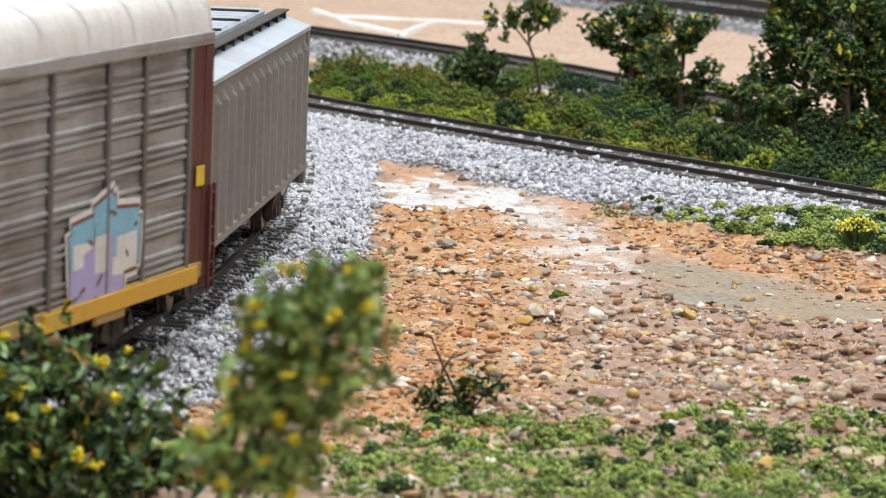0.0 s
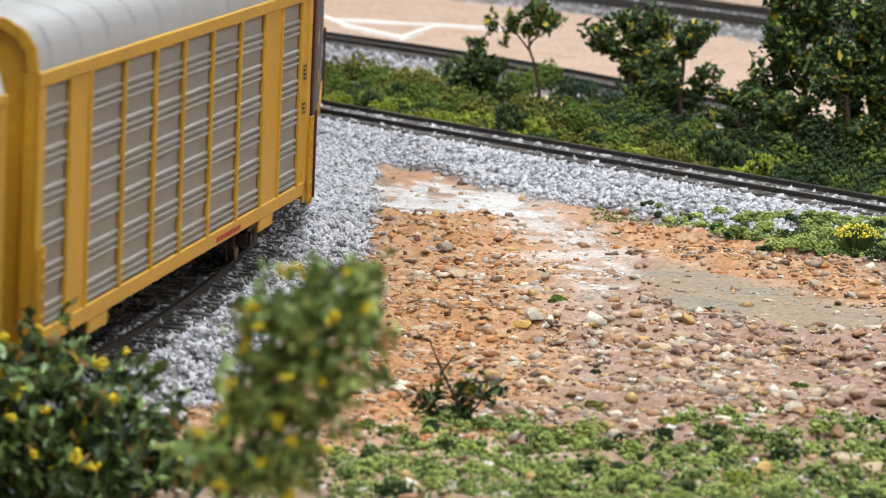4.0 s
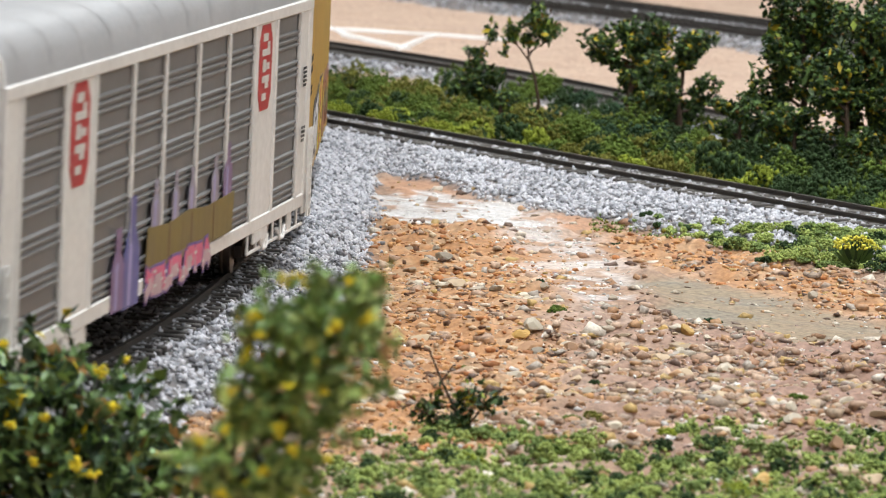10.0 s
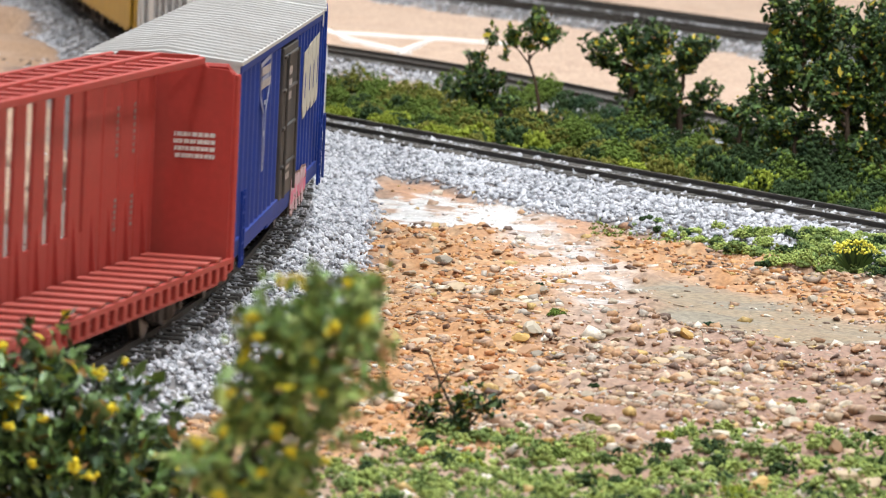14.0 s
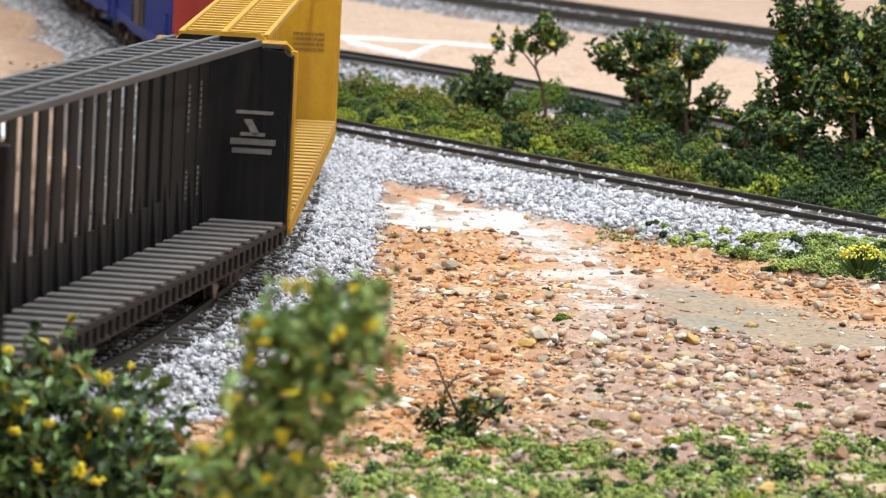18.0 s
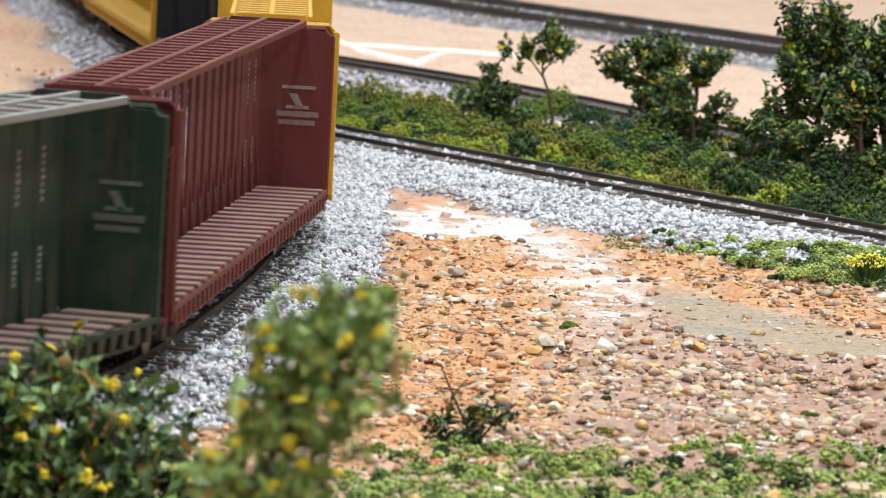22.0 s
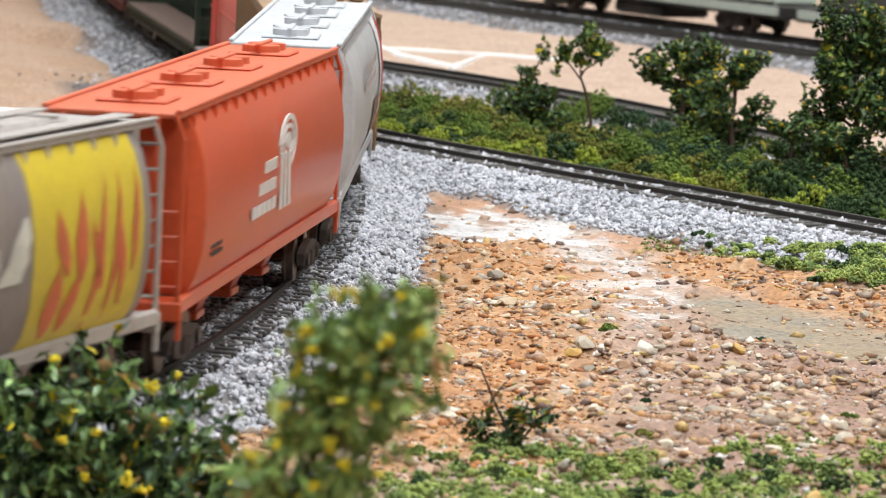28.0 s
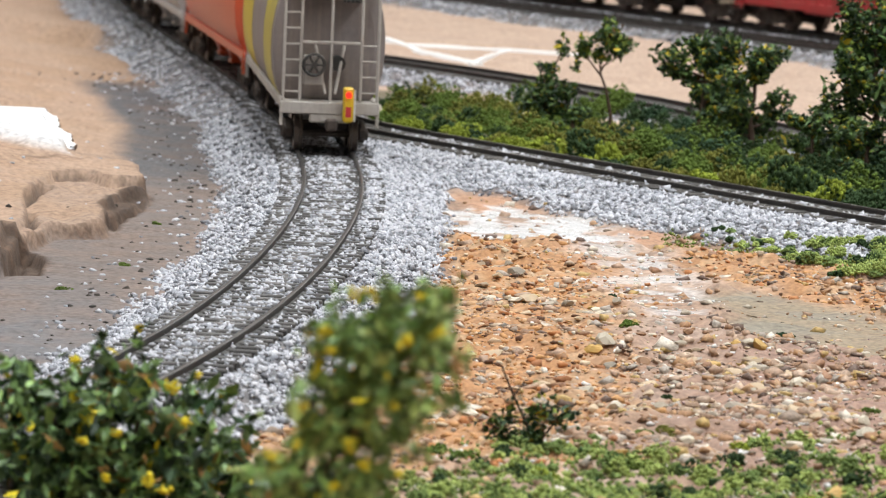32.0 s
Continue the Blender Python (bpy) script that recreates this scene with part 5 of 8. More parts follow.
roof_pale = paint("pale_roof", (0.66, 0.64, 0.62), 0.55, 0.12, 0.25, (0.4, 0.25, 0.16))
roof_grey = paint("grey_roof", (0.38, 0.385, 0.40), 0.45, 0.08, 0.05)
roof_cool = paint("cool_grey_roof", (0.52, 0.53, 0.57), 0.55, 0.12, 0.2, (0.4, 0.3, 0.22))
white_paint = paint("off_white_paint", (0.84, 0.83, 0.81), 0.45, 0.08, 0.05)
blue = paint("deep_blue_paint", (0.010, 0.040, 0.27), 0.6, 0.05, 0.3, (0.02, 0.025, 0.07), spec=0.2)
door_dark = paint("grey_door", (0.035, 0.033, 0.033), 0.6, 0.4, 0.4)
roof_white = paint("white_box_roof", (0.54, 0.53, 0.525), 0.6, 0.15, 0.1, (0.5, 0.4, 0.3))

hopper_grey = paint("grey_hopper_paint", (0.24, 0.235, 0.225), 0.55, 0.25, 0.25)
hopper_blue_roof = paint("blue_grey_roof", (0.40, 0.45, 0.52), 0.5, 0.2, 0.1)
c = ribbed_hopper("dusty grey ribbed covered hopper with a blue-grey roof", 105, hopper_grey, hopper_blue_roof, BLACK)
MOVES.append((c, -222, 105))

c = auto_rack("weathered silver auto carrier with maroon frame and bright graffiti", 160.6, [-122, -89, -66, -33, 0, 32, 64, 96, 118, 146], maroon, alloy, roof_pale, tan_sill, maroon, wide=(152.05,), post_m=post_grey, plate_m=alloy, arch_m=roof_pale)
part("yellow_sill", M().box(60, 152, -18.9, -18.5, 10.6, 14.2, 0.15), yellow, c, "faded yellow lower sill")
part("red_square", M().box(-64, -33.8, -18.45, -18.2, 33.5, 46.5, 0.1), S["red"], c, "red square emblem with white marks")
marks(c, -60, -38, 37, 43, -18.46, 1, WHITE, "", 3)
spray(c, -26, 36, 15, 28.5, -18.3, [S["yellow"], S["lime"], S["lime"]], S["black"], 6, 11, label="lime and pink spray-painted piece", cloud=S["pink"], fat=0.42, taper=0.3)
spray(c, 76, 114, 15.5, 31, -18.3, [S["lilac"], S["lilac"], S["white"], S["sky"], S["sky"]], S["brown"], 3, 5, label="blue and white spray-painted piece", rim=S["white"], fat=0.55, taper=0.35)
part("data_plate", M().box(150, 155, -18.75, -18.45, 30, 34, 0.1), S["yellow"], c)
MOVES.append((c, 0, 160.6))

c = auto_rack("clean yellow auto carrier with grey louvred sides", 155, [-128, -110, -77, -45, -14, 19, 54, 86, 110, 139], yellow, grey_panel, roof_grey, yellow, yellow, wide=(98, -119, 145.75))
marks(c, 143, 147, 31, 34, -18.45, 3, INK, "", 8)
marks(c, 143, 147, 39, 43, -18.45, 4, INK, "", 18)
marks(c, 30, 60, 11.8, 13.6, -18.45, 1, S["red"], "", 9)
MOVES.append((c, 334.2, 155))

c = joined_rack("mustard yellow smooth-sided auto carrier with blue graffiti, front half", 141, -141, 116, True, False, mustard, roof_cool, 1)
spray(c, 27, 84, 17.0, 34, -17.45, [S["blue"], S["cobalt"]], S["black"], 5, 2, "SEVER", -0.35, "blue spray-painted word with yellow base", fat=0.34)
for i in range(5):
    part("spray_base", M().add(*plate([(29 + i * 11.4, 12.4 - i * 0.2), (36 + i * 11.4, 13 - i * 0.2), (38 + i * 11.4, 17 - i * 0.2), (28 + i * 11.4, 17 - i * 0.2)], -17.45, 0.3)), S["yellow"], c)
spray(c, -36, 4, 13, 28, -17.45, [S["grey"], S["rose"], S["grey"]], S["brown"], 4, 21, label="grey and pink spray-painted piece", rim=S["white"], fat=0.42)
spray(c, -95, -44, 14, 24, -17.45, [S["lilac"], S["sky"], S["sky"]], S["black"], 5, 9, label="pale blue spray-painted piece", rim=S["white"], fat=0.5, taper=0.15)
MOVES.append((c, 655.6, 141))

c = joined_rack("mustard yellow smooth-sided auto carrier with mixed graffiti, rear half", 126.6, -100, 126.6, False, True, mustard, roof_cool, 2)
spray(c, -30, 16, 11.5, 24, -17.45, [S["white"], S["white"]], S["black"], 3, 31, sag=0.4, label="black and white spray-painted piece", rim=S["black"], fat=0.34)
spray(c, 22, 52, 12, 27, -17.45, [S["yellow"], S["red"]], S["black"], 3, 4, label="yellow and red spray-painted piece", fat=0.75, by_height=False)
spray(c, 57, 122, 11.5, 27, -17.45, [S["rust"], S["clay"], S["olive"], S["yellow"], S["rust"]], S["brown"], 6, 14, label="rusty brown spray-painted piece", cloud=S["clay"], fat=0.3)
marks(c, -70, -52, 36.5, 42, -17.45, 2, INK, "", 3)
marks(c, -62, -52, 31, 34, -17.45, 2, INK, "", 4)
MOVES.append((c, 950.0, 126.6))

end_yellow = paint("bright_end_yellow", (0.82, 0.54, 0.02), 0.5, 0.08, 0.05)
c = auto_rack("white auto carrier with dark louvres, red emblems and a yellow end", 161.9, [-149, -113, -87, -51, -19, 17, 52, 84, 112, 145], white_paint, dark_panel, roof_grey, white_paint, end_yellow, wide=(-100, 98, 152.2, -154.2), skirt=True, low_end_m=white_paint)
for x in (-100, 98):
    e = part("red_emblem", M().add(*plate([(x - 5, 57.5), (x + 5, 57.5), (x + 8, 54), (x + 8, 42), (x + 5, 38.4), (x - 5, 38.4), (x - 8, 42), (x - 8, 54)], -18.12, 0.15)), S["red"], c, "red eight-sided emblem with white marks")
    mk = M()
    for dx, z0, dz, w2 in ((-1.5, 40.6, 1.6, 5), (1.5, 43.2, 1.4, 4), (0, 44.6, 1.5, 9), (-2, 47, 2.8, 4), (2.5, 47.4, 1.5, 4), (0, 50.6, 1.5, 10), (3, 52, 1.6, 3), (-1, 53.8, 1.8, 6)):
        mk.add(*plate([(x + dx - w2 / 2, z0), (x + dx + w2 / 2, z0), (x + dx + w2 / 2, z0 + dz), (x + dx - w2 / 2, z0 + dz)], -18.28, 0.08))
    part("emblem_mark", mk, WHITE, e)
crate = part("painted_crate", M().add(*plate([(-36, 14.6), (60, 15), (62, 23.5), (30, 23.0), (10, 24.2), (-12, 23.4), (-34, 24.4)], -18.62, 0.1)), paint("painted_ochre", (0.23, 0.17, 0.045), 0.6, 0.4, 0.3, (0.1, 0.06, 0.03)), c, "olive brown painted crate")
for x in (-12, 12, 37):
    part("crate_seam", M().add(*plate([(x, 14.8), (x + 0.5, 14.8), (x + 0.7, 23.4), (x + 0.2, 23.4)], -18.74, 0.06)), S["brown"], crate)
bottle_m = {k: flat("bottle_" + k, q) for k, q in dict(pale=(0.36, 0.33, 0.42), blue=(0.13, 0.13, 0.36), violet=(0.24, 0.15, 0.3)).items()}
for x, zb, zt, w2, k in ((-62, 11, 27, 6, "violet"), (-49, 10.5, 32, 7.5, "blue"), (-26, 23, 33.5, 4.4, "pale"), (-5, 23, 33.5, 3.6, "pale"), (13, 23, 32.5, 4, "pale"), (39, 23, 33, 4, "pale"), (54, 22.5, 34.5, 5, "violet")):
    h = zt - zb
    bt = tagged(part("painted_bottle", M().add(*plate([(x - w2, zb), (x + w2, zb), (x + w2, zb + h * 0.5), (x + w2 * 0.4, zb + h * 0.72), (x + w2 * 0.42, zt), (x - w2 * 0.42, zt), (x - w2 * 0.4, zb + h * 0.72), (x - w2, zb + h * 0.5)], -18.5, 0.1)), bottle_m[k], c, "lilac spray-painted bottle"), kind="stuff")
    part("bottle_shine", M().add(*plate([(x - w2 * 0.5, zb + 0.5), (x - w2 * 0.1, zb + 0.5), (x, zb + h * 0.6), (x - w2 * 0.4, zb + h * 0.55)], -18.62, 0.05)), S["lilac"], bt)
spray(c, -36, 34, 11.0, 15.4, -18.75, [S["rose"], S["pink"]], S["purple"], 8, 44, label="pink spray-painted line", cloud=S["purple"], fat=0.3)
marks(c, 150, 155, 27, 31, -18.45, 4, INK, "", 12)
marks(c, 150, 155, 40, 45, -18.45, 5, INK, "", 13)
sign = part("end_notice", M().box(-162.3, -162.0, -10.2, -5.8, 51.5, 57.5, 0.1), WHITE, c)
marks_end(sign, -162.3, -9.6, -6.4, 52.2, 57, 5, INK, 2)
for sd in (-1, 1):
    for x in (105, 128, -105, -128):
        part("rope_ring", M().tube([(x - 5, sd * 18, 9.4), (x - 2.4, sd * 18.2, 6.8), (x + 2.4, sd * 18.2, 6.8), (x + 5, sd * 18, 9.4)], 0.5, 6), white_paint, c)
MOVES.append((c, 1215.1, 161.9))

c = box_car("deep blue ribbed box car with a white roof and patchy graffiti", 97, (-17, 17), blue, blue, roof_white)
spray(c, 34, 76, 9, 16.5, -17.1, [S["mint"], S["mint"], S["cream"]], S["olive"], 4, 61, label="pale green spray-painted piece", cloud=S["mint"], fat=0.4)
part("faded_patch", M().add(*plate([(-42, 49), (-30, 50.5), (-28, 32), (-33, 26), (-37, 31), (-35, 34), (-41, 36)], -16.75, 0.2)), S["cream"], c)
part("rust_patch", M().add(*plate([(-28, 36), (-20, 36), (-20, 32), (-24, 31), (-28, 32)], -16.75, 0.2)), S["rust"], c)
part("dark_patch", M().add(*plate([(-46, 30), (-22, 28), (-24, 21), (-44, 22)], -16.72, 0.18)), S["purple"], c)
for i in range(4):
    part("white_letter", M().add(*plate([(48 + i * 10, 41.5), (50.2 + i * 10, 41.2), (50.6 + i * 10, 47.4), (48.2 + i * 10, 47.6)], -16.8, 0.15)), S["cream"], c)
marks(c, -12, -6, 38, 47, -17.25, 3, S["grey"], "", 5)
MOVES.append((c, 1550.8, 96))

c = box_car("blue ribbed box car with a dark door and pale block graffiti", 105.8, (-5, 33), blue, door_dark, roof_white)
for a, b, z0, z1 in ((54, 66, 28.5, 46), (66.6, 77, 29.5, 47), (77.6, 88, 29.5, 47.6), (88.6, 98, 30, 48)):
    part("block_shape", M().add(*plate([(a, z0 + 3), (a + 2, z0), (b - 2, z0 + 0.6), (b, z0 + 2.4), (b - 0.6, z1 - 0.4), (a + 1, z1 - 1)], -16.75, 0.15)), S["cream"], c, "cream painted block shape")
    part("block_gap", M().add(*plate([(a + 4.4, z0 + 5), (a + 6, z0 + 5), (a + 6.4, z1 - 7), (a + 4.6, z1 - 6)], -16.92, 0.05)), blue, c)
spray(c, 26, 68, 8.4, 15.5, -17.1, [S["rose"], S["pink"], S["rose"]], S["brown"], 5, 72, label="pink spray-painted piece", fat=0.38)
em = M()
for sg in ((-60, 49, -36, 50), (-60, 49, -58, 42), (-36, 50, -38, 42.5), (-58, 42, -50, 38), (-38, 42.5, -45, 38), (-50, 38, -49, 25), (-45, 38, -46, 25), (-49, 25, -46, 25), (-56, 45.5, -40, 46), (-49, 40, -46, 40), (-49, 33, -46, 33)):
    stroke(em, *sg, 1.0, -16.75, 0.12)
tagged(part("faded_emblem", em, paint("faded_white", (0.30, 0.33, 0.48), 0.6), c, "faded pale outline emblem"), kind="stuff")
marks(c, -58, -37, 43, 49, -16.9, 2, S["grey"], "", 6)
marks(c, 6, 16, 36, 45, -17.25, 3, S["grey"], "", 7)
marks(c, 2, 18, 17, 22, -17.25, 2, S["grey"], "", 17)
MOVES.append((c, 1752.7, 105.8))

red_cb = paint("brick_red_paint", (0.42, 0.045, 0.035), 0.55, 0.12, 0.2, (0.25, 0.05, 0.03))
red_deck = paint("red_deck", (0.45, 0.07, 0.05), 0.6, 0.25, 0.0)
yel_cb = paint("golden_yellow_paint", (0.55, 0.305, 0.013), 0.5, 0.2, 0.35, (0.4, 0.18, 0.01))
yel_deck = paint("yellow_deck", (0.50, 0.29, 0.045), 0.6, 0.2, 0.0)
blk_cb = paint("black_car_paint", (0.009, 0.009, 0.011), 0.6, 0.05, 0.15, (0.09, 0.07, 0.06), spec=0.2)
blk_deck = paint("dusty_black_deck", (0.10, 0.09, 0.088), 0.7, 0.4, 0.0)
mar_cb = paint("oxide_maroon_paint", (0.115, 0.024, 0.022), 0.6, 0.12, 0.2, (0.2, 0.08, 0.06), spec=0.25)
mar_deck = paint("maroon_deck", (0.19, 0.09, 0.078), 0.7, 0.4, 0.0)
grn_cb = paint("dark_green_paint", (0.013, 0.032, 0.02), 0.6, 0.3, 0.35, (0.10, 0.05, 0.03), spec=0.2)
grn_deck = paint("worn_green_deck", (0.17, 0.11, 0.09), 0.75, 0.4, 0.0)
smudge = shade("faded_marking", (0.33, 0.19, 0.03), 0.6, var=0.4, size=1.0)
dark_top = paint("dark_top_grid", (0.07, 0.072, 0.08), 0.5, 0.2, 0.0)
dusty_top = paint("dusty_top_grid", (0.22, 0.22, 0.215), 0.7, 0.3, 0.0)
SPINE = [("red centre-beam lumber car, empty, with ribbed spine", 134.9, 1976.3, red_cb, red_deck, WHITE, ((-90, 80), 5, (22, 51))),
         ("golden yellow centre-beam lumber car, empty", 142.9, 2258.1, yel_cb, yel_deck, INK, ((0, 0),)),
         ("black centre-beam lumber car, empty, with dusty deck", 137.5, 2555.8, blk_cb, blk_deck, WHITE, ((-110, 86), 4.8, (22, 51))),
         ("bright yellow centre-beam lumber car, empty", 135.2, 2842.8, yel_cb, yel_deck, INK, ((-100, 94), 4.6, (24, 41.5))),
         ("maroon centre-beam lumber car, empty, with worn deck", 135.4, 3125.1, mar_cb, mar_deck, WHITE, ((-110, 84), 6.4, (19, 51.5))),
         ("dark green weathered centre-beam lumber car, empty", 137.8, 3407.9, grn_cb, grn_deck, WHITE, ((-110, 78), 4.8, (26, 51.5)))]
for i, (lab, half, front, bm_, dm, mk, sl) in enumerate(SPINE):
    c = center_beam(lab, half, bm_, dm, {2: dark_top, 5: dusty_top}.get(i, bm_), mk, *sl)
    xf = half - 3.05
    if i in (2, 4, 5):
        q = M()
        q.box(xf - 0.1, xf, -13.6, -5, 37.6, 38.4)
        for k in range(22):
            q.box(xf - 0.1, xf, -14.4 + k * 0.48, -14.05 + k * 0.48, 30.6, 32.0)
            q.box(xf - 0.1, xf, -13.6 + k * 0.42, -13.3 + k * 0.42, 28.6, 29.8)
        q.box(xf - 0.1, xf, -11.9, -6.2, 32.6, 33.4)
        v = [(xf - a, y, z) for a in (0.0, 0.1) for y, z in ((-10.8, 32.8), (-9.0, 32.8), (-6.8, 36.4), (-8.8, 36.4))]
        q.add(v, [(0, 1, 2, 3), (4, 5, 6, 7), (0, 1, 5, 4), (1, 2, 6, 5), (2, 3, 7, 6), (3, 0, 4, 7)])
        part("emblem", q, shade("worn_emblem_%d" % i, ((0.26, 0.25, 0.24), (0.30, 0.22, 0.2), (0.13, 0.14, 0.12))[(i - 2) // 2 if i != 5 else 2], 0.6, var=0.4, size=1.2), c, "worn pale diagonal emblem on the bulkhead")
    else:
        marks_end(c, xf, -13, -4, 33, 39, 4, smudge if mk is INK else mk, 20 + i)
    faint = shade("faded_lettering_%d" % i, (0.34, 0.31, 0.29) if i != 1 and i != 3 else (0.2, 0.12, 0.03), 0.6, var=0.4, size=1.0)
    for x in (half - 34, half - 21):
        marks(c, x - 1.6, x, 20, 27, -0.45, 6, faint, "", 30 + i)
        marks(c, x - 1.4, x, 35, 46, -0.45, 8, faint, "", 33 + i)
    MOVES.append((c, front, half))

coral = paint("coral_red_paint", (0.57, 0.085, 0.065), 0.5, 0.1, 0.08, (0.35, 0.1, 0.06))
coral_light = paint("coral_hood_paint", (0.62, 0.12, 0.095), 0.42, 0.12, 0.05, (0.4, 0.2, 0.1))
c = coil_car("coral red steel-coil car with a rounded hood and grey walkways", 78, coral, coral_light, paint("grey_walkway", (0.24, 0.22, 0.22), 0.7, 0.2))
MOVES.append((c, 3695.4, 76))

rust = paint("rusty_brown_paint", (0.23, 0.125, 0.055), 0.65, 0.45, 0.4, (0.12, 0.06, 0.03))
rust_roof = paint("dusty_brown_roof", (0.42, 0.27, 0.16), 0.7, 0.35)
c = ribbed_hopper("dusty brown ribbed covered hopper with yellow reflectors", 109, rust, rust_roof, rust, S["yellow"], 16)
marks(c, -40, 20, 28, 40, -16.9, 4, shade("sooty_mark", (0.15, 0.08, 0.035), 0.7, var=0.4, size=1.0), "", 8)
MOVES.append((c, 3852.7, 109))

def shell_y(z):
    return -1.012 * float(np.interp(z, [15.5, 19, 24, 30, 36, 42, 47, 50.4], [13.6, 15.6, 16.9, 17.4, 17.3, 16.5, 15.0, 13.0]))


def ribbon(m, zs, left, right, lift=0.12):
    """A painted shape on a rounded shell, between two edges given by height."""
    k = len(zs)
    m.add([(left(z), shell_y(z) - lift, z) for z in zs] + [(right(z), shell_y(z) - lift, z) for z in zs], [(q, q + 1, k + q + 1, k + q) for q in range(k - 1)])
    return m


silver = paint("silver_grey_paint", (0.50, 0.50, 0.51), 0.4, 0.15, 0.15)
c = curved_hopper("silver grey curved-side hopper with a red and white swoosh", 106, silver, silver, paint("pale_grey_roof", (0.56, 0.58, 0.61), 0.5, 0.12), "round",
                  bands=())
zs = np.linspace(16, 50, 18)
part("white_swoosh", ribbon(M(), zs, lambda z: 62 + 8 * math.sin((z - 22) / 9.0), lambda z: 91.5), S["white"], c, "white painted swoosh")
part("red_swoosh", ribbon(M(), np.linspace(16, 49, 16), lambda z: 79 + 0.010 * (z - 24) ** 2, lambda z: 92, 0.2), S["red"], c, "red painted swoosh")
marks(c, -40, 30, 36, 44, -17.75, 2, S["grey"], "", 3)
part("painted_landscape", ribbon(M(), np.linspace(15.8, 29.5, 8), lambda z: 30 + 5 * math.sin(z), lambda z: 74 - 0.2 * (z - 16) + 2 * math.sin(z * 1.7), 0.16), shade("painted_earth", (0.17, 0.10, 0.065), 0.6, var=0.4, size=2, tint=(0.40, 0.20, 0.04), tint_size=7, tint_amount=0.8, streak=(0.05, 0.05, 0.06), streak_amount=0.5), c, "brown painted landscape patch")
MOVES.append((c, 4080.4, 106))

orange = paint("red_orange_paint", (0.60, 0.085, 0.025), 0.35, 0.08, 0.08, (0.4, 0.12, 0.05))
orange_roof = paint("red_orange_roof", (0.66, 0.14, 0.06), 0.45, 0.08, 0.0)
c = curved_hopper("bright red-orange curved-side covered hopper with a white emblem", 112.5, orange, orange, orange_roof, "round")
em = M()
for r0, r1 in ((6.0, 4.8), (4.0, 3.0), (2.0, 0.0)):
    for k in range(14):
        a, b = math.pi * (1.5 + k / 8.0), math.pi * (1.5 + (k + 1) / 8.0)
        em.add(*plate([(8 + r1 * math.cos(a) * 2.1, 38 + r1 * math.sin(a)), (8 + r0 * math.cos(a) * 2.1, 38 + r0 * math.sin(a)), (8 + r0 * math.cos(b) * 2.1, 38 + r0 * math.sin(b)), (8 + r1 * math.cos(b) * 2.1, 38 + r1 * math.sin(b))], -17.15, 0.3))
for k in range(3):
    em.add(*plate([(-3 + k * 6, 24), (0.6 + k * 6, 24), (0 + k * 5, 36), (-3 + k * 5, 36)], -17.35, 0.25))
for k, (a, b) in enumerate(((-26, -9), (-33, -9), (-42, -8))):
    for q in range(5):
        u, v = a + (b - a) * q / 5, a + (b - a) * (q + 0.82) / 5
        em.add(*plate([(u, 33.6 - k * 4.2), (v, 33.6 - k * 4.2), (v, 36 - k * 4.2), (u, 36 - k * 4.2)], -17.45, 0.2))
part("round_emblem", em, WHITE, c, "white ringed emblem with three lines")
marks(c, -90, -76, 22, 25, -16.9, 2, INK, "", 3)
MOVES.append((c, 4302.4, 112.5))

dusty = paint("dusty_grey_paint", (0.235, 0.20, 0.19), 0.55, 0.4, 0.35, (0.40, 0.33, 0.27))
dusty_frame = paint("pale_grey_frame", (0.47, 0.43, 0.39), 0.6, 0.3, 0.2)
band_y = paint("mustard_band", (0.52, 0.42, 0.045), 0.5, 0.3, 0.25)
flame_y = paint("bright_yellow_band", (0.66, 0.50, 0.03), 0.5, 0.15, 0.1)
c = curved_hopper("dusty grey curved-side hopper with yellow bands and red flames", 102, dusty, dusty_frame, paint("pale_dusty_roof", (0.42, 0.38, 0.355), 0.65, 0.2), "trough",
                  bands=((-84, -42, band_y), (26, 84, flame_y)))
fl = M()


for x, za, zb, wd, lean in ((36, 17.5, 31, 8, 3), (43, 28, 41, 6, -5), (44, 18, 29, 6.5, 6), (50, 26, 43, 6.5, 1), (57, 17, 46, 3.6, 7), (62, 24, 38, 4.5, -6), (67, 18, 47, 3.2, 5), (74, 20, 40, 3.4, -4), (78, 26, 46, 3, 3)):
    u = lambda z: (z - za) / (zb - za)
    ribbon(fl, np.linspace(za, zb, 9), lambda z: x + lean * u(z) + 0.4 * math.sin(z * 0.5) - wd / 2 * math.sin(math.pi * min(u(z) + 0.08, 1)), lambda z: x + lean * u(z) + 0.4 * math.sin(z * 0.5) + wd / 2 * math.sin(math.pi * min(u(z) + 0.08, 1)))
part("red_flames", fl, flat("flame_red", (0.62, 0.13, 0.04)), c, "orange-red painted flames")
wm = M()
for za, zb, xa, w0, w1, lean in ((18, 27, -27, 4, 6, 7), (19.5, 28.5, -15, 5, 4, 6), (21, 28, -5, 7, 2, 5), (29, 34.5, -22, 6, 5, 4), (29.2, 35, -12, 5, 6, 4), (29.5, 35.5, -2, 6, 4, 5), (29, 40, 8, 9, 0.6, 13)):
    u = lambda z: (z - za) / (zb - za)
    ribbon(wm, np.linspace(za, zb, 7), lambda z: xa + lean * u(z) + 0.8 * math.sin(z), lambda z: xa + lean * u(z) + 2.2 + w0 + (w1 - w0) * u(z) ** 2 + 0.8 * math.sin(z * 1.4))
tagged(part("white_emblem", wm, S["cream"], c, "white block emblem with dark edge"), kind="stuff")
m = M()
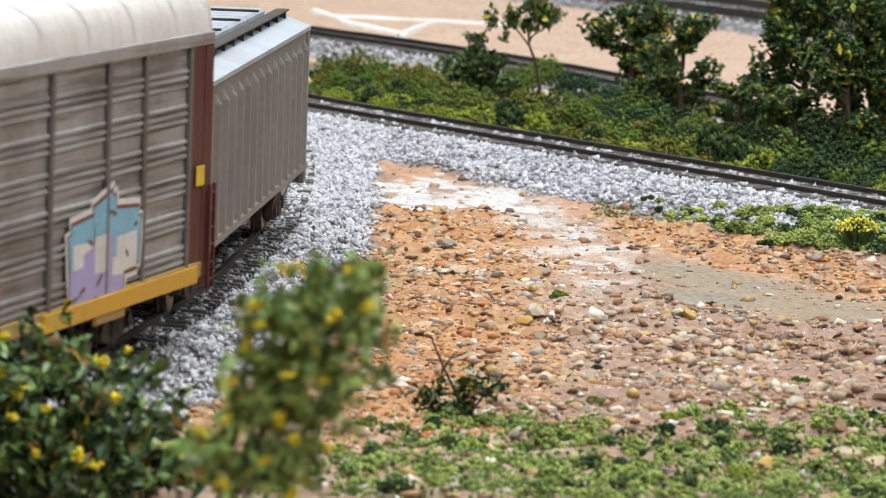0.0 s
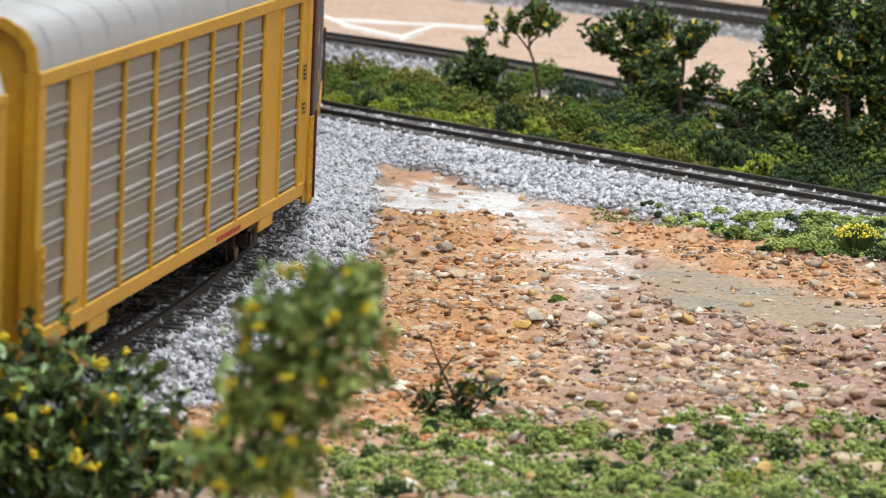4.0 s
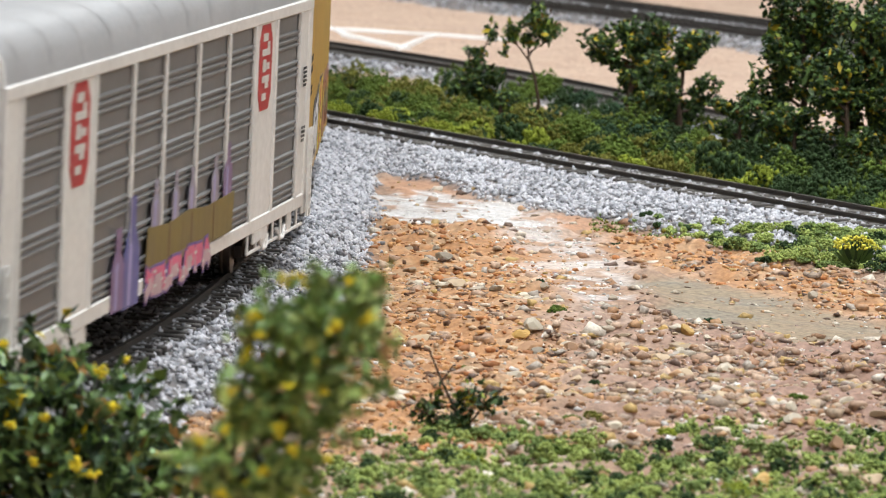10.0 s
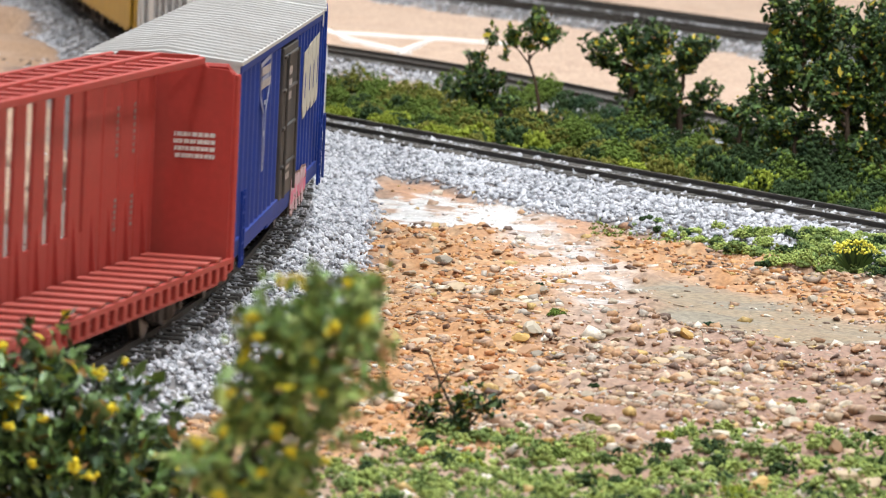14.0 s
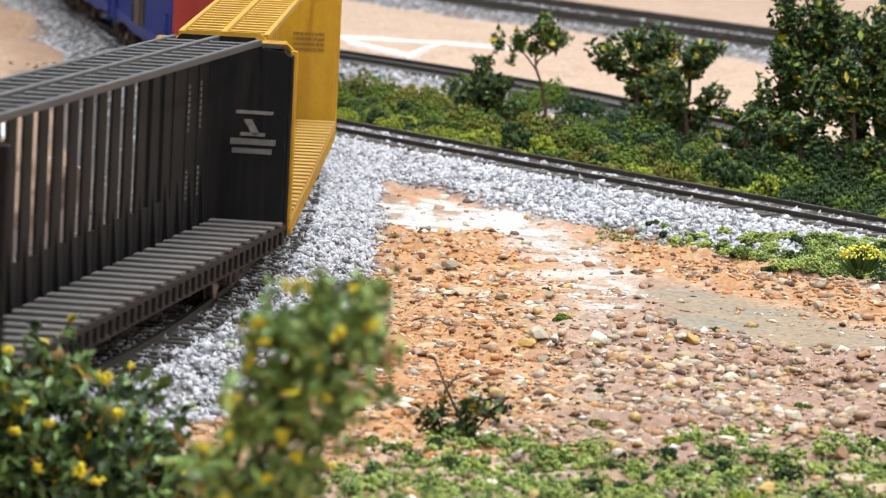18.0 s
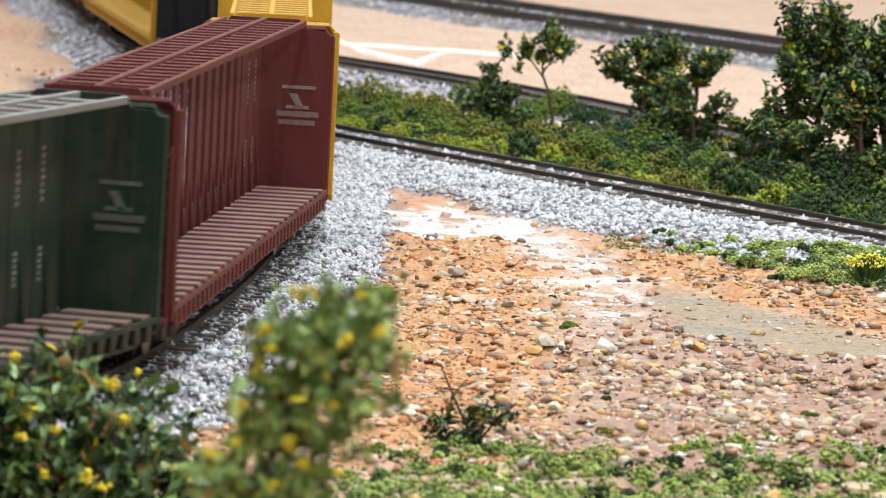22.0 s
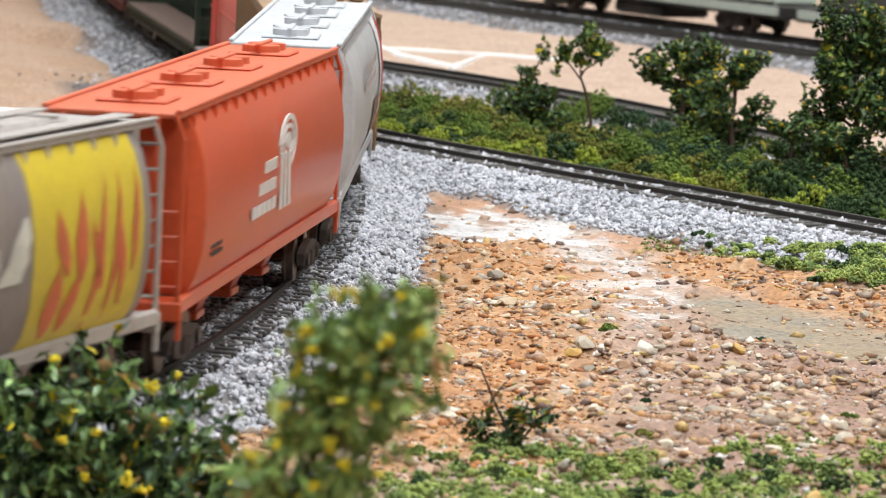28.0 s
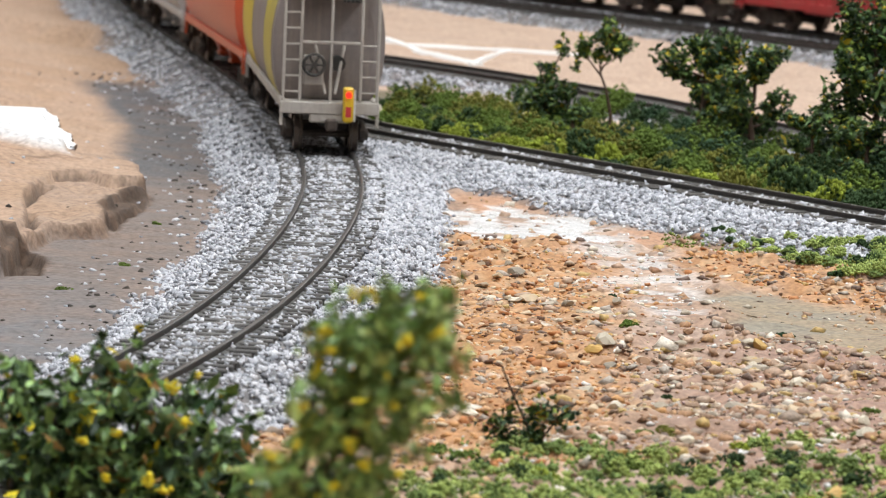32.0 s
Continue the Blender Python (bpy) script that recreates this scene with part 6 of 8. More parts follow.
for k, z in enumerate((38, 35, 27)):
    a = -72 + k * 3
    m.add([(a, shell_y(z) - 0.1, z), (a + 24, shell_y(z) - 0.1, z), (a + 24, shell_y(z + 1.3) - 0.1, z + 1.3), (a, shell_y(z + 1.3) - 0.1, z + 1.3)], [(0, 1, 2, 3)])
part("lettering", m, paint("faded_orange", (0.42, 0.24, 0.05), 0.6), c)
marks_end(c, -100.5, -9.5, -3.0, 45.5, 49, 2, INK, 5)
lamp = part("tail_device", M().box(-106.5, -103, -7.0, -3.8, 9.8, 20.5, 0.6), shade("signal_yellow", (0.72, 0.48, 0.02), 0.4, var=0.1, size=1), c, "small yellow end-of-train lamp box")
part("tail_lamp", M().disc(-106.8, -5.4, 18.2, 1.0, 0.9, "x", 14), shade("red_glow", (0.8, 0.02, 0.012), 0.3, var=0, bump=0, emit=1.6), lamp, "lit red tail lamp")
part("tail_label", M().box(-106.7, -106.45, -6.3, -4.6, 11.4, 14.6, 0.1), S["red"], lamp)
part("tail_bracket", M().tube([(-106, -7.3, 10.2), (-106, -7.3, 19.8)], 0.3, 6), WHITE, lamp)
MOVES.append((c, 4542.1, 102))

# ---- the second train on the far yard track ----
FAR_SPEED = 115.0


def engine(label, half, body_m, stripe_m):
    car = tagged(new("diesel_locomotive"), label, "locomotive", "vehicles of the far train")
    part("frame", M().box(-half, half, -17, 17, 9, 15, 0.5), BLACK, car)
    part("long_hood", M().box(-half + 12, half - 52, -11, 11, 15, 45, 1.2), body_m, car)
    part("cab", M().box(half - 50, half - 26, -16, 16, 15, 52, 1.5), body_m, car)
    part("nose", M().box(half - 26, half - 8, -9, 9, 15, 33, 1.5), body_m, car)
    part("fuel_tank", M().box(-22, 22, -14, 14, 2.5, 9, 1.5), BLACK, car)
    for sd in (-1, 1):
        part("frame_stripe", M().box(-half + 2, half - 2, *sorted((sd * 17.0, sd * 17.3)), 10.5, 14.5, 0.1), stripe_m, car)
        rl = M().tube([(-half + 6, sd * 16.4, 25), (half - 54, sd * 16.4, 25)], 0.4, 6)
        for x in np.linspace(-half + 6, half - 54, 9):
            rl.tube([(x, sd * 16.4, 15), (x, sd * 16.4, 25)], 0.35, 5)
        part("handrail", rl, WHITE, car)
        part("cab_window", M().box(half - 46, half - 32, *sorted((sd * 16, sd * 16.2)), 38, 47, 0.1), INK, car)
    running_gear(car, half, half * 0.62)
    return car


eng_green = paint("pale_green_white", (0.55, 0.62, 0.55), 0.5, 0.2)
BMOVES = []
# seconds at which each front passes the origin of the far line
dark_engine = paint("dark_engine", (0.05, 0.055, 0.06), 0.5, 0.2)
BMOVES.append((engine("pale green and black diesel engine on the far yard track", 132, eng_green, eng_green), 26.4, 132))
BMOVES.append((engine("dark second diesel engine with a pale sill on the far track", 132, dark_engine, eng_green), 28.8, 132))
c = ribbed_hopper("short beige ribbed hopper in the far train", 52, paint("beige_paint", (0.4, 0.33, 0.24), 0.6, 0.3), roof_pale, BLACK, None, 8)
BMOVES.append((c, 31.2, 52))
c = box_car("red box car in the far train", 98, (-16, 16), paint("far_red", (0.45, 0.04, 0.04), 0.5, 0.15), paint("far_red_door", (0.4, 0.035, 0.035), 0.5, 0.15), roof_pale)
BMOVES.append((c, 32.2, 98))


def motions():
    steps = [0.5 * i for i in range(65)]
    for car, front, half in MOVES:
        walk(car, [(t, on_track(front, half, t)) for t in steps])
    info = {car: (front, half) for car, front, half in MOVES}
    for t_ob, car, x in BOGIES:
        if car in info:
            front, half = info[car]
            rows = []
            for t in steps[::2]:
                s = float(np.interp(t, CLOCK, RUN)) - front - half
                base = on_track(front, half, t).to_euler().z
                th = main_line.at(s + x)[2]
                d = (float(th) - base + math.pi) % (2 * math.pi) - math.pi
                rows.append((t, pose(x * MM, 0, 0, 0, 0, math.degrees(d))))
            walk(t_ob, rows)
    for car, at_t, half in BMOVES:
        rows = []
        for t in steps[::2]:
            s = half - (t - at_t) * FAR_SPEED
            ax, ay, _ = far_line_b.at(s - half * 0.74)
            bx, by, _ = far_line_b.at(s + half * 0.74)
            rows.append((t, pose(float(ax + bx) / 2 * MM, float(ay + by) / 2 * MM, 0, 0, 0, math.degrees(math.atan2(ay - by, ax - bx)))))
        walk(car, rows)

# ---- loose stone ----
RNG = np.random.RandomState(7)


def scatter(n, x0, x1, y0, y1, weight):
    """Places on the plan, kept by the weight (0 to 1) of their spot."""
    x, y = RNG.uniform(x0, x1, n), RNG.uniform(y0, y1, n)
    keep = RNG.uniform(0, 1, n) < weight(x, y)
    x, y = x[keep], y[keep]
    return np.stack([x, y, height(x, y)], 1)


# darkest tones in these ramps also put shade between stones into colour
BALLAST = shade("ballast_stone", (1, 1, 1), 0.85, var=0.35, size=0.6, ramp=[(0.68, 0.68, 0.74), (0.54, 0.55, 0.60), (0.74, 0.74, 0.78), (0.40, 0.41, 0.45), (0.64, 0.64, 0.69), (0.70, 0.69, 0.73), (0.22, 0.22, 0.24), (0.62, 0.62, 0.67), (0.36, 0.37, 0.40)], island=0.15, bump=0.25, spec=0.3)
SAND = shade("orange_grit", (1, 1, 1), 0.85, var=0.25, size=0.7, bump=0.2, ramp=[(0.56, 0.27, 0.10), (0.62, 0.38, 0.20), (0.50, 0.20, 0.07), (0.66, 0.48, 0.32), (0.36, 0.15, 0.06), (0.60, 0.32, 0.13), (0.13, 0.06, 0.03), (0.58, 0.30, 0.12), (0.66, 0.52, 0.36)])
MIXED = [(0.60, 0.39, 0.26), (0.50, 0.29, 0.17), (0.66, 0.49, 0.34), (0.55, 0.30, 0.15), (0.42, 0.31, 0.23), (0.62, 0.41, 0.28), (0.54, 0.38, 0.27), (0.18, 0.11, 0.08), (0.60, 0.35, 0.18), (0.50, 0.43, 0.36), (0.58, 0.39, 0.14), (0.38, 0.20, 0.11), (0.64, 0.45, 0.32), (0.76, 0.67, 0.56)]
MIX_G = shade("mixed_gravel", (1, 1, 1), 0.65, var=0.5, size=0.8, bump=0.25, ramp=MIXED, island=0.2)
FINE_G = shade("fine_gravel", (1, 1, 1), 0.65, var=0.45, size=0.6, bump=0.2, ramp=MIXED[::-1] + [(0.10, 0.065, 0.05), (0.13, 0.08, 0.06), (0.50, 0.35, 0.36), (0.26, 0.16, 0.13), (0.50, 0.30, 0.17), (0.58, 0.42, 0.32), (0.52, 0.33, 0.24), (0.84, 0.82, 0.80), (0.84, 0.82, 0.80)], island=0.2)
PALE_G = shade("pale_gravel", (0.80, 0.78, 0.76), 0.5, var=0.2, size=0.8, island=0.35, bump=0.2)


def no_rail(d):
    """Keeps stones off the rail heads."""
    out = np.ones(d["near"].shape)
    for k in ("main", "branch", "middle", "fa", "fb"):
        out = out * (abs(abs(d[k]) - 8.25) > 1.3)
    return out


def ballast_weight(x, y):
    d = fields(x, y)
    main = abs(d["main"]) < 15.6
    among = np.where(d["near"] < 7.2, np.where(main, 0.85, 0.4), np.where(d["near"] < 15.6, np.where(main, 0.45, 0.25), 1.0))
    return d["ballast"] * no_rail(d) * among


def lay_ballast():
    spots = [scatter(84000, -150, 5, 700, 1640, ballast_weight), scatter(60000, -20, 180, 1230, 1640, ballast_weight), scatter(42000, -240, 30, 1640, 2420, ballast_weight), scatter(26000, -40, 260, 1640, 2500, ballast_weight)]
    sizes = [RNG.uniform(0.6, 1.1, len(spots[0])), RNG.uniform(0.7, 1.3, len(spots[1])), RNG.uniform(0.7, 1.2, len(spots[2])), RNG.uniform(0.8, 1.3, len(spots[3]))]
    at, size = np.concatenate(spots), np.concatenate(sizes)
    d = fields(at[:, 0], at[:, 1])
    at[:, 2] += np.where(abs(d["main"]) < 15.6, 0.95, np.where(d["near"] < 15.6, 0.0, 0.25))
    v, f = chips(at, size * 0.88, RNG, 0, 0.85, 0.35, (0.5, 1.5))
    tagged(bits("ballast", v, f, BALLAST), "pale grey crushed stone ballast round the tracks", "ballast", kind="stuff")


lay_ballast()


def grit():
    def open_w(x, y):
        d = fields(x, y)
        return d["flat"] * (1 - d["ballast"]) * (1 - 0.9 * d["pool"]) * (1 - 0.75 * d["stream"]) * (1 - 0.75 * d["bare"])

    def sand_w(x, y):
        d = fields(x, y)
        return open_w(x, y) * d["orange"]

    def clump_w(x, y):
        zone = wave(x, y, 20, 51) * 0.9 + wave(x, y, 7, 52) * 0.6 + (1040 - y) / 300 + (x - 40) / 120
        return open_w(x, y) * (0.14 + 0.86 * smooth(-0.15, 0.55, zone)) * (1 - 0.45 * fields(x, y)["orange"]) * (0.25 + 0.75 * smooth(-6, 14, y - np.interp(x, [-30, -7, 6, 21, 40, 49, 73, 103, 200], [815, 830, 876, 902, 894, 876, 906, 914, 926])))

    def pale_w(x, y):
        d = fields(x, y)
        return np.clip(d["stream"] * (0.25 + 0.6 * smooth(1300, 1260, y)) + 0.05 * open_w(x, y) + 0.10 * d["flat"] * smooth(1120, 900, y), 0, 1) * d["flat"] * (1 - d["ballast"] * 0.9)

    for name, n, w, lo, hi, mat, label in (("orange_grit", 24000, sand_w, 0.25, 0.95, SAND, "orange sandy crumbs over the flat ground"), ("mixed_gravel", 32000, clump_w, 0.4, 1.45, MIX_G, "coarse mixed brown, grey and cream gravel"),
                                           ("fine_gravel", 30000, clump_w, 0.25, 0.55, FINE_G, "fine mixed gravel strewn between larger stones"), ("pale_gravel", 11000, pale_w, 0.2, 0.7, PALE_G, "whitish gravel along the dry stream bed")):
        at = np.concatenate([scatter(int(n * 0.62), -45, 160, 800, 1080, w), scatter(int(n * 0.55), -25, 190, 1080, 1420, w)])
        size = lo + (hi - lo) * RNG.uniform(0, 1, len(at)) ** 2.6
        at[:, 2] += size * 0.05
        v, f = chips(at, size, RNG, 1, 0.6, 0.5, (0.5, 1.8))
        tagged(bits(name, v, f, mat), label, "gravel", kind="stuff")
    # loose ballast and dark crumbs on the bare hillside
    edge_w = lambda x, y: (fields(x, y)["main"] > 33) * np.clip(0.03 + 0.6 * smooth(62, 34, fields(x, y)["main"]), 0, 1)
    for name, n, mat, label in (("stray_ballast", 5200, BALLAST, "stray white ballast fallen on the brown hillside"), ("hillside_crumbs", 3600, shade("dark_crumb", (0.07, 0.055, 0.045), 0.8, var=0.3, size=0.6, island=0.6), "dark crumbs of earth on the hillside")):
        at = scatter(n, -260, -50, 900, 1900, edge_w)
        v, f = chips(at, RNG.uniform(0.35, 0.85, len(at)), RNG, 1, 0.7, 0.5)
        tagged(bits(name, v, f, mat), label, "gravel", kind="stuff")


grit()


def stone_mesh(seed, mat):
    r = np.random.RandomState(seed)
    bm = bmesh.new()
    bmesh.ops.create_icosphere(bm, subdivisions=2, radius=1.0)
    for v in bm.verts:
        v.co *= r.uniform(0.86, 1.14)
    dirs = [Vector(r.normal(size=3)).normalized() for _ in range(13)]
    cut = [r.uniform(0.45, 0.85) for _ in dirs]
    for v in bm.verts:
        for d, c in zip(dirs, cut):
            h = v.co.dot(d) - c
            if h > 0:
                v.co -= d * h
        v.co *= MM
    me = bpy.data.meshes.new("stone")
    bm.to_mesh(me)
    bm.free()
    me.materials.append(mat)
    return me


STONE_M = {"ochre": shade("ochre_stone", (0.62, 0.38, 0.10), 0.6, var=0.3, size=1.2, single=0.25, tint=(0.4, 0.2, 0.06), tint_size=3), "tan": shade("tan_stone", (0.58, 0.44, 0.29), 0.7, var=0.3, size=1.2, single=0.35, tint=(0.3, 0.2, 0.13), tint_size=3),
           "grey": shade("grey_stone", (0.46, 0.39, 0.30), 0.7, var=0.3, size=1.2, single=0.4, tint=(0.4, 0.36, 0.3), tint_size=3), "brown": shade("brown_stone", (0.42, 0.23, 0.12), 0.65, var=0.3, size=1.2, single=0.3, tint=(0.45, 0.25, 0.12), tint_size=3),
           "pale": shade("pale_stone", (0.68, 0.60, 0.47), 0.65, var=0.25, size=1.2, single=0.2, tint=(0.45, 0.36, 0.28), tint_size=3)}
STONE_ME = {k: [stone_mesh(i * 7 + j, m) for j in range(3)] for i, (k, m) in enumerate(STONE_M.items())}


def stone(x, y, r, kind, flat_=0.65):
    o = new("stone", RNG.choice(STONE_ME[kind]))
    z = float(height(np.array([x], float), np.array([y], float))[0])
    o.matrix_basis = pose(x * MM, y * MM, (z + r * flat_ * 0.35) * MM, RNG.uniform(-15, 15), RNG.uniform(-15, 15), RNG.uniform(0, 360)) @ Matrix.Diagonal((r * RNG.uniform(0.9, 1.65), r * RNG.uniform(0.7, 1.05), r * flat_, 1))
    return tagged(o, {"ochre": "bright ochre stone lying on the gravel", "tan": "tan weathered stone lying on the sand", "grey": "grey angular stone lying on the sand", "brown": "reddish brown stone lying on the gravel", "pale": "pale cream stone lying on the gravel"}[kind], "stone", "stones on the sandy flat")


for x, y, r, k in ((21, 1213, 2.3, "grey"), (16, 1207, 1.6, "tan"), (28, 1137, 2.2, "grey"), (32, 1134, 1.9, "grey"), (35, 1142, 1.7, "tan"), (13, 1143, 1.8, "grey"), (24, 1146, 1.6, "tan"), (73, 1063, 2.6, "ochre"), (61, 1043, 2.2, "ochre"), (46, 1007, 2.4, "tan"), (69, 1043, 2.0, "brown"),
                   (11, 839, 2.6, "brown"), (37, 959, 2.7, "pale"), (33, 957, 1.8, "tan"), (56, 1006, 2.2, "brown"), (69, 1005, 2.8, "tan"), (30, 1002, 1.7, "brown"), (39, 1058, 3.0, "pale"), (36, 1056, 2.2, "ochre"), (103, 1080, 2.0, "tan"), (110, 1155, 1.8, "grey"),
                   (91, 898, 2.6, "brown"), (58, 1080, 1.7, "brown"), (96, 930, 2.4, "grey"), (76, 866, 2.6, "ochre"), (90, 868, 2.8, "tan")):
    stone(x, y, r, k)
HEAPS = [(17, 1231, 5, 7), (22, 1160, 8, 12), (32, 1137, 8, 9), (40, 1076, 9, 9), (52, 1064, 8, 10), (64, 1044, 9, 12), (70, 1014, 9, 12), (58, 996, 12, 12), (38, 968, 10, 12), (86, 985, 14, 25), (80, 940, 16, 14)]
for _ in range(620):
    if RNG.uniform() < 0.5:
        hx, hy, sx, sy = HEAPS[RNG.randint(len(HEAPS))]
        x, y = RNG.normal(hx, sx), RNG.normal(hy, sy)
    else:
        x, y = RNG.uniform(-10, 140), RNG.uniform(850, 1230)
    if main_line.off(np.array([x]), np.array([y]))[0] > -42 or (1088 < y < 1205 and x > 62):
        continue
    clump = float(wave(np.array([x]), np.array([y]), 13, 57)[0]) + (1050 - y) / 420 + (x - 40) / 160
    if clump < RNG.uniform(-0.8, 0.5):
        continue
    r = 0.9 + 1.7 * RNG.uniform() ** 1.9
    stone(x, y, r, RNG.choice(["tan", "grey", "brown", "pale", "ochre"], p=[0.46, 0.14, 0.19, 0.16, 0.05]), RNG.uniform(0.38, 0.66))

# ---- greenery ----


def leaf_mat(name, c, island=0.5, rough=0.65, spec=0.3):
    return shade(name, c, rough, var=0.25, size=0.8, island=island, bump=0.1, spec=spec)


FOAM = {"bright": leaf_mat("bright_foam", (0.30, 0.36, 0.05), 0.4, 0.95, 0.1), "mid": leaf_mat("green_foam", (0.13, 0.19, 0.04), 0.4, 0.95, 0.1), "dark": leaf_mat("dark_foam", (0.05, 0.085, 0.035), 0.4, 0.95, 0.1), "olive": leaf_mat("olive_foam", (0.20, 0.20, 0.045), 0.4, 0.95, 0.1), "teal": leaf_mat("deep_green_foam", (0.045, 0.085, 0.045), 0.4, 0.95, 0.1)}
LEAF = {"green": leaf_mat("leaf_green", (0.10, 0.175, 0.05), 0.6, 0.5), "dark": leaf_mat("leaf_dark", (0.03, 0.065, 0.024), 0.6, 0.5), "yellow": leaf_mat("leaf_yellow", (0.55, 0.42, 0.03), 0.4), "lime": leaf_mat("leaf_lime", (0.24, 0.32, 0.05), 0.5), "brown": leaf_mat("leaf_brown", (0.22, 0.11, 0.035), 0.5)}
FRESH = {"green": leaf_mat("fresh_green", (0.25, 0.40, 0.11), 0.5, 0.4), "dark": leaf_mat("fresh_dark", (0.165, 0.265, 0.10), 0.6, 0.3), "yellow": leaf_mat("fresh_yellow", (0.84, 0.68, 0.03), 0.25), "lime": leaf_mat("fresh_lime", (0.46, 0.58, 0.18), 0.4, 0.4), "brown": leaf_mat("fresh_brown", (0.42, 0.24, 0.08), 0.4)}
TURF = {"light": leaf_mat("light_turf", (0.38, 0.46, 0.14), 0.35, 0.95, 0.1), "fresh": leaf_mat("fresh_turf", (0.20, 0.275, 0.09), 0.4, 0.95, 0.1)}
BARK = shade("twig_bark", (0.09, 0.055, 0.035), 0.8, var=0.4, size=0.8)


def blob(n, rx, ry, rz, rng, lumps=7):
    """Points over the skins of several rounded lumps heaped on z = 0."""
    c = rng.normal(size=(lumps, 3))
    c /= np.linalg.norm(c, axis=1)[:, None]
    c *= rng.uniform(0.3, 0.7, (lumps, 1))
    c[:, 2] = abs(c[:, 2]) * 0.8 + 0.05
    r = rng.uniform(0.26, 0.5, lumps)
    k = rng.choice(lumps, n, p=r ** 2 / (r ** 2).sum())
    d = rng.normal(size=(n, 3))
    d /= np.linalg.norm(d, axis=1)[:, None]
    p = c[k] + d * (rng.uniform(0.75, 1.08, n) * r[k])[:, None]
    p[:, 2] = abs(p[:, 2])
    return p * np.array([rx, ry, rz])


def foam_mesh(seed, n, size, mat, rx=1.0, rz=0.8):
    rng = np.random.RandomState(seed)
    v, f = chips(blob(n, rx, rx, rz, rng), rng.uniform(0.6, 1.2, n) * size, rng, 0, 1.0, 0.4)
    ob = bits("shrub_mass", v, f, mat)
    me = ob.data
    bpy.data.objects.remove(ob)
    return me


# shrubs of ground foam, unit size, scaled where they stand
SHRUB_ME = {k: [foam_mesh(100 + i * 10 + j, 430, 0.082, m) for j in range(4)] for i, (k, m) in enumerate(FOAM.items())}


def shrub(x, y, r, h, kind, label, group="shrubs between the tracks"):
    o = new("shrub", SHRUB_ME[kind][RNG.randint(4)])
    z = float(height(np.array([x], float), np.array([y], float))[0])
    o.matrix_basis = pose(x * MM, y * MM, (z - 0.3) * MM, 0, 0, RNG.uniform(0, 360)) @ Matrix.Diagonal((r, r, h, 1))
    return tagged(o, label, "shrub", group)


SCRUB = []
LAB = {"bright": "bright yellow-green foam shrub beside the track", "mid": "mid-green foam shrub between the tracks", "dark": "dark green foam shrub in the thicket", "olive": "olive green foam shrub between the tracks", "teal": "deep bluish green foam shrub in the thicket"}
for s in np.arange(6, 640, 7.5):
    for off, r, h, kinds in ((18, 5.5, 5.5, ("bright", "olive", "bright", "mid", "bright")), (27, 6.5, 7, ("bright", "mid", "olive", "bright", "mid")), (38, 8, 9, ("mid", "dark", "olive", "mid", "bright")), (50, 9, 10, ("mid", "dark", "mid", "olive")), (63, 9, 10, ("mid", "dark", "mid", "olive")), (78, 9, 9, ("mid", "teal", "dark", "olive")), (94, 9, 8, ("mid", "dark", "teal", "mid")), (110, 9, 7, ("mid", "dark", "olive")), (128, 9, 7, ("mid", "dark", "teal"))):
        if RNG.uniform() < (0.8 if off < 75 else 0.62):
            x, y, _ = branch_line.at(s + RNG.uniform(-5, 5), off + RNG.uniform(-5, 5))
            d = fields(np.array([float(x)]), np.array([float(y)]))
            if abs(d["main"][0]) > 36 and d["middle"][0] < -15 and -40 < x < 260:
                k = kinds[RNG.randint(len(kinds))]
                if x > 114 and RNG.uniform() < 0.8:
                    k = "dark"
                grow = RNG.uniform(0.55, 1.1) * (1.2 if s > 260 and off > 35 else 1.0)
                if off > 48:
                    SCRUB.append((k, float(x), float(y), r * grow, h * grow * RNG.uniform(0.75, 1.45)))
                else:
                    shrub(float(x), float(y), r * grow, h * grow * RNG.uniform(0.75, 1.45), k, LAB[k])


def far_scrub():
    """The hindmost low growth, one heap a shade."""
    for kind in FOAM:
        vs, fs, o = [], [], 0
        for k, x, y, r, h in SCRUB:
            if k != kind:
                continue
            p = blob(330, r, r, h, RNG) + np.array([x, y, float(height(np.array([x]), np.array([y]))[0]) - 0.3])
            v, f = chips(p, RNG.uniform(0.5, 1.0, len(p)) * 0.09 * r, RNG, 0, 1.0, 0.4)
            vs.append(v)
            fs.append(f + o)
            o += len(v)
        if vs:
            tagged(bits("scrub", np.concatenate(vs), np.concatenate(fs), FOAM[kind]), {"bright": "light green", "mid": "mid-green", "dark": "dark green", "olive": "olive green", "teal": "deep green"}[kind] + " low scrub of foam between the tracks", "scrub", kind="stuff")


far_scrub()


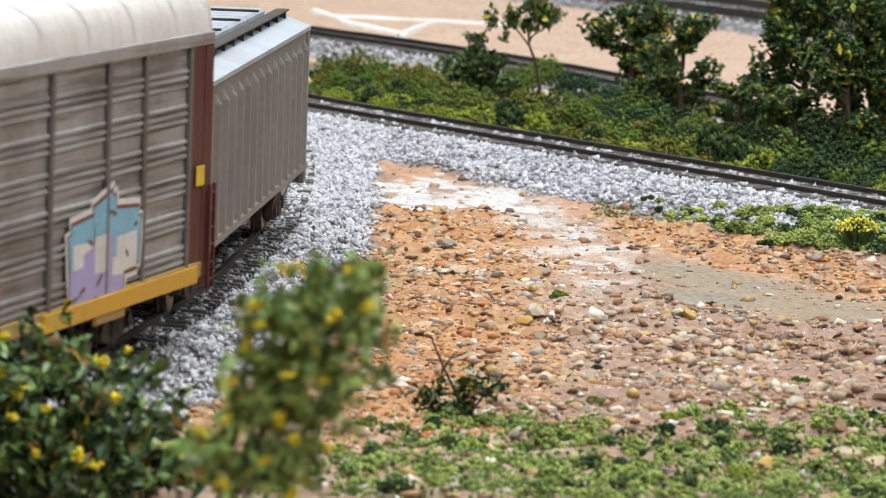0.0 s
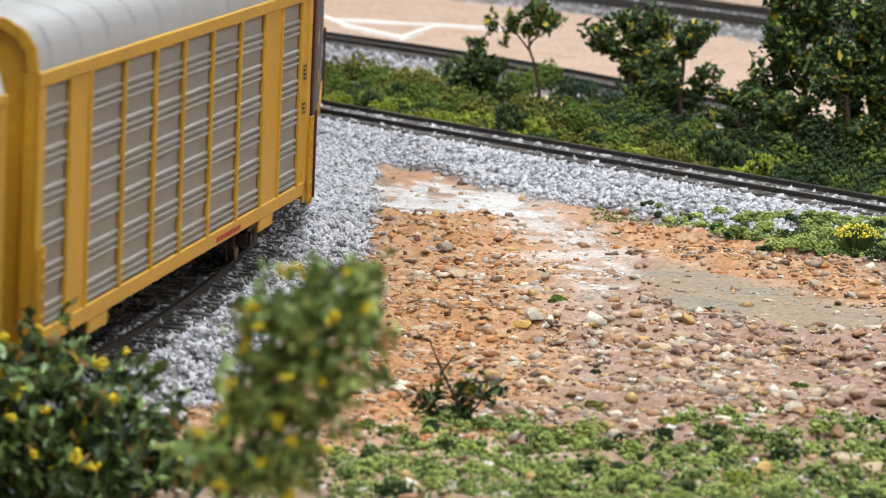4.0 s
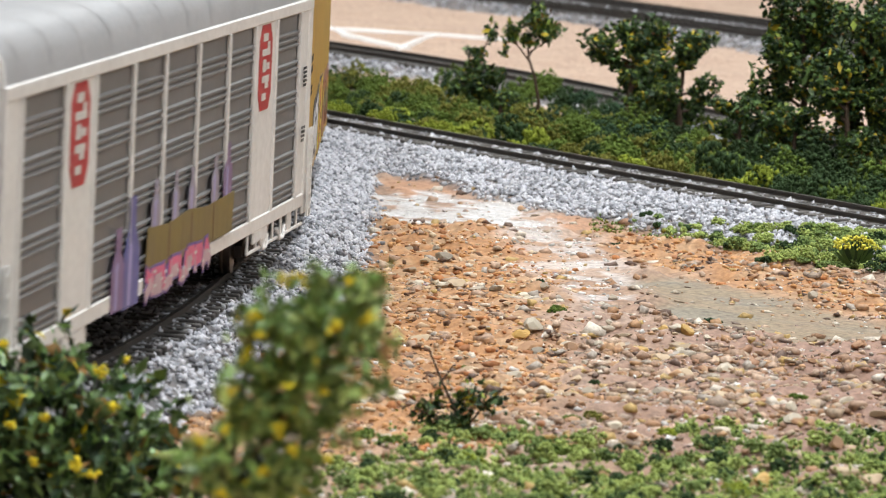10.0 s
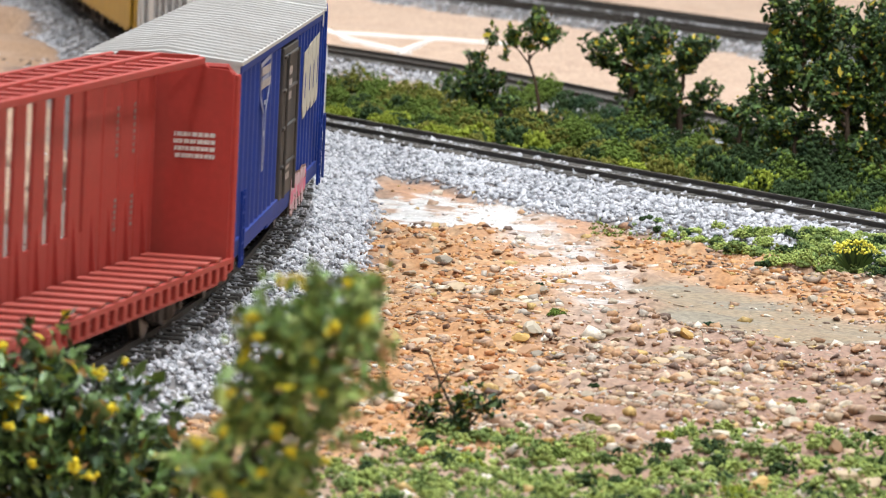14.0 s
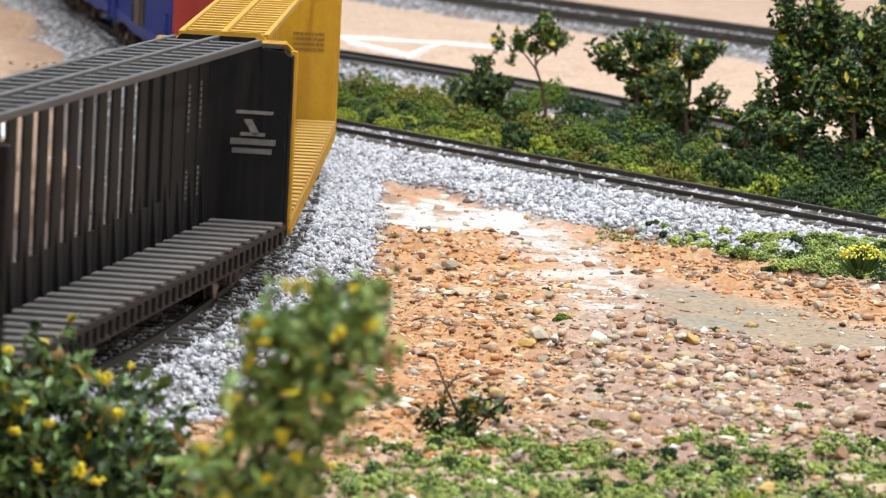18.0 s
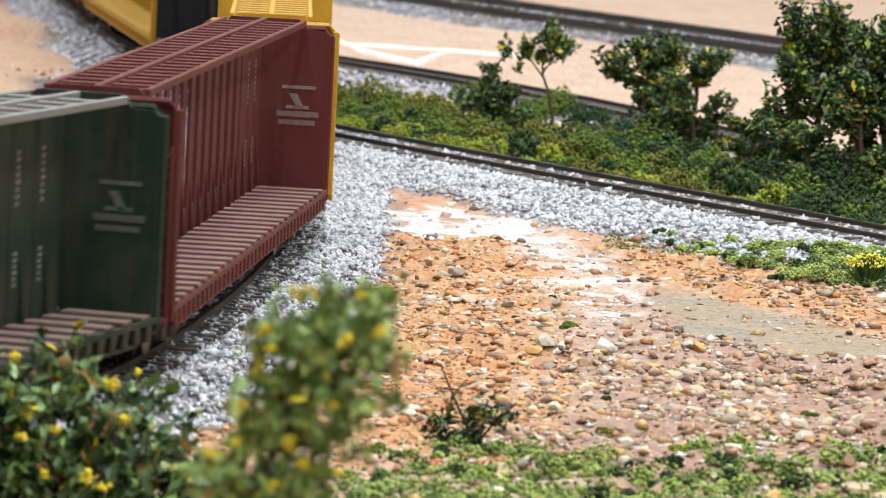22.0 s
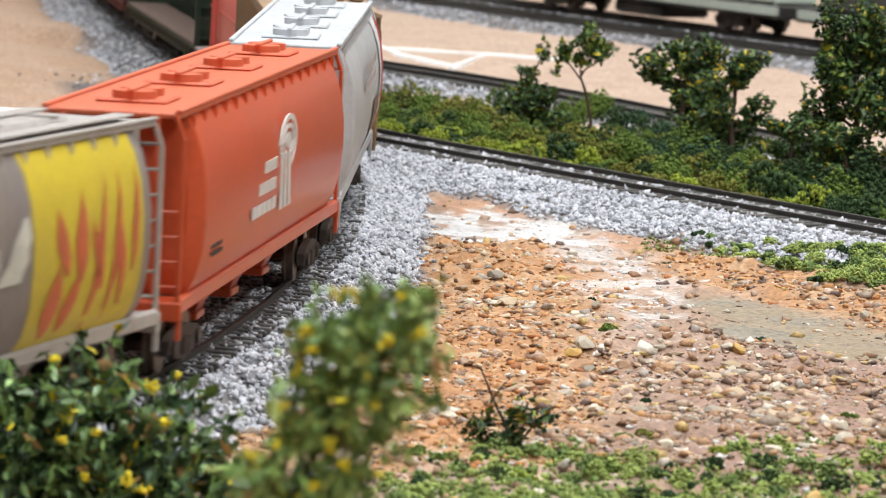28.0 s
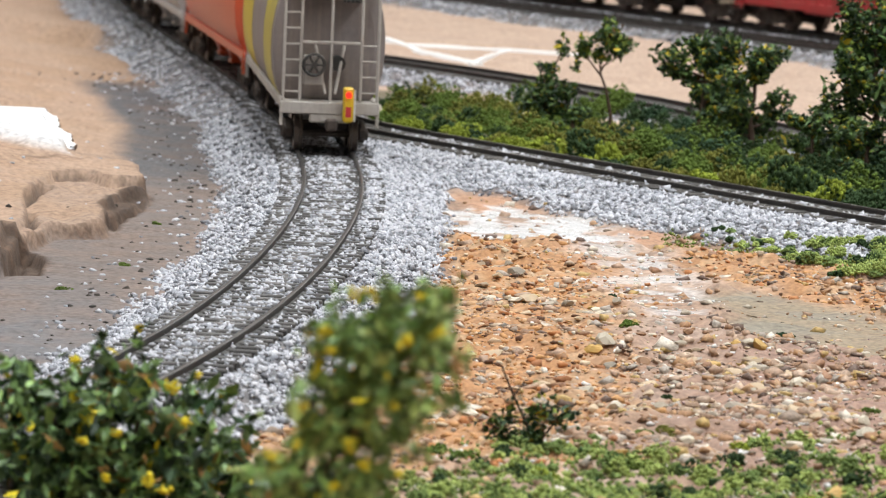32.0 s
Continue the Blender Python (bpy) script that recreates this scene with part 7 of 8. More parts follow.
def tree(name, x, y, h, crown, label, trunk_r=1.0, leaves_n=2600, leaf=1.5, lean=(0, 0), mix=(0.5, 0.3, 0.08, 0.1, 0.02), seed=1, group="trees behind the branch track", start=0.25, stems=7):
    """A small scenic tree: trunk, limbs, and a crown of many leaves in clumps. crown: (half width x, half width y)."""
    rng = np.random.RandomState(seed)
    t = new(name)
    z = float(height(np.array([x], float), np.array([y], float))[0])
    t.matrix_basis = pose(x * MM, y * MM, (z - 0.5) * MM)
    tagged(t, label, "tree", group)
    wood = M()
    top = np.array([lean[0], lean[1], h * 0.9])
    spine = [np.array([0, 0, 0.0]) + top * k / 5 + np.array([rng.uniform(-1, 1), rng.uniform(-1, 1), 0]) * h * 0.025 * (0 < k < 5) for k in range(6)]
    wood.tube([tuple(p) for p in spine], trunk_r, 7, 0.35)
    part("trunk", wood, BARK, t)
    tips = []
    for i in range(stems):
        k = rng.uniform(start, 0.95)
        a = rng.uniform(0, 6.28)
        b = top * k
        reach = (1 - 0.45 * k) * rng.uniform(0.55, 1.0)
        e = b + np.array([math.cos(a) * crown[0] * reach, math.sin(a) * crown[1] * reach, h * rng.uniform(0.06, 0.22)])
        mid = (b + e) / 2 + np.array([0, 0, -h * 0.03])
        part("limb", M().tube([tuple(b), tuple(mid), tuple(e)], trunk_r * 0.45, 5, 0.4), BARK, t)
        tips += [(e, rng.uniform(0.5, 1.0)), (mid, rng.uniform(0.35, 0.75)), (e * 0.75 + b * 0.25 + rng.uniform(-1, 1, 3) * h * 0.05, rng.uniform(0.3, 0.6))]
    tips += [(top, 0.8), (top * 0.8, 0.7)]
    cen = np.array([p for p, _ in tips])
    rad = np.array([r for _, r in tips])
    k = rng.randint(0, len(tips), leaves_n)
    d = rng.normal(size=(leaves_n, 3))
    d /= np.linalg.norm(d, axis=1)[:, None]
    p = cen[k] + d * (rng.uniform(0.25, 1.0, (leaves_n, 1)) ** 0.6) * rad[k][:, None] * np.array([crown[0] * 0.38, crown[1] * 0.38, h * 0.115])
    p[:, 2] = np.maximum(p[:, 2], h * 0.04)
    kind = rng.choice(5, leaves_n, p=mix)
    for i, (nm, mat) in enumerate((("foliage", LEAF["green"]), ("dark_foliage", LEAF["dark"]), ("yellow_leaves", LEAF["yellow"]), ("lime_foliage", LEAF["lime"]), ("dry_leaves", LEAF["brown"]))):
        q = p[kind == i]
        if len(q):
            half_n = len(q) // 2
            v1, f1 = leaves(q[:half_n], rng.uniform(0.7, 1.25, half_n) * leaf, rng)
            v2, f2 = chips(q[half_n:], rng.uniform(0.35, 0.6, len(q) - half_n) * leaf, rng, 0, 0.8, 0.4)
            bits(nm, np.concatenate([v1, v2]), np.concatenate([f1, f2 + len(v1)]), mat, t)
    return t


MIX_T = (0.47, 0.36, 0.045, 0.105, 0.02)
tree("broad_tree", 87, 1600, 40, (20, 14), "broad dark green tree with scattered yellow leaves", 1.2, 3300, 1.6, (1, 0), MIX_T, 5, start=0.16, stems=16)
tree("broad_tree", 102, 1580, 37, (16, 13), "dense dark green tree with a few yellow leaves", 1.2, 2600, 1.6, (2, 0), MIX_T, 6, start=0.16, stems=13)
tree("tall_tree", 133, 1482, 58, (18, 15), "tall dark green tree reaching above its neighbours", 1.4, 6400, 1.6, (2, 0), MIX_T, 7, start=0.04, stems=24)
tree("tall_tree", 153, 1450, 60, (20, 15), "tall full dark green tree at the trackside", 1.4, 6800, 1.6, (0, 0), MIX_T, 8, start=0.04, stems=24)
tree("low_tree", 117, 1500, 20, (12, 10), "low dark green bush under the tall trees", 1.0, 1500, 1.5, (0, 0), MIX_T, 9, start=0.05, stems=10)
tree("low_tree", 130, 1448, 24, (15, 10), "low dark green thicket beside the branch track", 1.0, 2000, 1.5, (0, 0), MIX_T, 11, start=0.05, stems=12)
tree("low_tree", 93, 1585, 20, (15, 10), "low dense green tree below the broad trees", 1.0, 1700, 1.5, (0, 0), MIX_T, 12, start=0.05, stems=12)
tree("low_tree", 144, 1440, 40, (15, 11), "dense dark green tree filling the thicket", 1.2, 3600, 1.6, (0, 0), MIX_T, 13, start=0.05, stems=18)
tree("low_tree", 44, 1600, 12, (9, 8), "low dark green bush among the shrubs", 0.8, 900, 1.3, (0, 0), MIX_T, 14, start=0.05, stems=8)
tree("low_tree", 172, 1400, 42, (15, 12), "dark green tree beside the branch track", 1.2, 2800, 1.6, (0, 0), MIX_T, 10, start=0.06, stems=14)


def shaped_tree(name, x, y, stems, masses, label, n, leaf, mix, seed, kit, group, category="tree", z=None, sprig=14):
    """Leaves thrown round given masses (x, y, z, rx, ry, rz) over given stems (points, radius)."""
    rng = np.random.RandomState(seed)
    t = new(name)
    z = float(height(np.array([x], float), np.array([y], float))[0]) - 0.5 if z is None else z
    t.matrix_basis = pose(x * MM, y * MM, z * MM)
    tagged(t, label, category, group)
    for i, (pts, r) in enumerate(stems):
        part("trunk" if i == 0 else "limb", M().tube(pts, r, 6, 0.45), BARK, t)
    ms = np.array(masses, float)
    vol = ms[:, 3] * ms[:, 5]
    c = max(8, n // sprig)
    k = rng.choice(len(ms), c, p=vol / vol.sum())
    d = rng.normal(size=(c, 3))
    d /= np.linalg.norm(d, axis=1)[:, None]
    lump = rng.uniform(0.6, 1.0, c) + 0.2 * np.sin(d[:, 0] * 5 + k) * np.cos(d[:, 2] * 6 + 2 * k) + 0.16 * np.sin(d[:, 2] * 13 + d[:, 0] * 11)
    p = ms[k, :3] + d * ms[k, 3:] * lump[:, None] * (rng.uniform(0.2, 1.1, (c, 1)) ** 0.5)
    # each sprig is a short spray of leaves
    aim = d * 0.7 + rng.normal(size=(c, 3)) * 0.5 + np.array([0, 0, 0.35])
    own = rng.randint(0, c, n)
    p = p[own] + aim[own] * rng.uniform(-1.6, 1.6, (n, 1)) * leaf + rng.normal(size=(n, 3)) * leaf * 0.55
    p[:, 2] = np.maximum(p[:, 2], 0.4)
    kind = rng.choice(5, n, p=mix)
    for i, (nm, mat) in enumerate((("foliage", kit["green"]), ("dark_foliage", kit["dark"]), ("yellow_leaves", kit["yellow"]), ("lime_foliage", kit["lime"]), ("dry_leaves", kit["brown"]))):
        q = p[kind == i]
        if len(q):
            v, f = leaves(q, rng.uniform(0.6, 1.3, len(q)) * leaf, rng)
            bits(nm, v, f, mat, t)
    return t


TREES = "trees behind the branch track"
shaped_tree("slender_tree", 57, 1620, [([(0, 0, 0), (0.5, 0, 9), (-1.5, 0, 18), (-3.5, 0, 23), (-4, 0, 27)], 0.75), ([(-3, 0, 22), (-7, 0, 27), (-11, 0, 31)], 0.4), ([(-3.6, 0, 24), (0, 1, 30), (1, 0, 35)], 0.4), ([(-4, 0, 25), (3, -1, 30)], 0.3)],
            [(-1.5, 0, 36, 4.6, 4, 4.5), (2, 0, 32, 4.5, 4, 4), (-3, 0, 30, 3.8, 3.5, 3.5), (-9, 0, 31, 3.4, 3, 2.8), (-12, 0, 28, 2.6, 2.5, 3), (5, 0, 34, 3, 3, 2.5), (-2, 0, 41, 2.2, 2, 2)], "slender bent tree with sparse green leaf clumps on a bare trunk", 1250, 1.2, (0.45, 0.27, 0.05, 0.20, 0.03), 3, LEAF, TREES)
shaped_tree("small_tree", 36, 1612, [([(0, 0, 0), (0.5, 0, 8), (-1, 0, 16), (0, 0, 24)], 0.8), ([(0, 0, 12), (5, 0, 17)], 0.4), ([(0, 0, 10), (-5, 0, 14)], 0.4), ([(0, 0, 20), (3, 0, 29), (6, 0, 33)], 0.35)],
            [(-2, 0, 20, 5, 5, 5), (2, 0, 15, 7, 6, 5), (-4, 0, 12, 6, 5, 5), (6, 0, 17, 4, 4, 3.5), (5, 0, 9, 8, 6, 5), (-1, 0, 25, 3, 3, 3), (4.5, 0, 32, 3, 3, 2.5)], "small dark green tree with an uneven open crown", 1900, 1.2, (0.44, 0.38, 0.03, 0.13, 0.02), 4, LEAF, TREES)


YOUNG = [(9.5, 0, 62, 6.5, 4.2, 4.6), (4.5, 0, 58, 6.5, 4.9, 5.4), (12.5, 0, 59, 5.4, 4.7, 5.4), (2.5, 0, 53, 7.3, 5.4, 5.9), (10.5, 0, 53, 7.0, 5.8, 6.3), (0.5, 0, 47, 7.3, 6.1, 6.7), (6.5, 0, 46, 7.0, 6.1, 7.1), (-1.5, 0, 40, 7.8, 6.1, 6.7), (4.5, 0, 38, 7.0, 5.4, 5.9), (14.5, 0, 63, 2.6, 2.3, 2.5), (1.5, 0, 58, 3.4, 3.0, 3.3)]
BLOOMS = [(-41.9, 772, 17.7, 1.36), (-45.2, 770, 2.5, 1.52), (-52.1, 770, 2.7, 0.88), (-39.6, 771, 12.4, 0.96), (-50.6, 771, 10.0, 0.96), (-56.1, 770, 8.7, 1.04), (-57.9, 772, 21.6, 0.96), (-37.7, 772, 20.0, 0.8), (-42.4, 770, 1.3, 1.12)]
TREE_BLOOMS = [(-3.0999999999999996, 594, 48.9, 1.12), (-9.7, 594, 54.6, 0.88), (-7.6, 594, 54.7, 0.72), (-12.6, 594, 47.2, 0.72), (-10.0, 594, 35.9, 0.72), (-7.5, 594, 32.8, 0.72), (-16.3, 594, 35.1, 0.8), (-9.7, 594, 34.8, 0.64), (-19.5, 594, 33.3, 0.8), (-13.6, 594, 49.6, 0.72), (-1.9, 594, 54.4, 0.64), (-3.5, 594, 32.0, 0.72), (-16.4, 594, 27.0, 0.8), (-11.5, 594, 30.1, 0.72), (0.7, 594, 49.9, 0.64), (-15.8, 594, 39.9, 0.64), (-4.2, 594, 40.4, 0.56)]
FRONT = "bushes in the foreground"
shaped_tree("flowering_bush", -54, 795, [([(0, 0, 0), (-4, 0, 10), (-10, 0, 20)], 0.7), ([(0, 0, 0), (4, -2, 10), (6, -3, 22)], 0.6), ([(0, 0, 0), (9, 0, 7), (15, 2, 15)], 0.6), ([(0, 0, 0), (-10, 2, 9), (-19, 4, 22)], 0.6)],
            [(-10, 0, 14, 15, 13, 16), (4, -3, 17, 14, 12, 17), (14, 2, 12, 12, 11, 14), (-18, 4, 18, 13, 12, 15), (8, -8, 8, 15, 10, 11), (-6, -8, 8, 16, 10, 11), (22, 0, 8, 8, 8, 9)], "leafy dark green bush dotted with yellow flowers", 4600, 1.8, (0.43, 0.31, 0.025, 0.18, 0.055), 21, {"green": FRESH["dark"], "dark": LEAF["dark"], "lime": FRESH["green"], "yellow": FRESH["yellow"], "brown": FRESH["brown"]}, FRONT, "bush", -9.5)
shaped_tree("young_tree", -13, 600, [([(-6, 0, 0), (-6, 0, 22), (-3, 0, 40), (0, 0, 60)], 0.9), ([(-4, 0, 30), (2, 0, 44), (6, 0, 54)], 0.5), ([(-6, 0, 24), (-10, 0, 36)], 0.5), ([(-5, 0, 28), (2, 0, 38)], 0.5)],
            YOUNG, "slim light green young tree with yellow flowers", 2300, 1.4, (0.46, 0.12, 0.03, 0.375, 0.015), 23, FRESH, FRONT, "tree", -9.5, 9)


def flower_heads():
    """Yellow blossoms on the near bushes."""
    rng = np.random.RandomState(8)
    for i, (x, y, z, r) in enumerate(BLOOMS + TREE_BLOOMS):
        k = 16
        p = rng.normal(size=(k, 3)) * r * 0.42 * np.array([1.1, 0.7, 0.9])
        v, f = chips(p, rng.uniform(0.28, 0.55, k) * r, rng, 0, 0.8, 0.4)
        ob = bits("blossom", v, f, FRESH["yellow"])
        ob.location = (x * MM, y * MM, z * MM)
        tagged(ob, "small bright yellow blossom on a bush", "flower", "yellow blossoms")


flower_heads()


def ground_cover():
    """Patches of green turf foam on the flat."""
    def near_w(x, y):
        edge = np.interp(x, [-30, -7, 6, 21, 40, 49, 73, 103, 200], [815, 830, 880, 908, 898, 880, 913, 922, 935]) + wave(x, y, 12, 61) * 12
        return smooth(14, -14, y - edge) * smooth(-0.15, 0.35, wave(x, y, 8, 62) * 0.8 + wave(x, y, 3.5, 64) * 0.5 + 0.1 + np.clip((edge - 25 - y) / 40, 0, 0.7))

    def strip_w(x, y):
        d = fields(x, y)
        q = np.interp(x, [70, 90, 110, 135, 200], [1310, 1290, 1250, 1228, 1150])
        return smooth(32, 10, abs(y - q) * np.interp(x, [70, 100, 200], [1.7, 1.0, 0.8])) * (x > 62) * smooth(-0.3, 0.3, wave(x, y, 9, 63) + 0.25) * (1 - d["ballast"] * 0.8)

    for name, n, w, box, mats in (("turf", 24000, near_w, (-30, 150, 800, 945), (("mid", 0.5), ("bright", 0.42), ("dark", 0.08))), ("verge_turf", 16000, strip_w, (60, 200, 1130, 1320), (("mid", 0.45), ("olive", 0.4), ("bright", 0.15)))):
        for kind, share in mats:
            at = scatter(int(n * share), *box, w)
            lump = wave(at[:, 0], at[:, 1], 4.0, 70 + len(kind))
            size = RNG.uniform(0.3, 0.62, len(at))
            at[:, 2] += np.clip(lump + 0.3, 0, 1.4) * RNG.uniform(0, 2.6, len(at)) + 0.1
            v, f = chips(at, size, RNG, 0, 1.0, 0.4)
            tagged(bits(name, v, f, {"mid": TURF["fresh"], "bright": TURF["light"]}.get(kind, FOAM[kind])), "%s green turf foam on the sandy ground" % {"mid": "mid", "bright": "light", "dark": "dark", "olive": "olive"}[kind], "turf", kind="stuff")


ground_cover()
TUFT = {"mid": "small green foam tuft on the sand", "dark": "small dark green foam tuft on the sand", "olive": "small olive foam tuft on the sand", "teal": "small deep green foam tuft on the sand", "bright": "small light green foam tuft on the sand"}


def lumps():
    """Fluffy heaps of turf foam along the front edge and on the verge."""
    n = 640
    x, y = RNG.uniform(-25, 125, n), RNG.uniform(805, 940, n)
    edge = np.interp(x, [-30, -7, 6, 21, 40, 49, 73, 103, 200], [822, 838, 886, 914, 904, 884, 918, 926, 938])
    keep = (y < edge + RNG.uniform(-12, 8, n)) & (wave(x, y, 9, 65) > RNG.uniform(-1.0, 0.2, n) - (edge - y) / 45)
    u = RNG.uniform(78, 175, 250)
    u = np.where((u < 94) & (RNG.uniform(0, 1, 250) < 0.6), u + 30, u)
    w = np.interp(u, [78, 90, 100, 110, 125, 140, 200], [1312, 1290, 1256, 1250, 1240, 1225, 1150]) + RNG.uniform(-1, 1, 250) * np.where(u < 95, 10, 30)
    for name, px_, py_, r, flat_ in (("turf_lumps", x[keep], y[keep], RNG.uniform(1.6, 4.0, keep.sum()), 0.95), ("verge_lumps", u, w, RNG.uniform(1.8, 4.4, 250) * np.where(u < 95, 0.6, 1), 0.8)):
        z = height(px_, py_)
        pick = RNG.choice(3, len(px_), p=[0.46, 0.34, 0.2])
        for k, (mat, word) in enumerate(((TURF["light"], "light green"), (TURF["fresh"], "fresh mid-green"), (FOAM["dark"], "dark green"))):
            pts, size = [], []
            for i in np.nonzero(pick == k)[0]:
                m = int(60 + 30 * r[i])
                pts.append(blob(m, r[i], r[i], r[i] * flat_, RNG, 5) + np.array([px_[i], py_[i], z[i] + (0.6 if name == "verge_lumps" else -0.3)]))
                size.append(RNG.uniform(0.26, 0.5, m))
            v, f = chips(np.concatenate(pts), np.concatenate(size), RNG, 0, 1.0, 0.4)
            tagged(bits(name, v, f, mat), word + " fluffy turf foam heaped on the ground", "turf", kind="stuff")


lumps()
for x, y, r, k in ((2, 890, 3.4, "mid"), (7, 884, 3.8, "mid"), (14, 893, 3.2, "dark"), (28, 899, 3.6, "mid"), (42, 921, 3.8, "mid"), (46, 926, 3.2, "olive"), (31, 911, 2.2, "mid"), (67, 1262, 2.6, "teal"), (44, 1167, 2.6, "teal"), (45, 1087, 2.8, "mid"), (81, 1110, 2.8, "teal"), (84, 1116, 1.8, "dark"), (90, 968, 2.2, "mid"),
                   (2, 1012, 4.2, "mid"), (-3, 1024, 4.0, "olive"), (72, 900, 3.0, "mid"), (60, 905, 3.4, "bright"), (100, 905, 4.0, "mid"), (22, 1000, 2.0, "mid"), (49, 985, 1.8, "dark"), (57, 892, 3.4, "dark"), (85, 884, 4.2, "mid"), (38, 880, 4.0, "mid"), (20, 868, 4.2, "bright"), (50, 862, 4.6, "mid"), (69, 855, 4.0, "bright"), (-78, 1195, 2.2, "mid"), (-88, 1130, 2.4, "mid"), (-76, 1290, 2.2, "mid")):
    shrub(x, y, r, r * 0.85, k, TUFT[k], "tufts on the sandy flat")

shaped_tree("wiry_weed", 20, 903, [([(0, 0, 0), (-1, 0, 4), (-4, 0, 10), (-6.5, 0, 15.5)], 0.4), ([(0, 0, 0), (4, 1, 5), (8, 1, 9)], 0.3), ([(0, 0, 0), (-5, -1, 3), (-9, -1, 5)], 0.3), ([(0, 0, 0), (2, 0, 5), (1, 0, 9)], 0.3), ([(-4, 0, 10), (-2, 0, 13)], 0.25)],
            [(-6, 0, 3.5, 4, 3, 2.6), (0, 0, 4.5, 4.5, 4, 3.5), (5, 0, 6, 4, 3, 3), (8, 0, 8, 2.2, 2, 2), (2, 0, 8, 2.6, 2, 1.8), (-4, 0, 9, 1.2, 1, 1.6)], "wiry dark weed with a bare leaning twig", 520, 0.95, (0.34, 0.46, 0.03, 0.13, 0.04), 31, LEAF, "tufts on the sandy flat", "weed", sprig=8)


def flower_clump(x, y):
    rng = np.random.RandomState(77)
    t = new("flower_clump")
    z = float(height(np.array([x], float), np.array([y], float))[0])
    t.matrix_basis = pose(x * MM, y * MM, z * MM)
    tagged(t, "round clump of yellow flowers over dark green blades", "plant")
    for i in range(90):
        a, r = rng.uniform(0, 6.28), rng.uniform(0.2, 1)
        b = (math.cos(a) * r * 6.4, math.sin(a) * r * 5.6, 7.8 - 3.6 * r * r)
        m = M().add([(b[0] * 0.15 - 0.4, b[1] * 0.15, 0), (b[0] * 0.15 + 0.4, b[1] * 0.15, 0), (b[0] * 0.8 + 0.35, b[1] * 0.8, b[2] * 0.75), (b[0], b[1], b[2]), (b[0] * 0.8 - 0.35, b[1] * 0.8, b[2] * 0.75)], [(0, 1, 2, 3, 4)])
        part("blade", m, LEAF["green"] if i % 3 else LEAF["dark"], t)
    p = rng.normal(size=(230, 3))
    p /= np.linalg.norm(p, axis=1)[:, None]
    p[:, 2] = abs(p[:, 2])
    p = p[p[:, 2] > 0.25]
    p = p * np.array([6.4, 5.6, 4.2]) * rng.uniform(0.85, 1.05, (len(p), 1)) + np.array([0, 0, 4.4])
    v, f = chips(p, rng.uniform(0.3, 0.55, len(p)), rng, 0, 1, 0.3)
    bits("blossoms", v, f, shade("petal_yellow", (0.74, 0.68, 0.07), 0.6, var=0.1, size=0.6, island=0.3), t)


flower_clump(126, 1217)


def plaster_seams():
    """Raised white plaster strips on the bare pink surface beyond the middle track."""
    mat = shade("white_plaster", (0.82, 0.81, 0.80), 0.8, var=0.12, size=1.5, bump=0.2)
    for pts, w in ((((-26, 2130), (-20, 2106), (-11, 2044), (4, 1998), (15, 1980)), 1.7), (((-16, 2080), (0, 2086), (16, 2089), (28, 2077), (61, 2059)), 1.3), (((11, 1974), (20, 2026), (29, 2070)), 0.9)):
        m = M()
        rings = []
        for i, (x, y) in enumerate(pts):
            a, b = pts[max(i - 1, 0)], pts[min(i + 1, len(pts) - 1)]
            d = Vector((b[0] - a[0], b[1] - a[1])).normalized()
            z = float(height(np.array([x], float), np.array([y], float))[0])
            rings.append([(x - d.y * w * q, y + d.x * w * q, z + h) for q, h in ((-1.4, -0.6), (-0.7, 1.3), (0.7, 1.5), (1.4, -0.6))])
        m.loft(rings)
        tagged(part("plaster_strip", m, mat), "raised white plaster strip on the bare tan surface", "plaster strip")


plaster_seams()


def wet_bed():
    """A thin glossy skin of cast resin where the stream has run."""
    xs, ys = np.arange(-12, 210, 1.6), np.arange(990, 1410, 3.2)
    gx, gy = np.meshgrid(xs, ys)
    d = fields(gx, gy)
    wet = d["stream"] * smooth(-0.4, 0.1, wave(gx * 0.5, gy * 0.9, 8, 23) + 0.7 * wave(gx * 0.8, gy, 3.4, 30)) * smooth(1230, 1300, gy)
    gz = height(gx, gy) + 0.25 + wave(gx, gy * 0.5, 5, 81) * 0.12
    nx = len(xs)
    i = (np.arange(len(ys) - 1)[:, None] * nx + np.arange(nx - 1)[None])
    keep = (wet[:-1, :-1] > 0.5) & (d["ballast"][:-1, :-1] < 0.6)
    i = i[keep]
    ob = bits("wet_resin", np.stack([gx, gy, gz], -1).reshape(-1, 3), np.stack([i, i + 1, i + nx + 1, i + nx], 1), shade("wet_resin", (0.8, 0.78, 0.75), 0.22, var=0.1, size=2.5, bump=0.8, alpha=0.22, spec=0.8), smooth=True)
    tagged(ob, "thin glossy resin film on the stream bed", "water", kind="structure")


wet_bed()


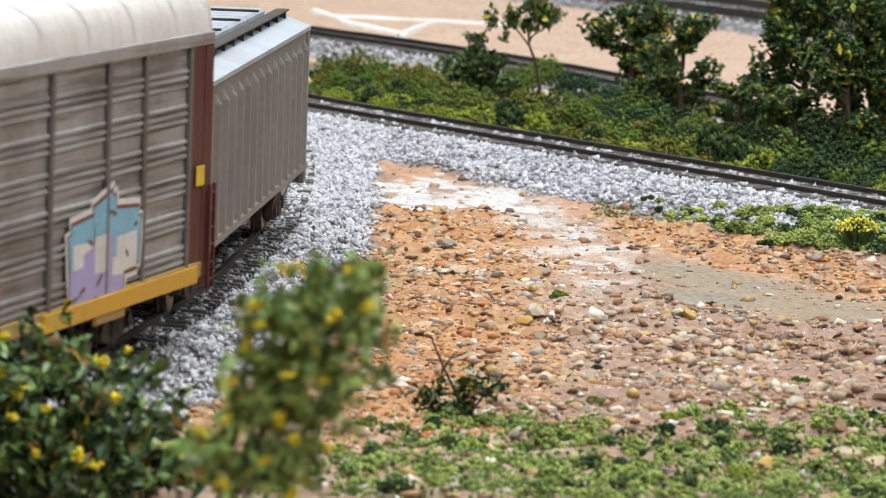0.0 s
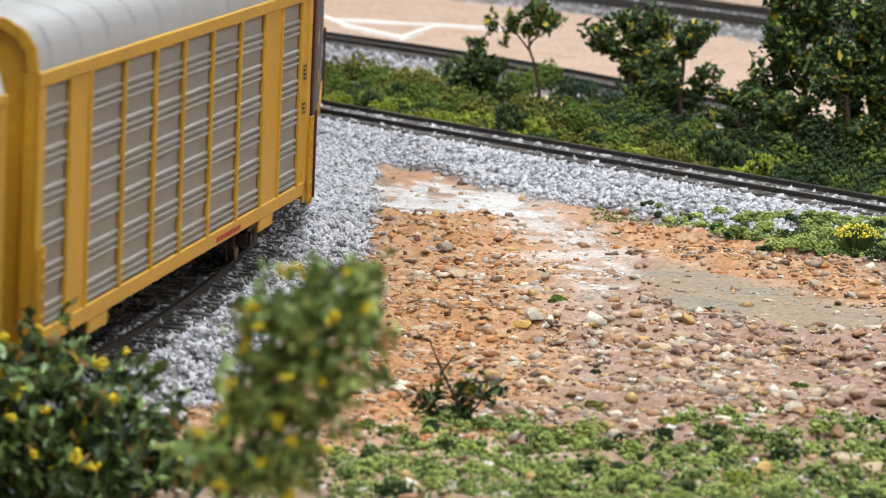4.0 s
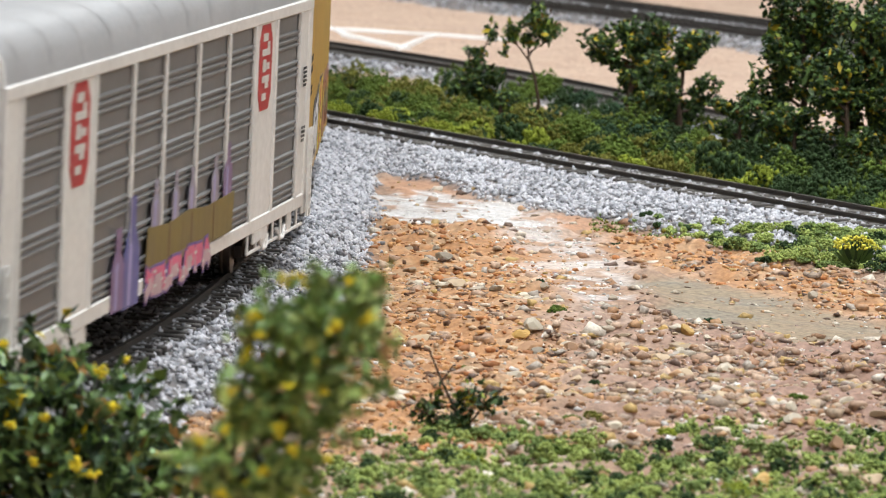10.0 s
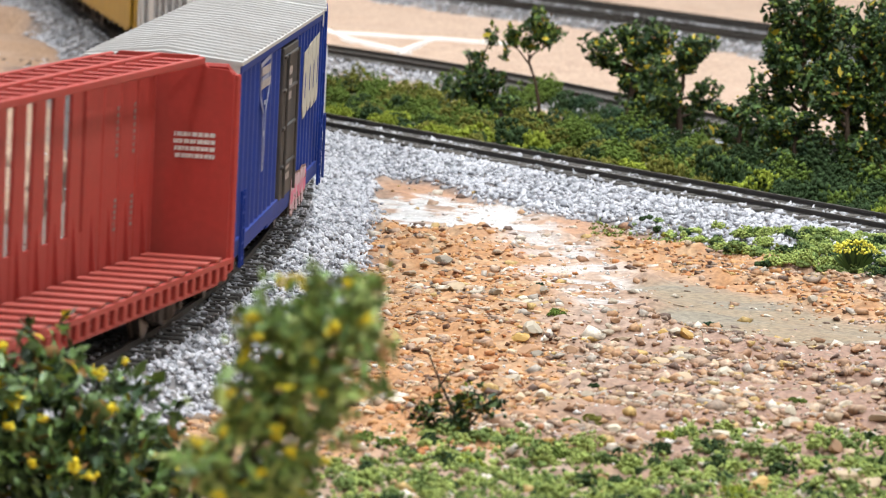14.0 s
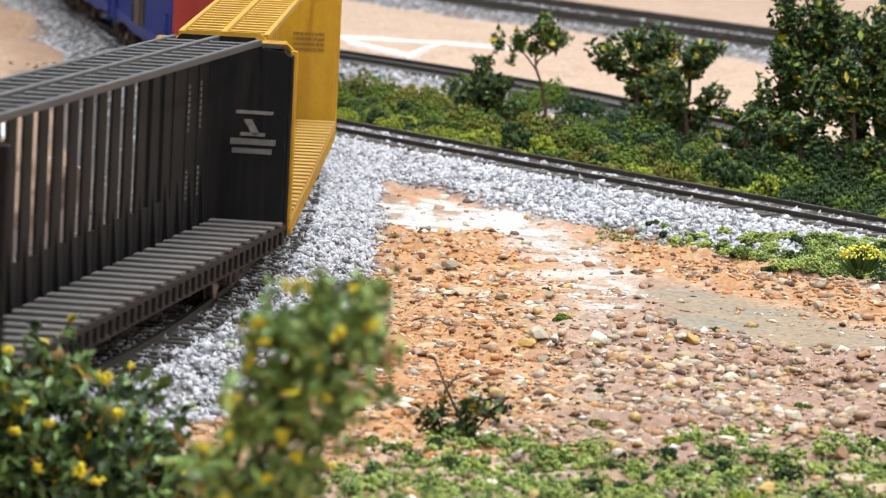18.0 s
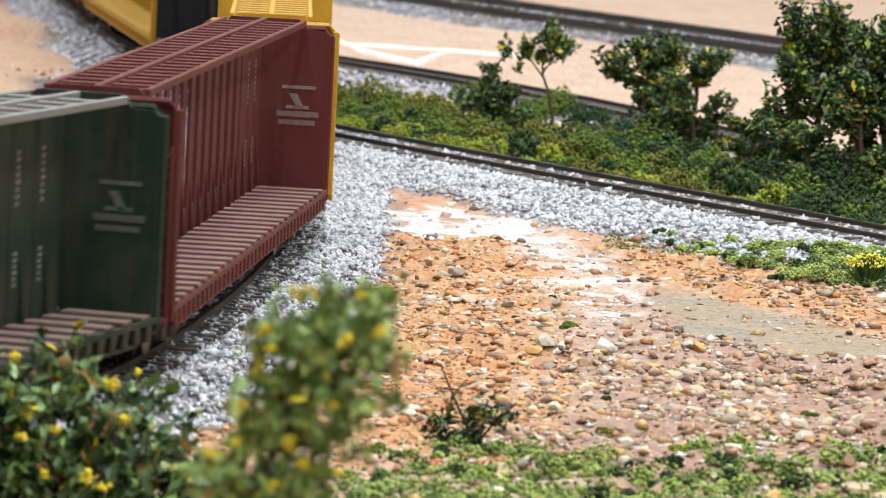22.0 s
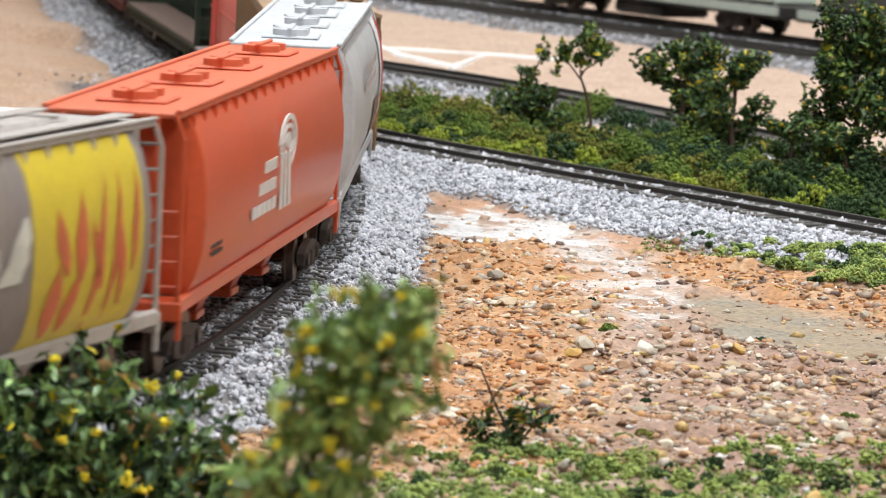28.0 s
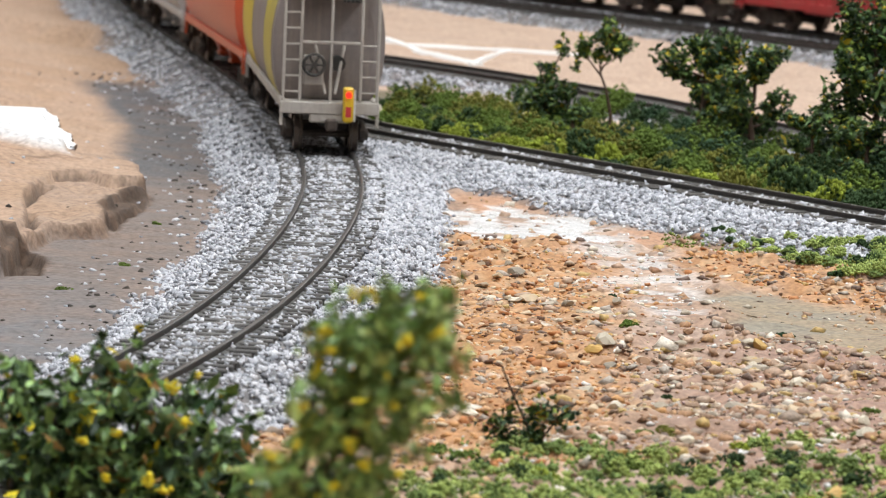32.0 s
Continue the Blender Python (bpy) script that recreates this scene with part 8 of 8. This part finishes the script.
def plate_rock(name, poly, z, thick, under, mat_top, mat_side, parent, seed):
    """A crumbling plate of plaster: ragged edge, undercut below."""
    rng = np.random.RandomState(seed)
    p = np.array(poly, float)
    q = np.concatenate([p, p[:1]])
    arc = np.concatenate([[0], np.cumsum(np.hypot(*np.diff(q, axis=0).T))])
    n = max(40, int(arc[-1] / 1.1))
    at = np.linspace(0, arc[-1], n, endpoint=False)
    x, y = np.interp(at, arc, q[:, 0]), np.interp(at, arc, q[:, 1])
    tx, ty = np.roll(x, -1) - np.roll(x, 1), np.roll(y, -1) - np.roll(y, 1)
    tl = np.hypot(tx, ty) + 1e-6
    turn = 1 if np.sum(x * np.roll(y, -1) - y * np.roll(x, -1)) > 0 else -1
    nx, ny = ty / tl * turn, -tx / tl * turn
    j = 0.7 * np.sin(at * 0.11 + seed) + 0.3 * np.sin(at * 0.31 + 2 * seed) + 0.12 * np.sin(at * 0.9 + seed) + rng.uniform(-0.05, 0.05, n)
    lift = 0.4 * np.sin(at * 0.07 + seed) + 0.12 * np.sin(at * 0.5 + seed) + rng.uniform(-0.04, 0.04, n)

    def ring(out, dz, jit=1.0):
        return [(x[k] + nx[k] * (out + j[k] * jit), (y[k] + ny[k] * (out + j[k] * jit)), z + dz + lift[k]) for k in range(n)]

    top = M().loft([ring(-2.2, 0.35, 0.8), ring(-0.3, 0.0)], cap=False)
    top.add(ring(-2.2, 0.35, 0.8), [tuple(range(n)) if turn > 0 else tuple(range(n))[::-1]])
    part(name, top, mat_top, parent)
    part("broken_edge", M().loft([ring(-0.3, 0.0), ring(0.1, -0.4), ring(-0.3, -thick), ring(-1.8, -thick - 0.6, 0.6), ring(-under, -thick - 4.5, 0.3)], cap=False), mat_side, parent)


def plaster_sheet():
    # dark brown for the sheet's sides, mottled darker
    side = shade("brown_edge", (0.18, 0.10, 0.06), 0.9, var=0.5, size=1.0, bump=0.7, tint=(0.06, 0.035, 0.025), tint_size=6, tint_amount=0.9)
    white = shade("white_patch", (0.84, 0.84, 0.85), 0.75, var=0.15, size=2.0, bump=0.3)
    sheet = tagged(new("plaster_sheet"), "thin white plaster sheet overhanging the tan hillside", "plaster", kind="structure")
    for name, poly, z, thick, under, mt in (("plaster_patch", [(-220, 1604), (-145, 1602), (-133, 1603), (-122, 1534), (-111, 1461), (-112, 1445), (-121, 1477), (-129, 1487), (-220, 1487)], -1.5, 1.6, 4.0, white),):
        plate_rock(name, poly, z, thick, under, mt, side, sheet, 3 + abs(int(z * 10)))


plaster_sheet()


def trackside():
    x, y = -6, 1497
    s = tagged(new("switch_stand"), "small dark switch motor beside the turnout", "switch")
    s.matrix_basis = pose(x * MM, y * MM, -6.2 * MM, 0, 0, 35)
    part("motor_box", M().box(-5, 5, -2.2, 2.2, 0, 3.0, 0.5), BLACK, s)
    part("throw_rod", M().box(-16, -5, -0.5, 0.5, 1.6, 2.3, 0.1), RAIL, s)
    for u, v, r in ((-24, 1700, 4.2), (128, 1432, 3.4), (-6, 1655, 2.6), (24, 1690, 3.0)):
        stone(u, v, r, "pale", 0.9)
    # closure rails and guard rails of the turnout
    t = tagged(new("turnout"), "dark closure and guard rails of the turnout", "track", kind="structure")
    for ln, s0, s1, side in ((branch_line, 95, 160, 6.4), (main_line, 690, 760, -6.4), (main_line, 700, 760, 6.6)):
        m = M().loft([[(*ln.at(a, side + q)[:2], z) for q, z in ((-0.4, -2.0), (0.4, -2.0), (0.4, -0.2), (-0.4, -0.2))] for a in np.arange(s0, s1, 6.0)])
        part("guard_rail", m, RAIL, t)


trackside()


motions()
